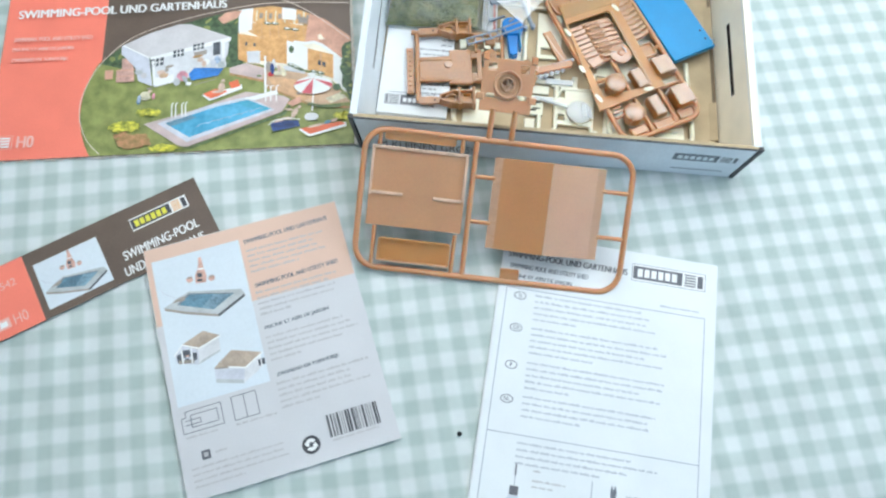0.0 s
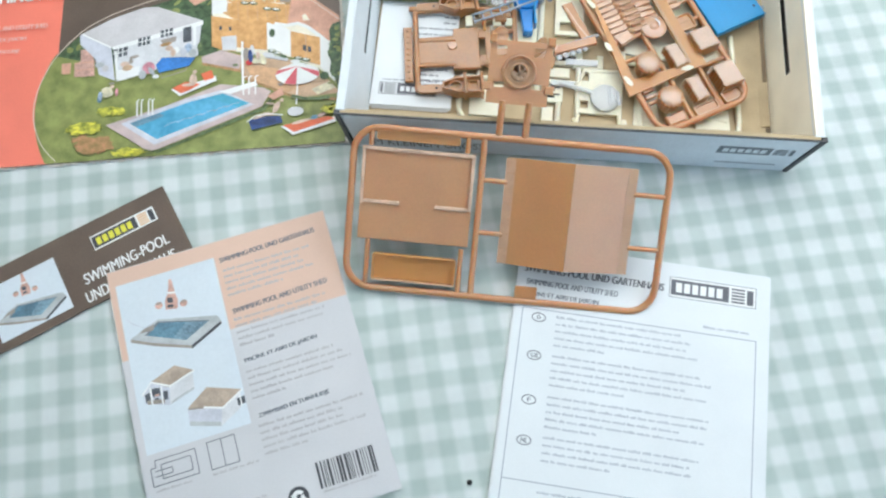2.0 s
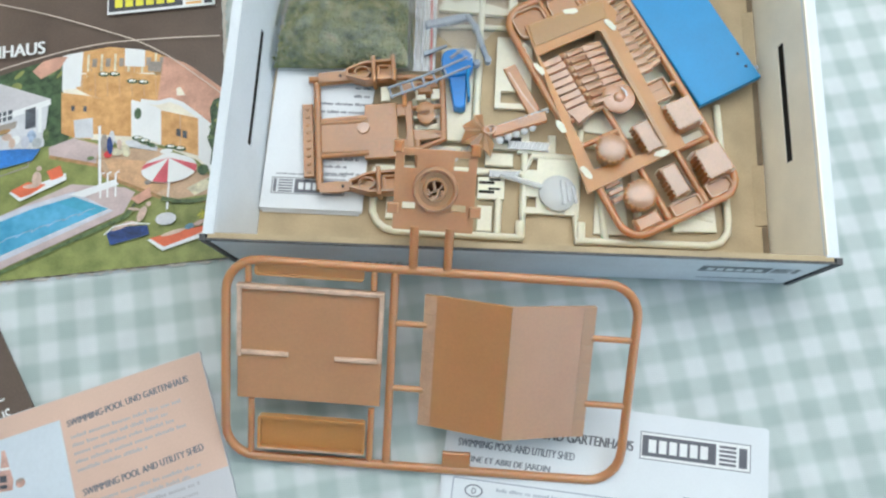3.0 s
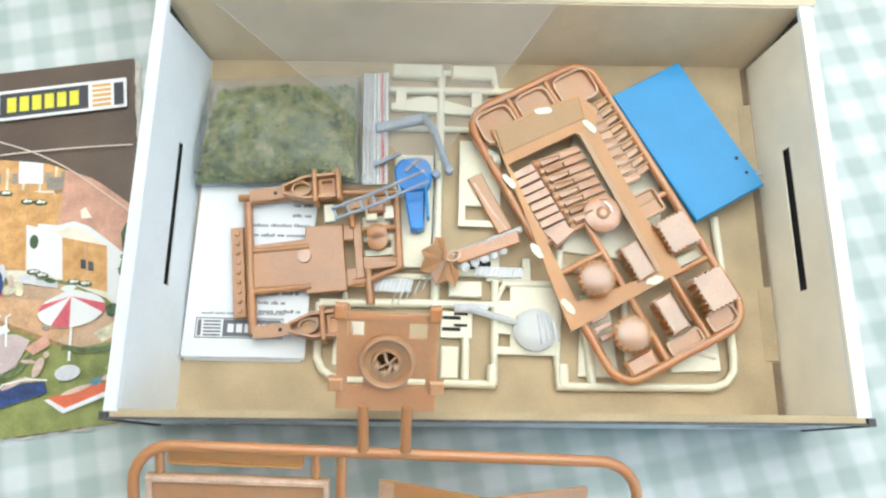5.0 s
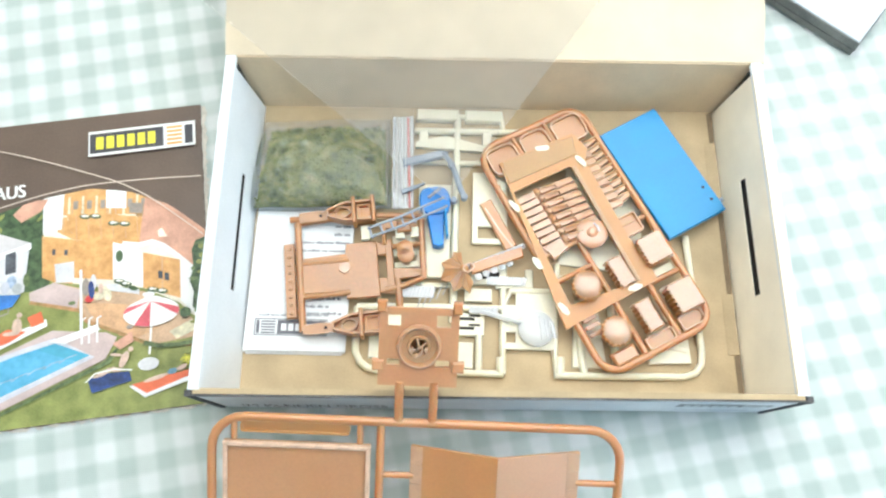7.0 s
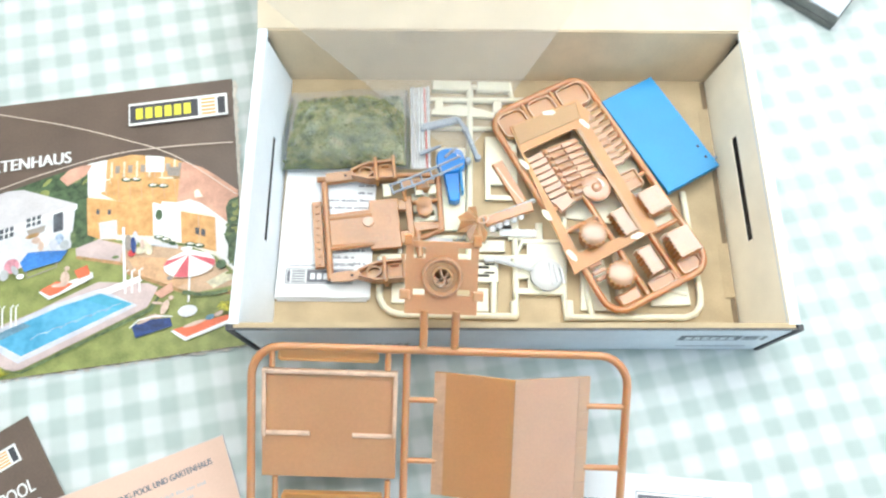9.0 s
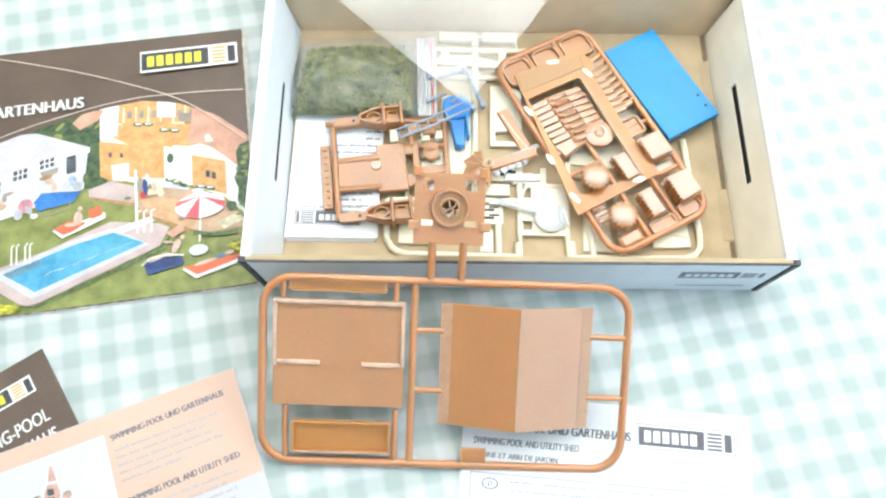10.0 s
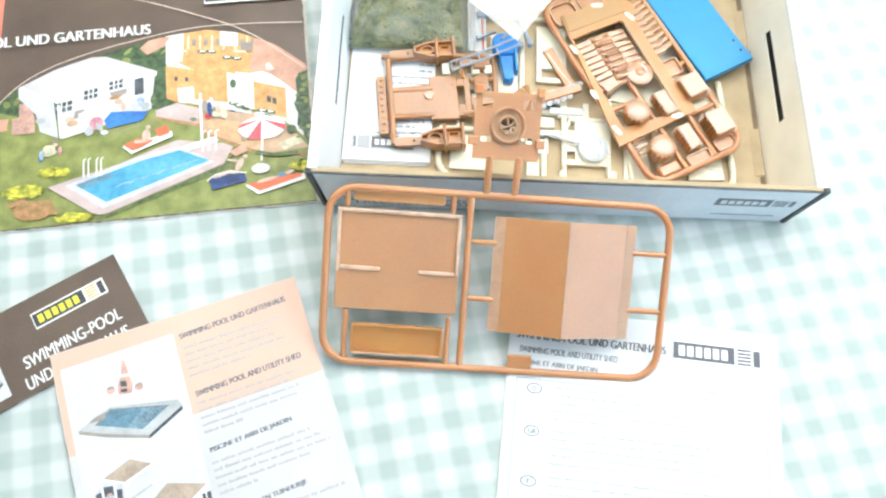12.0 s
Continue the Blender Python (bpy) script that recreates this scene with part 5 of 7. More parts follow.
    sign = [("printed_sign", [(87, 21), (119, 21), (119, 30.5), (87, 30.5)], "sign_grey", 0.75), ("sign_block", [(130, 22), (132.5, 22), (132.5, 29.5), (130, 29.5)], "sign_grey", 0.75), ("small_print", [(90, 8), (128, 8), (128, 9.6), (90, 9.6)], "pale_ink", 0.75)]
    sign += [("sign_bar", [(90 + 4.5 * i, 23.4), (93.4 + 4.5 * i, 23.4), (93.4 + 4.5 * i, 28.2), (90 + 4.5 * i, 28.2)], "white_board", 0.95) for i in range(6)]
    sign += [("sign_stripe", [(120.5, 22 + 1.6 * i), (128.5, 22 + 1.6 * i), (128.5, 22.9 + 1.6 * i), (120.5, 22.9 + 1.6 * i)], "sign_grey", 0.75) for i in range(5)]
    for name, pts, k, d in sign:
        o = part(name, flat(pts, 0), M[k], fw)
        o.matrix_local = pose(0, -0.09 - d / 1000, 0, 90)
    o = lettering("IM KLEINEN GROSS", -125.5, 5, 0, 9, 72, M["logo_grey"], fw)
    o.matrix_local = pose(0, -0.0908, 0, 90)
    part("top_edge_strip", Shape().box(-141.4, -91.0, 141.4, -90.0, H - 0.8, H + 0.5), M["dark_edge"], fw, "dark strip along the top edge")
    bw = part("back_wall", hexa(Shape(), [(-137, 82, 0), (137, 82, 0), (137, 88, 0), (-137, 88, 0)], [(-141, 88, H), (141, 88, H), (141, 90, H), (-141, 90, H)]), M["kraft_mid"], t)
    fl = Shape()
    fl.poly(torn(-143.5, 0, 144.5, 112, 0.25, 31, 6, "trl"), 0, 1.5)
    lid = part("hinged_flap", fl, M["kraft_pale"], t, "open pale inside of the hinged lid flap")
    lid.matrix_local = pose(0, 0.0892, H / 1000 - 0.0006, 19)
    # Narrow dark tabs paint the shade beside the liner; the wider ones are plain.
    for y0, y1, m in ((-85, -62, "kraft_shade"), (-61.4, -29, "kraft"), (-28, 25, "kraft_shade"), (25.6, 61, "kraft"), (62, 81, "kraft_shade")):
        a = 126.9 if m == "kraft_shade" else 123.8
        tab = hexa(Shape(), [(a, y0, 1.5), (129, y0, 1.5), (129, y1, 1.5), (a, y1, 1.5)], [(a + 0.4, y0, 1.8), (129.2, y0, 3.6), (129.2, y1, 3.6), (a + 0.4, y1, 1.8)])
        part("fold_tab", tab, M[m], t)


tray()
fb = thing("flat_box", pose(0.3135, 0.4975, 0.0, 0, 0, 51), "flat box with pale grey lid and dark olive sides", "box")
part("side", Shape().box(0, 0, 150, 180, 0, 11.2, 0.4), M["olive_side"], fb, "dark olive side")
part("lid", Shape().box(0.8, 0.8, 149.2, 179.2, 11.2, 12.0, 0.3), M["stone_grey"], fb, "pale grey lid")
part("seam", Shape().box(-0.3, -0.3, 150.3, 180.3, 4.6, 5.0), M["dark_edge"], fb)


# ---- plastic part frames ----
def bar_loop(x0, y0, x1, y1, r, rad, z):
    return [(x, y, z) for x, y in rounded(x0, y0, x1, y1, rad, 6)]


def tray_part(parent, x0, y0, x1, y1, z0, h, wall=1.2, name="shallow_tray", material=None, rim=True, r=1.5):
    """A moulded shallow tray with a raised wall and a highlight painted along its rim."""
    p = part(name, Shape().poly_chamfer(rounded(x0, y0, x1, y1, r, 2), z0, z0 + 1.2, 0.3), material or M["orange"], parent)
    o, i = rounded(x0, y0, x1, y1, r, 2), rounded(x0 + wall, y0 + wall, x1 - wall, y1 - wall, max(0.3, r - wall / 2), 2)
    part("wall", Shape().ring(o, i, z0 + 1.2, z0 + h), material or M["orange"], p)
    if rim:
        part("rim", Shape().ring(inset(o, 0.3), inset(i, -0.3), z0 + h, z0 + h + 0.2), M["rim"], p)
    return p


def roof_sprue():
    """The part frame that leans on the tray's front wall: base plate, roof, troughs and the plate with the ring."""
    tilt = math.degrees(math.atan(0.52))
    s = thing("terracotta_roof_frame", pose(-0.0386, 0.1900, 0.0036, tilt, 0, 0) @ pose(0, 0, 0, 0, 0, -1.8), "terracotta plastic part frame with hut base and roof, leaning on the box", "part frame", "terracotta part frames")
    part("runner", Shape().tube(bar_loop(0, 0, 184.5, 95, 2, 15, 0), 2.1, True, 12), M["orange"], s, smooth=True)
    part("cross_runner", Shape().tube([(75.7, 1.5, 0), (75.7, 93.5, 0)], 1.9, False, 12), M["orange"], s, smooth=True)
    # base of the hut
    b = part("hut_base", Shape().poly_chamfer([(5.5, 29.4), (71.5, 29.4), (71.5, 84), (5.5, 84)], -1.0, 1.0, 0.4), M["orange_lit"], s)
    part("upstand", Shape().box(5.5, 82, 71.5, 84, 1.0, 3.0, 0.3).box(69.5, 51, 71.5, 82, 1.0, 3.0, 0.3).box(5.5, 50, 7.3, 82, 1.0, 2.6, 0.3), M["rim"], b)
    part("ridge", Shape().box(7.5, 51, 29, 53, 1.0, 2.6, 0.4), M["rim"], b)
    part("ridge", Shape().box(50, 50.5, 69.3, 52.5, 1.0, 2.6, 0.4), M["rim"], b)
    # Thin pale strips draw the highlight on the upstand's edges.
    part("edge_highlight", Shape().box(6, 83.0, 71, 83.8, 3.0, 3.3).box(70.4, 52, 71.2, 82.8, 3.0, 3.3).box(5.7, 52, 6.5, 82.8, 2.6, 2.9), M["rim"], b)
    tray_part(s, 15.5, 5, 65.5, 21.5, -1.4, 4.0, material=M["amber"], rim=False)
    # Highlight of the trough's lower edge, as a pale strip.
    part("edge_highlight", Shape().box(16.5, 5.2, 64.5, 6.0, 2.6, 2.9), M["rim"], s)
    tray_part(s, 13, 88.2, 62, 93.4, -1.0, 2.4, 0.9, "slim_trough", rim=False)
    for x, y0, y1 in ((67.8, 1, 28), (66.5, 84.5, 94), (12, 1, 29), (10, 84.5, 94)):
        part("gate", Shape().tube([(x, y0, 0), (x, y1, 0)], 1.5), M["orange"], s, smooth=True)
    # gabled roof with shingled verges
    x0, xr, x1, y0, y1, h = 90.0, 128.0, 165.5, 22.0, 84.5, 11.0
    rows = 7
    half = []
    for side, xa, xb in ((0, x0, xr), (1, x1, xr)):
        low = [(xa, y0, -1.4), (xb, y0, h - 1.4), (xb, y1, h - 1.4), (xa, y1, -1.4)]
        top = [(xa, y0, 0.2), (xb, y0, h + 0.2), (xb, y1, h), (xa, y1, 0.1)]
        if side:
            low, top = low[::-1], top[::-1]
        r = hexa(Shape(), low, top)
        half.append(r)
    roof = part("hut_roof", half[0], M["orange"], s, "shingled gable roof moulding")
    # The slope towards the window gets the lighter copy, as painted sheen.
    part("roof_slope", half[1], M["orange_lit"], roof)
    for k in range(rows):
        ya, yb = y0 + (y1 - y0) * k / rows, y0 + (y1 - y0) * (k + 1) / rows - 0.3
        # Left verge is painted paler for the sheen on its outward tilt.
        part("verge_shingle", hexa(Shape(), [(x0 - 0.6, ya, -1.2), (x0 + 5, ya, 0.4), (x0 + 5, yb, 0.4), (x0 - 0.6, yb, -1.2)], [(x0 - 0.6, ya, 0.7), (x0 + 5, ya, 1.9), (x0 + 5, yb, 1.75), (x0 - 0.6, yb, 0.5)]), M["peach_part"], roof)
        part("verge_shingle", hexa(Shape(), [(x1 - 5, ya, 0.4), (x1 + 0.6, ya, -1.2), (x1 + 0.6, yb, -1.2), (x1 - 5, yb, 0.4)], [(x1 - 5, ya, 1.9), (x1 + 0.6, ya, 0.7), (x1 + 0.6, yb, 0.5), (x1 - 5, yb, 1.75)]), M["orange_lit"], roof)
    for x, xe, y in ((165, 183.5, 69.5), (165, 183.5, 38), (77, 91, 70), (77, 91, 39)):
        part("gate", Shape().tube([(x, y, 0), (xe, y, 0)], 1.5), M["orange"], s, smooth=True)
    part("name_tab", Shape().box(102, 1.5, 115, 9, -1.0, 1.2, 0.4), M["orange"], s)
    # the pegs and the plate that reach over the tray
    for x in (83.4, 98.6):
        part("peg", Shape().tube([(x, 96.5, 0.6), (x, 104, 2.4), (x, 116.5, 6.0)], 2.0, False, 12), M["orange"], s, smooth=True)
    # plate with square openings
    plate = Shape()
    for a, b, c, d in ((73.8, 114.5, 108.3, 123.5), (73.8, 123.5, 77.5, 149.3), (104.7, 123.5, 108.3, 149.3), (77.5, 146.4, 104.7, 149.3), (83.1, 123.5, 98.6, 146.4), (77.5, 126.5, 83.1, 141), (98.6, 126.5, 104.7, 141)):
        plate.box(a, b, c, d, -1.0, 1.2)
    pl = part("winch_plate", plate, M["orange_lit"], s)
    pl.matrix_local = pose(0, 0, 0.0055)
    for x in (75, 107.4):
        part("corner_post", Shape().box(x - 2, 147.5, x + 2, 152.5, -1.0, 3.4, 0.5), M["orange"], pl)
    for x in (72.2, 107.2):
        part("lug", Shape().box(x - 1, 121.5, x + 4, 126, -1.0, 3.0, 0.5), M["orange_lit"], pl)
    ring = Shape()
    n = 32
    prof = [(9.7, 1.2), (9.4, 3.6), (8.8, 4.2), (8.2, 3.7), (7.4, 2.2), (5.2, 2.0), (4.7, 3.4), (3.9, 3.4), (3.6, 0.4), (1.0, 0.4)]
    cx, cy = 91.3, 132.6
    ring.lathe(cx, cy, prof, n)
    rp = part("ring_basin", ring, M["orange_lit"], pl, smooth=True)
    part("ring_edge", Shape().ring(ellipse(cx, cy, 9.0, 9.0, 32), ellipse(cx, cy, 8.5, 8.5, 32), 4.0, 4.3), M["peach_part"], rp)
    part("hub_hole", Shape().lathe(cx, cy, [(3.4, 0.45), (3.4, 0.5)], 16), M["slot"], rp)
    rng = random.Random(6)
    for a in (200, 250, 285, 335):
        x, y = cx + 3.4 * math.cos(radians(a)), cy + 3.4 * math.sin(radians(a))
        part("hub_chip", Shape().lathe(x, y, [(1.0, 0.6), (1.2, 2.4), (0.8, 3.4 + rng.uniform(0, 0.8)), (0.3, 3.8)], 9, rng.uniform(0.6, 1.3)), M["peach_part"], rp, smooth=True)
    part("hub_web", Shape().tube([(cx - 0.8, cy + 3.6, 3.4), (cx - 0.2, cy + 0.6, 3.0), (cx + 1.6, cy - 0.8, 3.2), (cx + 0.6, cy - 3.2, 3.4), (cx - 1.2, cy - 4.6, 3.8)], 0.55, False, 8), M["peach_part"], rp, smooth=True)
    part("hub_web", Shape().tube([(cx + 3.2, cy + 2.4, 3.2), (cx + 1.4, cy + 0.2, 3.0), (cx - 2.6, cy - 1.8, 3.2)], 0.4, False, 8), M["peach_part"], rp, smooth=True)


def serrated(parent, cx, cy, w, d, z0, h, name="flower_tub"):
    """A square planter moulding with a toothed rim."""
    pts, n = [], 7
    for (ax, ay), (bx, by) in (((-1, -1), (1, -1)), ((1, -1), (1, 1)), ((1, 1), (-1, 1)), ((-1, 1), (-1, -1))):
        for i in range(n):
            for k, off in ((0.0, 0.0), (0.5, 1.1)):
                f = (i + k) / n
                x, y = ax + (bx - ax) * f, ay + (by - ay) * f
                pts.append((cx + x * w / 2 - (off if ax == bx else 0) * x, cy + y * d / 2 - (off if ay == by else 0) * y))
    p = part(name, Shape().poly(pts, z0, z0 + h), M["orange"], parent)
    part("lid_face", Shape().poly(inset(rounded(cx - w / 2, cy - d / 2, cx + w / 2, cy + d / 2, 1.2, 2), 1.0), z0 + h, z0 + h + 0.4), M["top_sheen"], p)
    return p


def garden_sprue():
    """The part frame with planters, chairs and pickets, lying askew in the tray."""
    s = thing("terracotta_garden_frame", pose(0.0839, 0.4238, 0.0, 0, 0, -62.2), "terracotta plastic part frame with planters, chairs and pickets in the box", "part frame", "terracotta part frames")
    Z = 11.0
    part("runner", Shape().tube(bar_loop(1.5, 1.5, 142, 66.5, 2, 11, Z), 2.0, True, 12), M["orange"], s, smooth=True)
    # three trays across the head
    for a, b in ((4, 22), (25, 42), (45, 64)):
        tray_part(s, 4, a, 20.5, b, Z - 1.2, 3.0, 1.0, r=4.0)
    for y in (23.5, 43.5):
        part("cross_runner", Shape().tube([(2, y, Z), (21, y, Z)], 1.5), M["orange"], s, smooth=True)
    for x0, x1, y in ((68, 142, 25.5), (22, 142, 46.5)):
        part("long_runner", Shape().tube([(x0, y, Z - 0.6), (x1, y, Z - 0.6)], 1.8), M["orange"], s, smooth=True)
    for x, y0, y1 in ((72, 2, 26), (110, 46, 66), (76, 46, 66), (87, 2, 25)):
        part("cross_runner", Shape().tube([(x, y0, Z - 0.4), (x, y1, Z - 0.4)], 1.5), M["orange"], s, smooth=True)
    # three rows of garden chairs and pickets, each tilted a little its own way
    rng, C = random.Random(8), Z + 1.3
    for i in range(8):
        x, d = 36.6 + i * 4.3, rng.uniform(-0.5, 0.5)
        part("picket", hexa(Shape(), [(x, 6.2, C - 1.6), (x + 3.4, 6.2, C - 1.6), (x + 4.0, 17.6, C - 1.4), (x + 0.2, 17.6, C - 1.4)], [(x + 0.3, 6.6, C + 0.2), (x + 3.2, 6.6, C + 0.4), (x + 3.8, 17.2, C + 1.3 + d), (x + 0.4, 17.2, C + 1.3 + d)]), M["peach_part"], s)
        part("picket_knob", Shape().lathe(x + 1.5, 19.3, [(1.6, C - 1.4), (1.8, C + 0.8), (1.1, C + 2.0 + d), (0.4, C + 2.2 + d)], 10), M["orange_lit"], s, smooth=True)
        seat = part("chair_seat", hexa(Shape(), [(x - 0.4, 20.8, C - 1.2), (x + 3.7, 20.8, C - 1.2), (x + 4.2, 29.6, C - 1.2), (x + 0.5, 29.6, C - 1.2)], [(x, 21, C + 1.0), (x + 3.3, 21, C + 1.6 + d), (x + 3.9, 29.2, C + 1.8 - d), (x + 0.9, 29.2, C + 1.1)]), M["peach_part"], s)
        part("arm_rest", Shape().tube([(x + 0.7, 22, C + 1.4), (x + 1.6, 26.6, C + 2.6 + d), (x + 2.0, 30.4, C + 1.8)], 0.55, False, 7), M["orange_lit"], seat, smooth=True)
        part("chair_back", hexa(Shape(), [(x + 0.5, 30, C - 1.0), (x + 4.2, 30, C - 1.0), (x + 5.3, 40.4, C - 0.8), (x + 1.4, 40.4, C - 0.8)], [(x + 0.8, 30.2, C + 1.4), (x + 4.0, 30.2, C + 0.6), (x + 5.0, 40, C + 2.2 + d), (x + 1.7, 40, C + 0.8 + d)]), M["peach_part"], seat)
    part("picket_rail", Shape().box(35.4, 18.2, 71.4, 20.4, C - 1.8, C - 0.2, 0.3), M["orange"], s)
    part("picket_rail", Shape().box(35.4, 5.4, 71.4, 6.8, C - 1.8, C - 0.6, 0.3), M["orange"], s)
    part("loose_seat", hexa(Shape(), [(67.6, 6.4, C - 1.6), (76.2, 8, C - 1.6), (73.6, 19, C - 1.6), (67.2, 16.4, C - 1.6)], [(68.4, 7, C + 0.6), (75.4, 8.6, C + 0.4), (73, 18.2, C + 1.0), (68, 16, C + 1.2)]), M["peach_part"], s)
    for i in range(9):
        x, d = 24.5 + i * 4.6, rng.uniform(-0.5, 0.5)
        ch = part("folding_chair", hexa(Shape(), [(x - 0.6, 49, C - 1), (x + 3.6, 49, C - 1), (x + 4.2, 57.6, C - 1), (x - 0.1, 57.6, C - 1)], [(x - 0.2, 49.4, C + 0.9), (x + 3.4, 49.4, C + 1.6 + d), (x + 3.9, 57.2, C + 1.9 - d), (x + 0.3, 57.2, C + 1.0)]), M["peach_part"], s)
        part("chair_rest", hexa(Shape(), [(x + 0.2, 57.7, C - 0.6), (x + 2.8, 57.7, C - 0.6), (x + 1.9, 63.6, C - 0.8), (x - 0.7, 63.6, C - 0.8)], [(x + 0.4, 57.7, C + 0.8), (x + 2.5, 57.7, C + 0.8), (x + 1.6, 63.4, C + 1.8 + d), (x - 0.4, 63.4, C + 1.4)]), M["orange_lit"], ch)
        part("chair_foot", Shape().tube([(x + 1.6, 46.6, C - 0.4), (x + 2.2, 50.2, C)], 0.8, False, 7), M["orange"], ch, smooth=True)
        part("chair_arm", Shape().tube([(x - 0.2, 52, C + 0.8), (x - 0.5, 59, C + 1.6), (x - 1.4, 65, C + 0.4)], 0.55, False, 6), M["orange"], ch, smooth=True)
    for i in range(3):
        part("short_picket", Shape().box(110.5 + 4.2 * i, 4.6, 112.8 + 4.2 * i, 12.5, Z - 1.4, Z + 0.4, 0.4), M["top_sheen"], s)
    tray_part(s, 71, 48, 83, 60.5, Z - 0.4, 2.9, 0.9)
    # turned and square planters
    for x, y in ((97, 14.5), (124.5, 15.5)):
        d = part("round_planter", Shape().lathe(x, y, [(6.0, Z - 3), (7.4, Z + 4.5), (8.4, Z + 8.5), (7.6, Z + 9.3), (5.6, Z + 9.8), (3, Z + 10.0)], 36, 1.0, 0.8), M["orange"], s)
        # Domed top in the paler colour that imitates sheen.
        part("planter_top", Shape().lathe(x, y, [(6.9, Z + 9.4), (5.6, Z + 10.1), (2.0, Z + 10.5)], 24), M["top_sheen"], d, smooth=True)
    part("turntable", Shape().lathe(72, 33.5, [(8.4, Z + 1.2), (8.6, Z + 2.6), (7.8, Z + 3.2), (3, Z + 3.4), (2, Z + 4.4), (0.8, Z + 4.6)], 28), M["top_sheen"], s, smooth=True)
    serrated(s, 95, 57, 16, 15, Z - 2, 9)
    serrated(s, 124, 57.5, 17, 15, Z - 2, 9.5)
    serrated(s, 98, 35, 17, 9, Z - 2, 7.5, "window_box")
    serrated(s, 124.5, 35.5, 17, 9, Z - 2, 8, "window_box")
    tray_part(s, 132, 49, 140, 63, Z - 1.2, 2.6, 0.9)
    tray_part(s, 134, 28, 141, 44.5, Z - 1.2, 2.6, 0.9)
    part("half_log", Shape().box(133, 8, 140.5, 21.5, Z - 1.2, Z + 2.6, 1.1), M["orange_lit"], s)
    part("cream_offcut", Shape().poly_chamfer([(21.5, 43.5), (24.5, 43.2), (28, 59), (25, 59.4)], Z - 5.0, Z - 2.6, 0.3), M["cream"], s)
    part("cream_offcut", Shape().poly_chamfer([(86, 49.5), (89.5, 49), (90, 65), (86, 65.2)], Z - 5.0, Z - 2.6, 0.3), M["cream"], s)
    part("cream_offcut", Shape().box(104, 50, 108.4, 64.6, Z - 5.4, Z - 3.0, 0.4), M["cream"], s)
    part("cream_offcut", Shape().box(115, 45, 131, 48.5, Z - 5.4, Z - 3.0, 0.4), M["cream"], s)
    part("clear_glint", Shape().poly(stroke([(68, 36.5), (71, 37.6), (73.6, 36.8)], 1.0), Z + 4.1, Z + 4.5), M["crystal"], s)
    # gates that stick out beside the frame
    part("loose_strip", Shape().box(28, -10.6, 58, -3.6, Z - 7, Z - 4.6, 0.5), M["orange"], s)
    # Bright streak on the loose strip, painted as a pale line.
    part("edge_highlight", Shape().poly(stroke([(31, -9), (46, -8.2), (60, -6)], 0.9), Z - 4.5), M["rim"], s)


def pool_frame():
    """The flat pool surround that lies on top of the garden frame."""
    s = thing("pool_surround", pose(0.0839, 0.4238, 0.0, 0, 0, -62.2), "flat terracotta plastic pool surround lying on the part frame", "pool surround")
    hole = [(32.6, 7.4), (101.6, 3.0), (106.2, 40.4), (90, 41.0), (84, 41.2), (38, 42.9), (34.4, 43.0), (33.0, 41.8)]
    body = part("surround", Shape().ring([(13.8, 8.8), (111.6, -5.6), (110.4, 51.0), (90, 51.8), (84, 49.6), (34, 52.0), (28.0, 56.6), (16.2, 54.0)], hole, 12.9, 14.1), M["amber"], s)
    part("inner_lip", Shape().poly_chamfer([(34.4, 43.0), (106.2, 40.4), (106.6, 42.4), (34.2, 45.4)], 14.1, 14.7, 0.2), M["orange"], body)
    part("folded_band", hexa(Shape(), [(14.4, 10, 14.1), (27.4, 7.6, 14.1), (28.6, 49.6, 14.1), (17.6, 53, 14.1)], [(14.8, 10.4, 14.5), (27, 8.0, 14.5), (28.2, 49.2, 14.5), (18, 52.6, 14.5)]), M["amber"], body)
    rng = random.Random(4)
    for x, y, a in ((16.8, 34.3, 70), (33.2, 49.4, 15), (40, 3.6, 12), (74, -1.2, 6), (101.6, -1.4, 14), (108.6, 37.6, 80)):
        part("pale_spot", flat([(p + rng.uniform(-0.35, 0.35), q + rng.uniform(-0.25, 0.25)) for p, q in ellipse(x, y, 4.2, 1.7, 14, a)], 14.75), M["cream"], body)
    for i in range(9):
        x, y = 26 + rng.uniform(-3, 3), 3.6 + rng.uniform(-1.5, 2.2)
        part("paint_fleck", flat(ellipse(x, y, rng.uniform(0.4, 1.1), rng.uniform(0.4, 0.8), 7), 14.6), M["cream"], body)


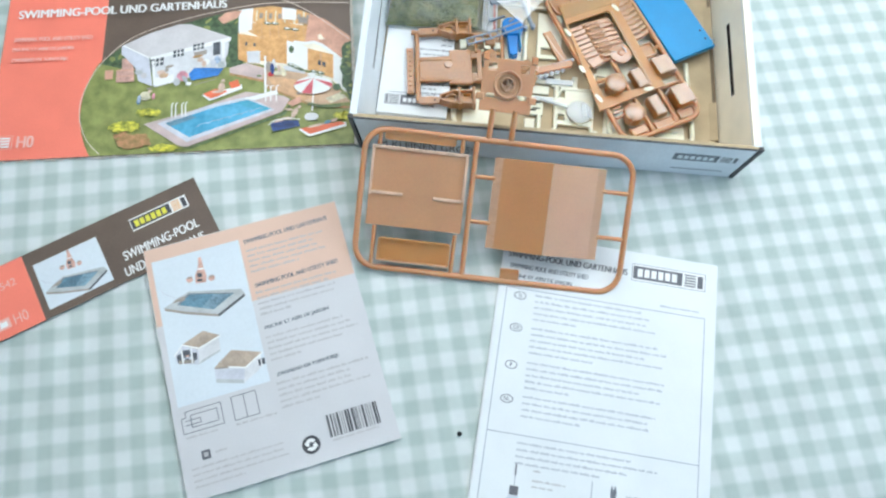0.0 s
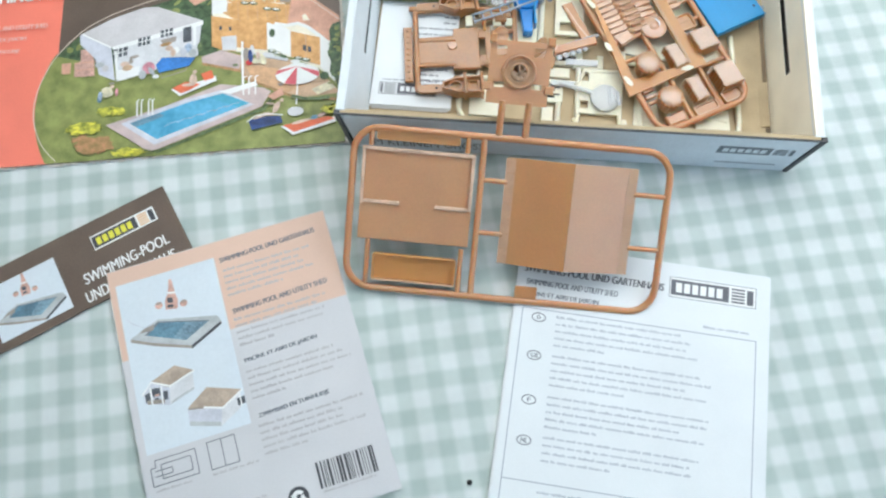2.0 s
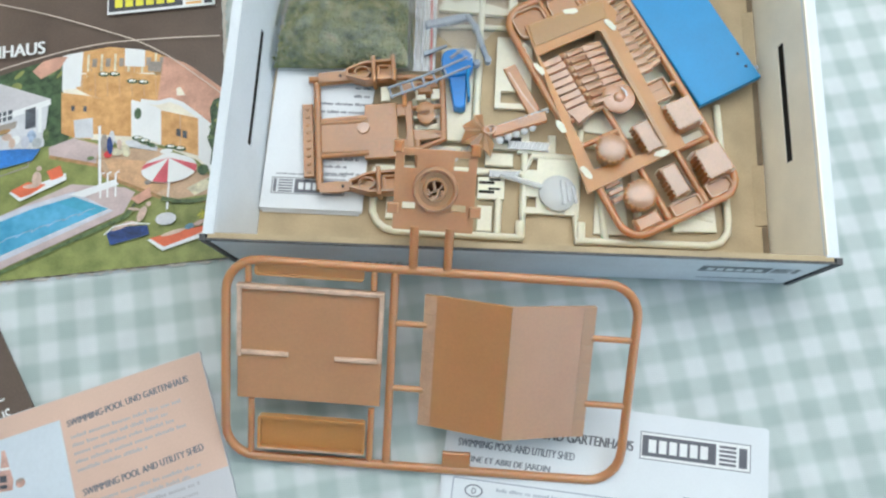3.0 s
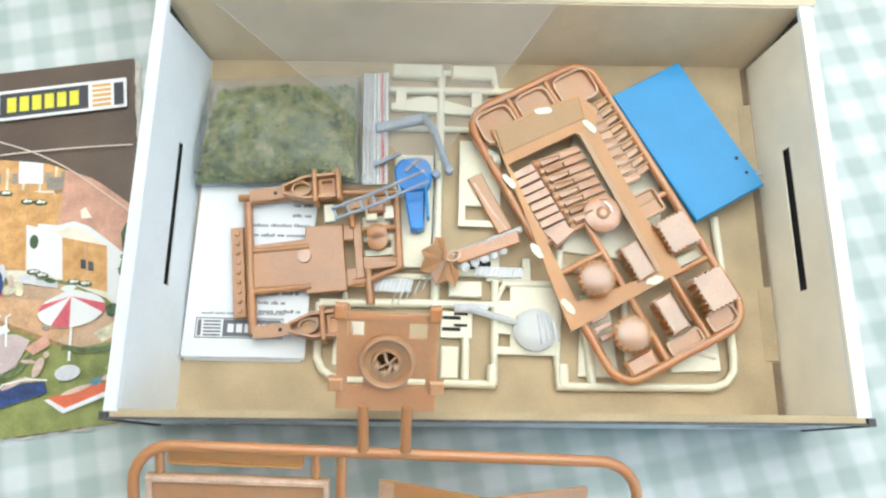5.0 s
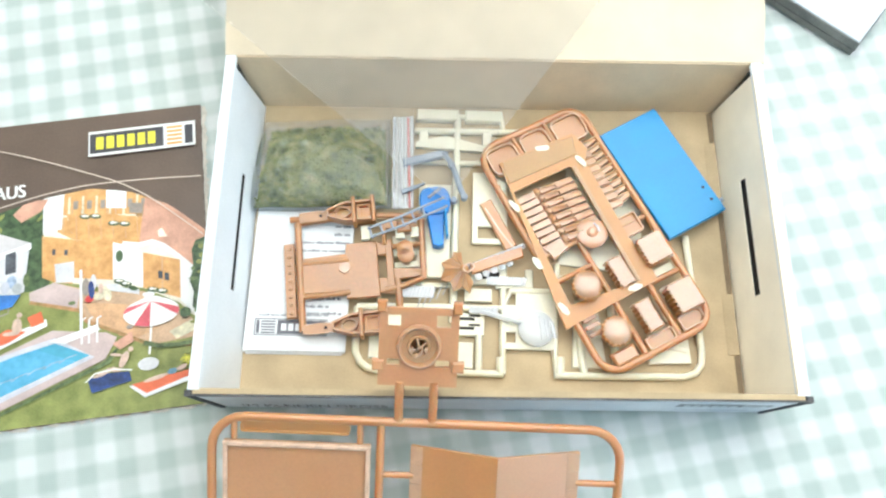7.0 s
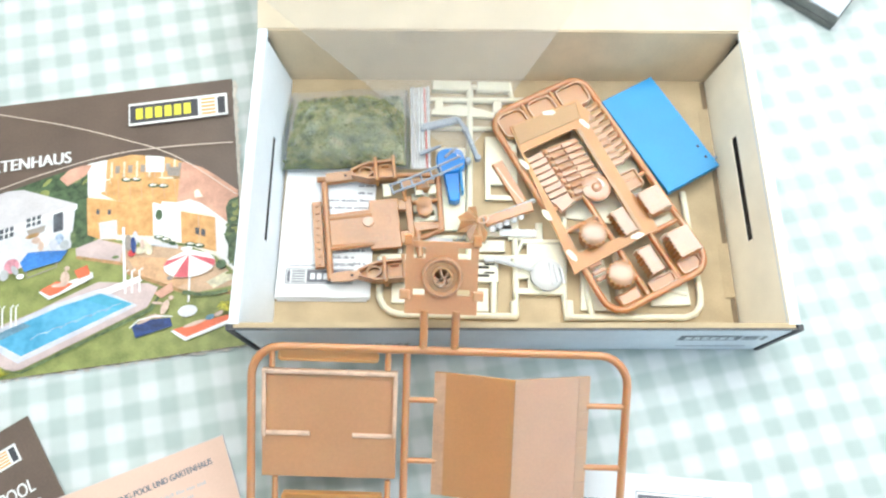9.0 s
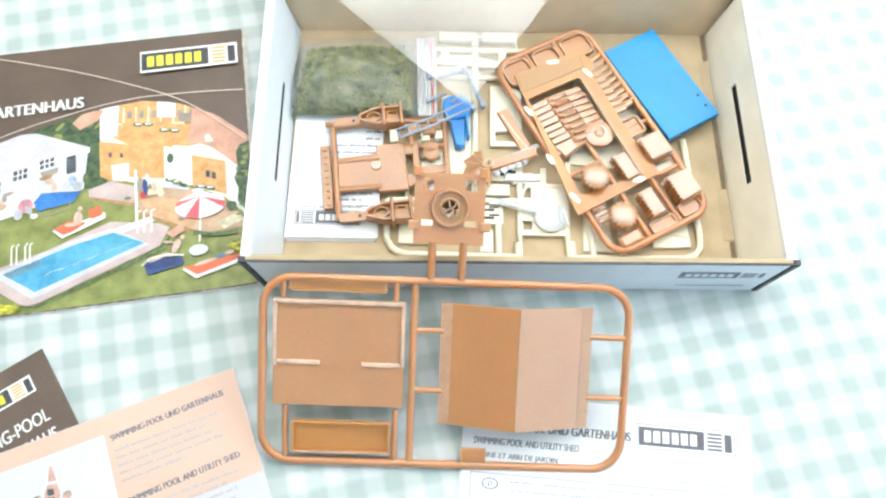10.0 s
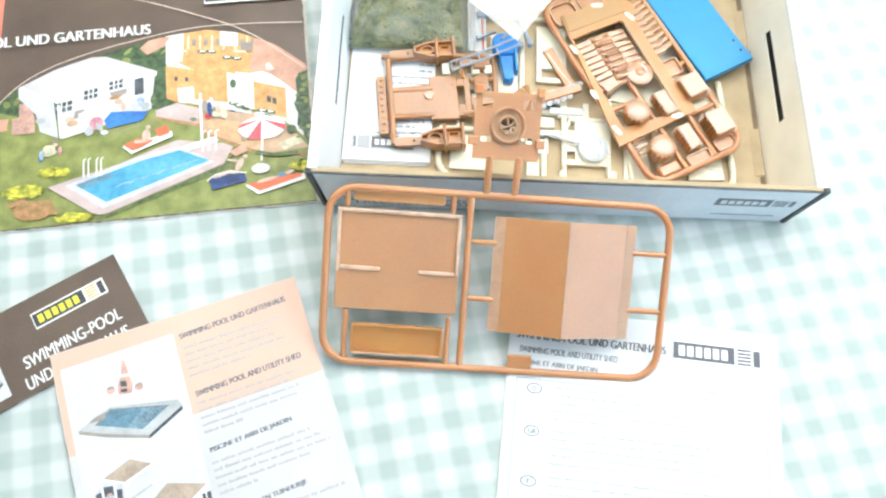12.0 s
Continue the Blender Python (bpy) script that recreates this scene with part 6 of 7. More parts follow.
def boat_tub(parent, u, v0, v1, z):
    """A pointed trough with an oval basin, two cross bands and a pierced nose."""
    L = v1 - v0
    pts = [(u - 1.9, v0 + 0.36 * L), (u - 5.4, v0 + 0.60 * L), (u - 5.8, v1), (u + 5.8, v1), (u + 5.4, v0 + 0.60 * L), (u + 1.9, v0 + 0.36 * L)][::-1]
    p = part("trough", Shape().poly_chamfer(pts, z - 2, z + 2.0, 0.5), M["seat_shaded"], parent)
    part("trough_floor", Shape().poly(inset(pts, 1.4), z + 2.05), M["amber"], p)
    part("trough_wall", Shape().ring(pts, inset(pts, 1.1), z + 2.0, z + 6.6), M["seat_shaded"], p)
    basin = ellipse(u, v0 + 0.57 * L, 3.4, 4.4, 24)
    part("basin_rim", Shape().ring(basin, ellipse(u, v0 + 0.57 * L, 2.5, 3.5, 24), z + 2.0, z + 5.2), M["seat_shaded"], p)
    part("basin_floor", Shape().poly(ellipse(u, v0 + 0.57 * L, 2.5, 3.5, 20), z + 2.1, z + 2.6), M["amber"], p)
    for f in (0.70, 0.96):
        part("cross_band", Shape().box(u - 7.6, v0 + f * L, u + 7.6, v0 + (f + 0.05) * L, z - 1, z + 8.2, 0.6), M["seat_shaded"], p)
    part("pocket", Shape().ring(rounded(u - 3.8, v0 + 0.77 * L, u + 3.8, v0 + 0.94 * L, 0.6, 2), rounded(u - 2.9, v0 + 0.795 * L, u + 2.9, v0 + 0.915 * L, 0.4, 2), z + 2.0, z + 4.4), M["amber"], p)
    nose = part("nose", Shape().poly_chamfer([(u - 1.7, v0 + 0.38 * L), (u - 2.3, v0 + 0.2 * L), (u - 1.8, v0), (u + 1.8, v0), (u + 2.3, v0 + 0.2 * L), (u + 1.7, v0 + 0.38 * L)][::-1], z - 1.4, z + 2.4, 0.7), M["seat_shaded"], p)
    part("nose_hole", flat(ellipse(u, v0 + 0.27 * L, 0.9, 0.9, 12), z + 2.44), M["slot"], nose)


def slide_sprue():
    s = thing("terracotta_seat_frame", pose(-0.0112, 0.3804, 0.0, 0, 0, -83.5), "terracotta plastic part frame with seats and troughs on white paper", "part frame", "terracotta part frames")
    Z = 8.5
    # The whole frame takes the shaded copy of the plastic.
    part("runner", Shape().tube([(0, 0, Z), (60, 0, Z)], 1.9, False, 10), M["seat_shaded"], s, smooth=True)
    part("runner", Shape().tube([(2, 66.5, Z), (37, 65, Z), (41, 52, Z), (42, 44, Z)], 1.8, False, 10), M["seat_shaded"], s, smooth=True)
    part("runner", Shape().tube([(0, 1, Z), (-1.5, 34, Z), (2, 66.5, Z)], 1.6, False, 10), M["seat_shaded"], s, smooth=True)
    part("lattice_strip", Shape().box(11, -8.2, 52, -2.6, Z - 2.5, Z - 0.5, 0.4), M["seat_shaded"], s)
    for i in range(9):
        part("lattice_knob", Shape().lathe(14 + i * 4.4, -5.4, [(1.3, Z - 0.5), (0.9, Z + 0.3)], 8), M["seat_shaded"], s)
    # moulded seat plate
    plate = part("seat_plate", Shape().poly_chamfer([(20.5, 1), (40, 1), (40.6, 23.4), (44.7, 23.8), (45, 41.5), (14.3, 41.5), (14.3, 25), (19.8, 24.4)], Z - 1.5, Z + 0.8, 0.4), M["seat_shaded"], s, "moulded plate with raised numerals")
    part("boss", Shape().lathe(27.7, 23.7, [(3.2, Z + 0.8), (3.0, Z + 1.8), (2.0, Z + 1.9)], 18), M["top_sheen"], plate, smooth=True)
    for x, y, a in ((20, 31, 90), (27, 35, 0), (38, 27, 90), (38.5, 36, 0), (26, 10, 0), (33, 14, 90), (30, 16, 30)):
        part("raised_mark", Shape().poly(stroke(ellipse(x, y, 2.4, 1.5, 9, a, 20, 250), 0.6), Z + 1.0), M["top_sheen"], plate)
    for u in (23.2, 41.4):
        part("gate", Shape().tube([(u, 0, Z), (u, 26, Z)], 1.5), M["seat_shaded"], s, smooth=True)
    part("raised_mark", Shape().box(36, 31.2, 40.5, 32, Z + 0.8, Z + 1.2).box(17, 38, 21, 38.7, Z + 0.8, Z + 1.2), M["top_sheen"], plate)
    part("gate", Shape().box(14, 45.8, 44, 49.5, Z - 1.5, Z + 0.6, 0.3), M["seat_shaded"], s)
    part("gate", Shape().box(15, 41.5, 22, 46, Z - 1.5, Z + 0.4, 0.3).box(35, 41.5, 43, 46, Z - 1.5, Z + 0.4, 0.3), M["seat_shaded"], s)
    lug = part("number_tab", Shape().poly_chamfer([(30.4, 49.2), (36.8, 49.2), (36.2, 65), (32, 65.4)], Z - 1.2, Z + 1.0, 0.4), M["seat_shaded"], s)
    part("raised_mark", Shape().poly(stroke([(31.6, 55), (35.6, 57)], 0.7), Z + 1.1).poly(stroke([(32, 60), (35.6, 60.4)], 0.7), Z + 1.1), M["top_sheen"], lug)
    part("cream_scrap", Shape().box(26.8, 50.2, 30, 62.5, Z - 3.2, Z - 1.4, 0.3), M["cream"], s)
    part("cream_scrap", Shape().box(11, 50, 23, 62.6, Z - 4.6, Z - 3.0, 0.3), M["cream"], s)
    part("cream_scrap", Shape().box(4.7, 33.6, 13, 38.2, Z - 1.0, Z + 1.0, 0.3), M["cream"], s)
    part("clutter_block", Shape().box(4.5, 53, 11, 61, Z - 2.5, Z + 2.2, 1.0), M["seat_shaded"], s)
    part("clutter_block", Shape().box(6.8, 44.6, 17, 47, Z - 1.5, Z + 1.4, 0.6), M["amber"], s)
    part("side_bar", Shape().tube([(-2.6, -4, Z), (-1.8, 9.5, Z), (-4.6, 17, Z + 1)], 1.8, False, 8), M["seat_shaded"], s, smooth=True)
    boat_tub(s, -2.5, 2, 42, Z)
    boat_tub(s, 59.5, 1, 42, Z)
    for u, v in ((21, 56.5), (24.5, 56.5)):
        part("stool", Shape().lathe(u, v, [(3.6, Z - 3), (4.0, Z + 1.5), (4.6, Z + 4), (3.6, Z + 4.6)], 14), M["seat_shaded"], s, smooth=True)
    part("gate", Shape().tube([(18, 50, Z), (18, 66, Z)], 1.4), M["seat_shaded"], s, smooth=True)
    part("gate", Shape().tube([(33, 50, Z - 1), (33, 66, Z)], 1.6), M["seat_shaded"], s, smooth=True)
    part("gate", Shape().box(4, 44, 8, 64, Z - 1, Z + 1.4, 0.3), M["seat_shaded"], s)
    part("peg", Shape().tube([(36, 51, Z), (52, 51, Z)], 1.9), M["seat_shaded"], s, smooth=True)
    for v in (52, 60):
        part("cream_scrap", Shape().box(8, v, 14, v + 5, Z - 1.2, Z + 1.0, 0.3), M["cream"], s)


def hut_sprue():
    """The cream part frame with the hut's walls, lying on the tray's floor."""
    s = thing("cream_wall_frame", pose(0.025, 0.303, 0.0, 0, 0, -1.1), "cream plastic part frame with hut walls and windows in the box", "part frame")
    Z = 3.6
    R = lambda *p, r=1.9: part("runner", Shape().tube([(x, y, Z) for x, y in p], r, False, 10), M["cream"], s, smooth=True)
    R((74, 13), (74, -0.5), (9, -0.5), (4, 0.8), (0, 3.8), (-2.6, 9), (-3, 18), (-3, 33))
    R((101, 13), (101, -0.5), (168, 0.8), (174, 3), (177.5, 8), (178, 15), (174, 78))
    R((-3, 33), (40, 34), (74, 34), (78, 44), (100, 44))
    R((47.5, 26), (47.5, 146), r=2.0)
    R((74, 13), (74, 45), r=1.8)
    R((23, 137.5), (118, 139))
    R((23, 118), (64, 118), r=1.5)
    R((101, 13), (103, 60), r=1.6)
    R((104, 52), (128, 50), r=1.5)
    R((8, 33), (8, 46), (47, 46), r=1.4)
    for x in (26, 62):
        part("lug", Shape().box(x, 129, x + 5, 137, Z - 1.5, Z + 1.5, 0.3), M["cream"], s)
    # pillars along the back
    part("pillar", Shape().box(24, 144, 48, 151, Z - 1.8, Z + 2.4, 0.8), M["cream"], s)
    part("pillar", Shape().box(52, 144, 73, 151, Z - 1.8, Z + 2.4, 0.8), M["cream"], s)
    part("pillar_gate", Shape().tube([(48, 147.5, Z), (53, 147.5, Z)], 1.5), M["cream"], s)
    part("pillar_gate", Shape().tube([(72, 150, Z), (74, 138, Z)], 1.5), M["cream"], s)
    part("gable", Shape().poly([(24, 127), (66, 125), (66, 128), (41, 134.5), (24, 130)], Z - 1.2, Z + 1.4), M["cream"], s)
    # wall panels, some with window openings
    w = Shape()
    for a, c, d, e in ((80.7, 12.5, 102, 42.5), (75, 21.5, 80.7, 36), (75, 12.5, 80.7, 15.8)):
        w.box(a, c, d, e, Z - 1.0, Z + 1.4)
    part("window_wall", w, M["cream"], s)
    part("sleeve", Shape().tube([(73.1, -0.5, Z), (73.1, 8, Z)], 2.5, False, 10), M["cream"], s, smooth=True)
    part("sleeve", Shape().tube([(103.5, -0.3, Z), (103.5, 9, Z)], 2.5, False, 10), M["cream"], s, smooth=True)
    part("stile", Shape().box(53.4, 37.4, 68, 44.5, Z - 1.2, Z + 1.2, 0.4).box(70, 45, 90, 48, Z - 1.0, Z + 1.0, 0.4).box(86, 47, 90, 56, Z - 1.0, Z + 1.0, 0.4), M["cream"], s)
    w = Shape().ring([(57, 70), (76, 70), (76, 112), (57, 112)], [(60, 73), (73, 73), (73, 80), (60, 80)], Z - 1.0, Z + 1.2)
    part("window_wall", w, M["cream"], s)
    part("plain_wall", Shape().poly_chamfer([(27, 50), (45, 50), (45, 104), (27, 104)], Z - 1.0, Z + 1.4, 0.3), M["cream"], s)
    for y in (92, 97):
        part("small_opening", quad(29, y, 33, y + 3, Z + 1.5), M["slot"], s)
    part("plain_wall", Shape().poly_chamfer([(50.8, 1.6), (58.4, 1.6), (58.4, 15.3), (50.8, 15.3)], Z - 1.2, Z + 1.2, 0.4), M["cream"], s)
    part("plain_wall", Shape().poly_chamfer([(50.3, 19), (64.1, 19), (64.1, 30.8), (50.3, 30.8)], Z - 1.2, Z + 1.0, 0.3), M["cream"], s)
    for y in (22, 27):
        part("small_opening", quad(51, y, 59, y + 1.6, Z + 1.1), M["slot"], s)
        part("small_opening", quad(56, y + 2, 62, y + 3.2, Z + 1.1), M["slot"], s)
    part("post", Shape().tube([(61.4, 1, Z), (61.4, 14, Z), (61.4, 19.5, Z)], 1.9), M["cream"], s, smooth=True)
    part("post", Shape().tube([(116, 1, Z), (113, 30, Z)], 2.0), M["cream"], s, smooth=True)
    part("post", Shape().tube([(133, 1, Z), (131, 40, Z)], 2.0), M["cream"], s, smooth=True)
    part("post", Shape().tube([(170, 14, Z), (152, 18, Z)], 1.6), M["cream"], s, smooth=True)
    part("plain_wall", Shape().poly_chamfer([(110, 4), (128, 4), (124, 40), (112, 40)], Z - 1.4, Z - 0.2, 0.3), M["cream"], s)
    part("plain_wall", Shape().poly_chamfer([(150, 7), (172, 8), (171, 22), (150, 22)], Z - 1.4, Z + 0.8, 0.3), M["cream"], s)
    part("plain_wall", Shape().poly_chamfer([(4, 6), (26, 6), (26, 29), (4, 29)], Z - 1.6, Z + 0.4, 0.3), M["cream"], s)
    part("plain_wall", Shape().poly_chamfer([(104, 60), (150, 55), (150, 110), (110, 120)], Z - 1.6, Z - 0.4, 0.3), M["cream"], s)
    part("plain_wall", Shape().poly_chamfer([(57, 47), (76, 47), (76, 58), (57, 58)], Z - 1.4, Z + 0.8, 0.3), M["cream"], s)
    part("small_opening", quad(60, 50, 72, 54, Z + 0.9), M["slot"], s)


# clear ribbed panes between the cream walls: x0, y0, x1, y1 in the cream frame, ribs
RIBBED = [(20, 38.3, 37.3, 44.5, 9), (65, 46.4, 86, 51, 10), (56, 30.6, 71, 34.2, 7)]


def clear_sprue():
    s = thing("clear_part_frame", pose(0.0478, 0.3400, 0.0, 0, 0, 24.8), "clear styrene window parts lying on the cream frame", "part frame")
    Z = 8.5
    part("clear_bar", Shape().tube([(36, 1.6, Z), (54, 1, Z), (70, 0, Z + 1)], 1.4, False, 8), M["crystal"], s, smooth=True)
    part("clear_bar", Shape().tube([(33, -22.5, Z - 1), (43, -31, Z - 1), (50, -37, Z - 1)], 1.5, False, 8), M["crystal"], s, smooth=True)
    part("clear_disc", Shape().lathe(56, -43, [(8.6, Z - 3.5), (9.6, Z - 2.0), (9.4, Z - 0.6), (7.2, Z + 0.5), (3.6, Z + 1.0), (0.8, Z + 1.1)], 28), M["crystal"], s, smooth=True)
    # Diagonal highlights on the clear plastic, modelled as thin hazy tubes.
    for k in range(5):
        part("streak_highlight", Shape().tube([(2 + 4.2 * k, -9 + 0.6 * k, Z - 1), (8 + 4.2 * k, -3 + 0.4 * k, Z - 0.6)], 0.3, False, 5), M["crystal"], s)
    for a, b in (((56, -50), (60, -38)), ((59, -50), (62, -40)), ((62, -52), (64, -43))):
        part("clear_post", Shape().tube([(a[0], a[1], Z + 0.6), (b[0], b[1], Z + 1.2)], 0.9, False, 6), M["crystal"], s, smooth=True)
    for i in range(5):
        x = 40 + i * 4.6
        part("clear_bead", Shape().lathe(x, -5.5, [(1.9, Z - 0.5), (2.1, Z + 0.6), (1.0, Z + 1.4)], 10), M["crystal"], s, smooth=True)
    for x0, y0, x1, y1, n in RIBBED:
        rib = part("ribbed_pane", Shape().box(x0, y0, x1, y1, 5.6, 6.3, 0.2), M["crystal"], s)
        rib.matrix_local = s.matrix_world.inverted() @ pose(0.025, 0.303, 0.0, 0, 0, -1.1)
        for k in range(n):
            x = x0 + (x1 - x0) * (k + 0.5) / n
            g = part("rib", Shape().tube([(x, y0, 6.5), (x + 1.6, y1, 6.5)], 0.35, False, 5), M["crystal"], rib)
    c = thing("terracotta_flower_cone", pose(0.0785, 0.3545, 0.007, 0, 0, 10), "terracotta plastic cone moulding with flared petals and stem", "plastic part")
    part("core", Shape().lathe(0, 0, [(2.2, 0), (3.0, 2), (2.6, 6.5), (1.6, 7.6), (0.8, 7.8)], 16), M["orange"], c, smooth=True)
    rays = [(88, 9.5, 6.0), (108, 12.0, 2.6), (126, 9.0, 6.4), (150, 12.4, 3.0), (170, 10.0, 6.6), (192, 13.4, 2.4), (214, 10.0, 6.4), (236, 12.6, 2.8), (256, 9.6, 6.2), (276, 12.6, 2.6), (298, 8.4, 5.6)]
    for (a, r, z), (a2, r2, z2) in zip(rays, rays[1:]):
        p, q = [(r * math.cos(radians(a)), r * math.sin(radians(a))), (r2 * math.cos(radians(a2)), r2 * math.sin(radians(a2)))]
        x, y = math.cos(radians((a + a2) / 2)), math.sin(radians((a + a2) / 2))
        pleat = hexa(Shape(), [(x * 0.6, y * 0.6, 5.8), (p[0], p[1], z - 1.4), (q[0], q[1], z2 - 1.4), (x * 0.7, y * 0.7, 5.8)], [(x * 0.6 - 0.1 * y, y * 0.6 + 0.1 * x, 7.4), (p[0], p[1], z), (q[0], q[1], z2), (x * 0.7, y * 0.7, 7.4)])
        part("petal", pleat, M["orange_lit"], c)
    part("petal_rim", Shape().ring(ellipse(2.6, 0.2, 3.4, 2.4, 18, 20), ellipse(2.6, 0.2, 2.6, 1.7, 18, 20), 6.6, 7.8), M["rim"], c)
    stem = part("stem", Shape().poly_chamfer([(4, -2.6), (33, 2.4), (33, 8), (4, 2.8)], 1.5, 4.2, 0.4), M["orange"], c)
    lettering("9055", 17, 1.8, 4.3, 3.6, 12, M["top_sheen"], stem, turn=10, heavy=0.2)


def grey_parts():
    s = thing("slate_grey_lamp_part", pose(0.060, 0.416, 0.0), "slate grey plastic street lamp moulding beside the zip bag", "plastic part")
    part("arm", Shape().poly_chamfer([(-16, 4.4), (-15, -0.4), (7, 5.6), (10, 9), (5.6, 10)], 6, 8.8, 0.8), M["grey"], s)
    part("pole", Shape().tube([(7, 8.4, 8), (12, 1, 9), (17, -14, 9), (19, -19, 9)], 1.6, False, 8), M["grey"], s, smooth=True)
    for x, y in ((12, 0), (19, -19), (13, -21)):
        part("boss", Shape().lathe(x, y, [(1.8, 7), (2.1, 9), (1.8, 11), (0.8, 11.4)], 12), M["grey"], s, smooth=True)
    part("strap", Shape().poly_chamfer([(-15, -18), (-3, -12), (-3, -10.5), (-16, -15.5)], 9, 10.5, 0.3), M["grey"], s)
    g = thing("slate_grey_ladder_part", pose(0.043, 0.379, 0.0, 0, 0, 20), "slate grey plastic pool ladder with thin rails", "plastic part")
    for y in (-2.6, 2.6):
        part("rail", Shape().tube([(-16, y, 15), (2, y, 16.5), (28, y + 1, 21)], 0.7, False, 7), M["grey"], g, smooth=True)
    for x in (-15, -9, -3, 3, 9, 15):
        part("rung", Shape().tube([(x, -3.4, 15.8 + x * 0.12), (x, 3.4, 15.8 + x * 0.12)], 0.6, False, 6), M["grey"], g, smooth=True)
    part("tip", Shape().tube([(20, 7, 19), (28, 10, 20)], 0.9, False, 6), M["grey"], g, smooth=True)


def blue_parts():
    p = thing("blue_pool_plate", pose(0.1547, 0.4337, 0.0, 0, 0, -60.7), "bright blue plastic pool basin plate leaning in the box corner", "plastic part")
    part("plate", Shape().poly_chamfer([(0, 0), (70, 0), (70, 37), (0, 37)], 9.0, 13.5, 0.5), M["blue"], p)
    for x, y in ((53.5, 33), (61.5, 33)):
        part("pin_hole", flat(ellipse(x, y, 0.9, 0.9, 12), 13.56), M["slot"], p)
    part("pin", Shape().tube([(64, 37, 11), (64, 39.5, 11)], 1.3), M["grey"], p, smooth=True)
    part("underside_rib", Shape().box(4, 3, 66, 5, 1.5, 9.0).box(4, 32, 66, 34, 1.5, 9.0), M["blue_deep"], p)
    s = thing("blue_slide", pose(0.0626, 0.3985, 0.0, 0, 0, -85.2), "blue plastic water slide moulding with rounded head", "plastic part")
    head = rounded(-3, -8.5, 13, 8, 6, 4)
    part("head", Shape().poly_chamfer(head, 8, 13.5, 0.7), M["blue_deep"], s)
    part("chute", Shape().poly_chamfer([(8, -5.5), (30, -3.2), (31, 0), (30, 2.8), (8, 5)], 6, 12, 0.6), M["blue_deep"], s)
    part("chute_side", Shape().box(9, 4.2, 26, 5.6, 8, 14.5, 0.3), M["blue"], s)
    part("foot", Shape().box(4, -4, 20, 3, 4.8, 8), M["blue_deep"], s)


def booklet():
    s = thing("folded_instruction_leaf", pose(-0.0367, 0.3119, 0.0015, 0, 0, -0.5), "folded white printed paper lying under the plastic parts", "paper")
    for i, (dx, dy, a) in enumerate(((1.0, -1.4, 0), (-0.4, -0.6, 0), (0, 0, 0))):
        part("page", Shape().poly([(dx + 1, dy), (54 + dx - 3 * (i == 0), dy), (55.5 + dx, 108 + dy), (2.5 + dx, 108 + dy)], 0.1 + 1.1 * i, 0.9 + 1.1 * i), M["paper"], s)
    z = 3.2
    part("logo_border", quad(6, 8, 44, 17, z), M["logo_grey"], s)
    part("logo_panel", quad(6.5, 8.5, 43.5, 16.5, z + 0.03), M["paper"], s)
    part("logo_field", quad(18, 8.8, 43, 16.2, z + 0.06), M["logo_grey"], s)
    b = Shape()
    for i in range(6):
        b.poly([(20 + i * 3.7, 10.6), (22.7 + i * 3.7, 10.6), (22.7 + i * 3.7, 14.4), (20 + i * 3.7, 14.4)], z + 0.09)
    part("logo_bar", b, M["paper"], s)
    b = Shape()
    for i in range(5):
        b.poly([(9.5, 9 + i * 1.5), (17, 9 + i * 1.5), (17, 9.8 + i * 1.5), (9.5, 9.8 + i * 1.5)], z + 0.06)
    part("logo_stripes", b, M["logo_grey"], s)
    part("logo_block", quad(7, 9, 8.6, 16, z + 0.06), M["logo_grey"], s)
    for i, (x, y, w) in enumerate(((45, 70, 8), (44.6, 65.2, 8), (27, 60.4, 26), (23.6, 55.8, 29), (23, 29, 27), (23.5, 24.8, 20), (24, 21, 26))):
        part("small_print", text_block(x, y, w, 1, 3.4, 1.6, z, 90 + i, 0), M["grey_ink"], s)
    part("small_print", text_block(8, 19.6, 36, 1, 3.4, 1.1, z, 96, 0), M["grey_ink"], s)


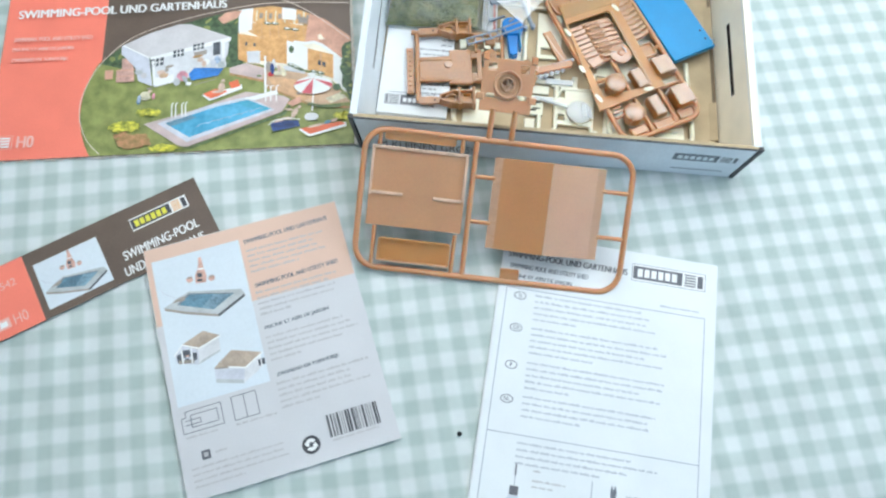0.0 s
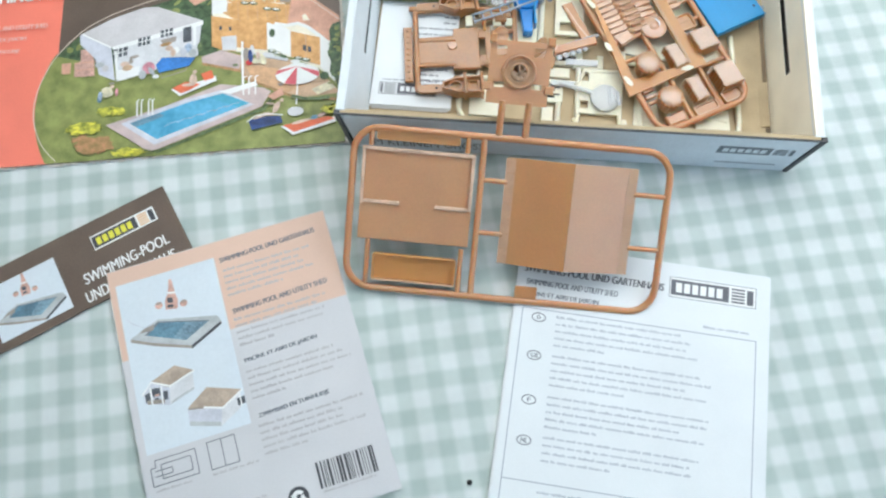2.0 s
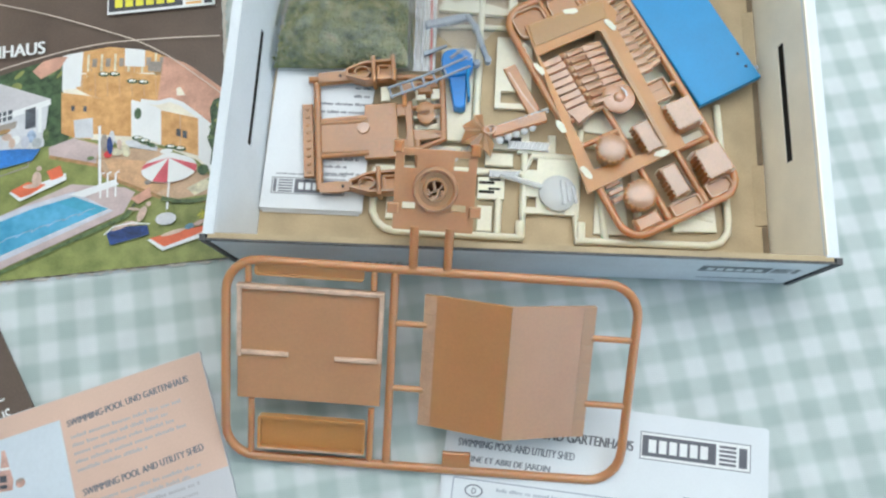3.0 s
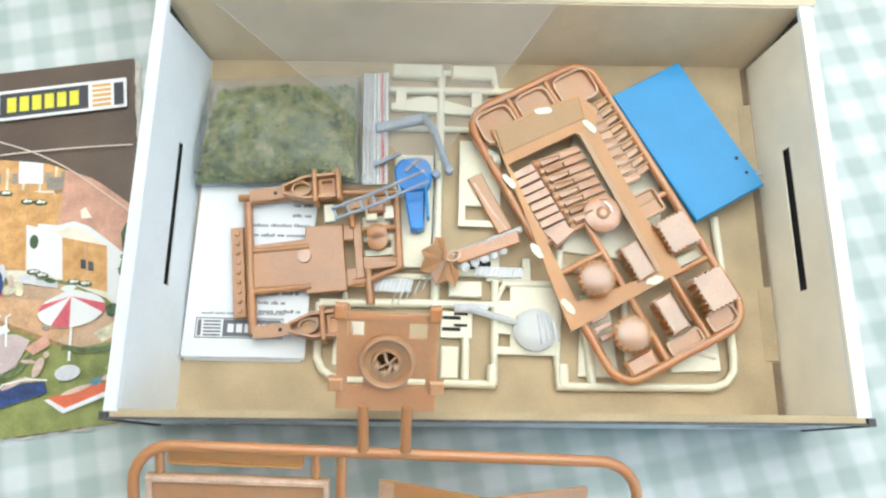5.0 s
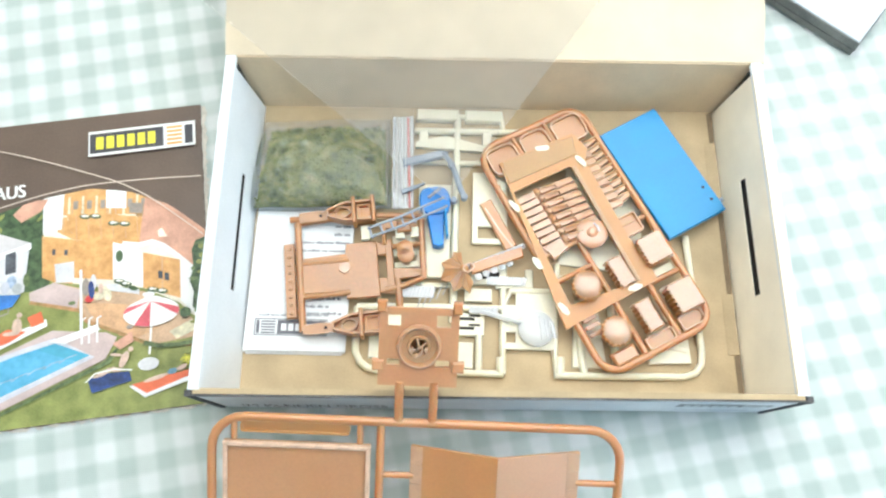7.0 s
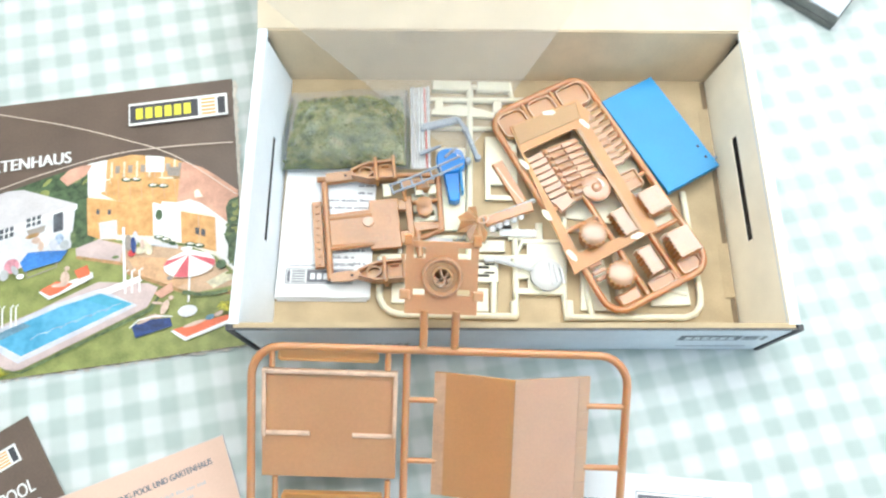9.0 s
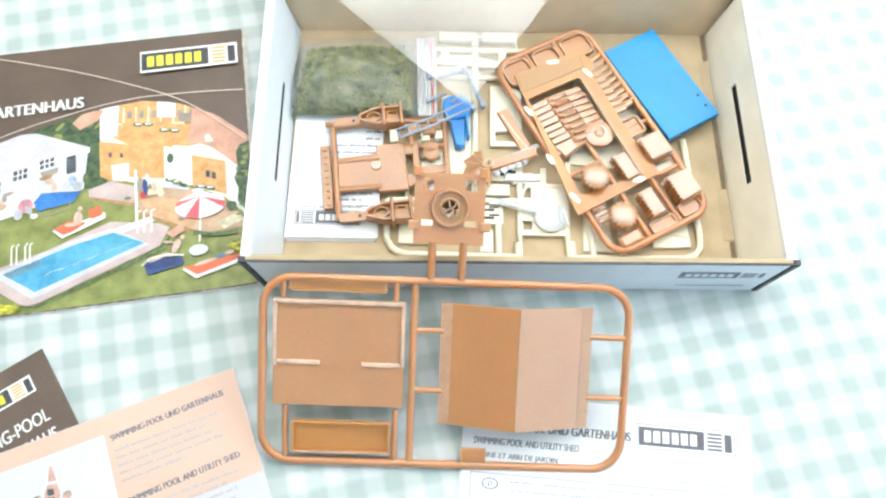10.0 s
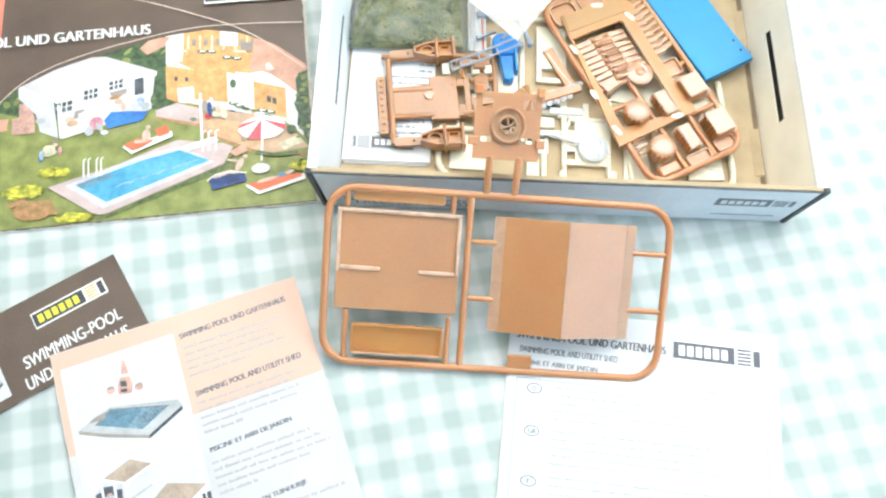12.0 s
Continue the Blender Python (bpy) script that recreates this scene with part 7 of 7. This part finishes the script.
def scatter_bag():
    """A zip bag of green flock: clear pouch, heap of chips, band and red line."""
    s = thing("green_scatter_bag", pose(-0.0347, 0.3874, 0.0, 0, 0, 2.2), "clear zip bag full of green scatter foliage in the box", "bag")
    top = lambda u, v: 6.0 + 9.5 * (1 - abs(2 * u - 1) ** 2.6) ** 0.5 * (1 - abs(2 * v - 1) ** 2.6) ** 0.5

    def cushion(x0, y0, x1, y1, lift, wob, nx=34, ny=26, z_low=4.6):
        b = Shape()
        up, dn = [], []
        for j in range(ny + 1):
            ru, rd = [], []
            for i in range(nx + 1):
                u, v = i / nx, j / ny
                x, y = x0 + (x1 - x0) * u + 8 * (1 - u) * (v - 0.6), y0 + (y1 - y0) * v
                edge = min(u, 1 - u, v, 1 - v)
                x += wob * noise.noise(Vector((u * 4, v * 4, 7))) * (1 if edge > 0 else 1.4)
                y += wob * noise.noise(Vector((u * 4, v * 4, 17)))
                z = top(u, v) + lift + 1.6 * wob * noise.noise(Vector((u * 7, v * 6, 3))) * min(1, edge * 8)
                ru.append(b.bm.verts.new((x / 1000, y / 1000, z / 1000)))
                rd.append(b.bm.verts.new((x / 1000, y / 1000, z_low / 1000)) if edge > 0 else ru[-1])
            up.append(ru)
            dn.append(rd)
        for g, flip in ((up, False), (dn, True)):
            for j in range(ny):
                for i in range(nx):
                    f = [g[j][i], g[j][i + 1], g[j + 1][i + 1], g[j + 1][i]]
                    b.bm.faces.new(f[::-1] if flip else f)
        return b

    heap = part("flock_heap", cushion(3, 3, 71, 50, -0.8, 1.0), M["flock"], s, "green and brown scatter flock", smooth=True, kind="stuff")
    rng, chips = random.Random(12), Shape()
    for i in range(3600):
        u, v = rng.uniform(0.02, 0.98), rng.uniform(0.02, 0.98)
        x, y, z = 3 + 68 * u + 8 * (1 - u) * (v - 0.6), 3 + 47 * v, top(u, v) - 0.5
        x += 1.0 * noise.noise(Vector((u * 4, v * 4, 7)))
        y += 1.0 * noise.noise(Vector((u * 4, v * 4, 17)))
        z += 1.6 * noise.noise(Vector((u * 7, v * 6, 3))) + rng.uniform(-0.2, 0.5)
        r = rng.uniform(0.9, 2.3)
        vs = [chips.bm.verts.new(((x + r * rng.uniform(-1, 1)) / 1000, (y + r * rng.uniform(-1, 1)) / 1000, (z + r * rng.uniform(-0.5, 0.8)) / 1000)) for _ in range(4)]
        for a in ((0, 1, 2), (0, 2, 3), (0, 3, 1), (1, 3, 2)):
            chips.bm.faces.new([vs[k] for k in a])
    part("flock_chips", chips, M["flock_chip"], s, kind="stuff")
    part("pouch", cushion(-1, 0, 74, 55, 1.7, 1.2), M["pouch"], s, "clear crinkled plastic pouch", smooth=True)
    part("zip_band", Shape().poly_chamfer([(74, 0), (86, 0), (87, 57), (75, 56)], 7.0, 7.6, 0.1), M["pouch_band"], s)
    for x in (79.6, 81.4, 85.4):
        part("zip_ridge", Shape().tube([(x, 0.5, 7.7), (x + 0.9, 56, 7.7)], 0.22, False, 5), M["white_board"], s, smooth=True)
    part("zip_ridge", Shape().tube([(75, 0.5, 8.2), (76, 56, 8.2)], 0.8, False, 6).tube([(78, 0.5, 8), (79, 56, 8)], 0.5, False, 6), M["pouch_band"], s, smooth=True)
    part("red_line", Shape().box(83.4, 0.5, 84.2, 56, 7.6, 7.8), M["red_line"], s)


def film_sheet():
    """The corner of a clear film bag that hangs from the flap into the tray."""
    b = Shape()
    vx, vy, slope = 69.0, 390.0, 0.37
    du, dv = Vector((-0.811, 0.585)), Vector((0.634, 0.773))
    n, grid = 26, []
    for j in range(n + 1):
        row = []
        for i in range(n + 1):
            a, c = 165 * i / n, 128 * j / n
            x, y = vx + du.x * a + dv.x * c, vy + du.y * a + dv.y * c
            z = 21 + (y - vy) * slope + 0.00115 * max(0.0, y - vy) ** 2 + 0.35 * noise.noise(Vector((x / 45, y / 45, 5)))
            row.append(b.bm.verts.new((x / 1000, y / 1000, z / 1000)))
        grid.append(row)
    for j in range(n):
        for i in range(n):
            b.bm.faces.new((grid[j][i], grid[j][i + 1], grid[j + 1][i + 1], grid[j + 1][i]))
    t = thing("clear_film_bag", pose(0, 0, 0), "clear glossy plastic film bag hanging over the flap", "film bag")
    line = lambda pts: Shape().tube([tuple(v.co * 1000 + Vector((0, 0, 0.15))) for v in pts], 0.1, False, 5)
    lower, side = line(grid[0]), line([r[0] for r in grid])
    part("film", b, M["film"], t, smooth=True)
    part("sealed_edge", lower, M["film"], t)
    part("sealed_edge", side, M["film"], t)


booklet()
hut_sprue()
slide_sprue()
garden_sprue()
pool_frame()
clear_sprue()
blue_parts()
grey_parts()
scatter_bag()
film_sheet()
roof_sprue()
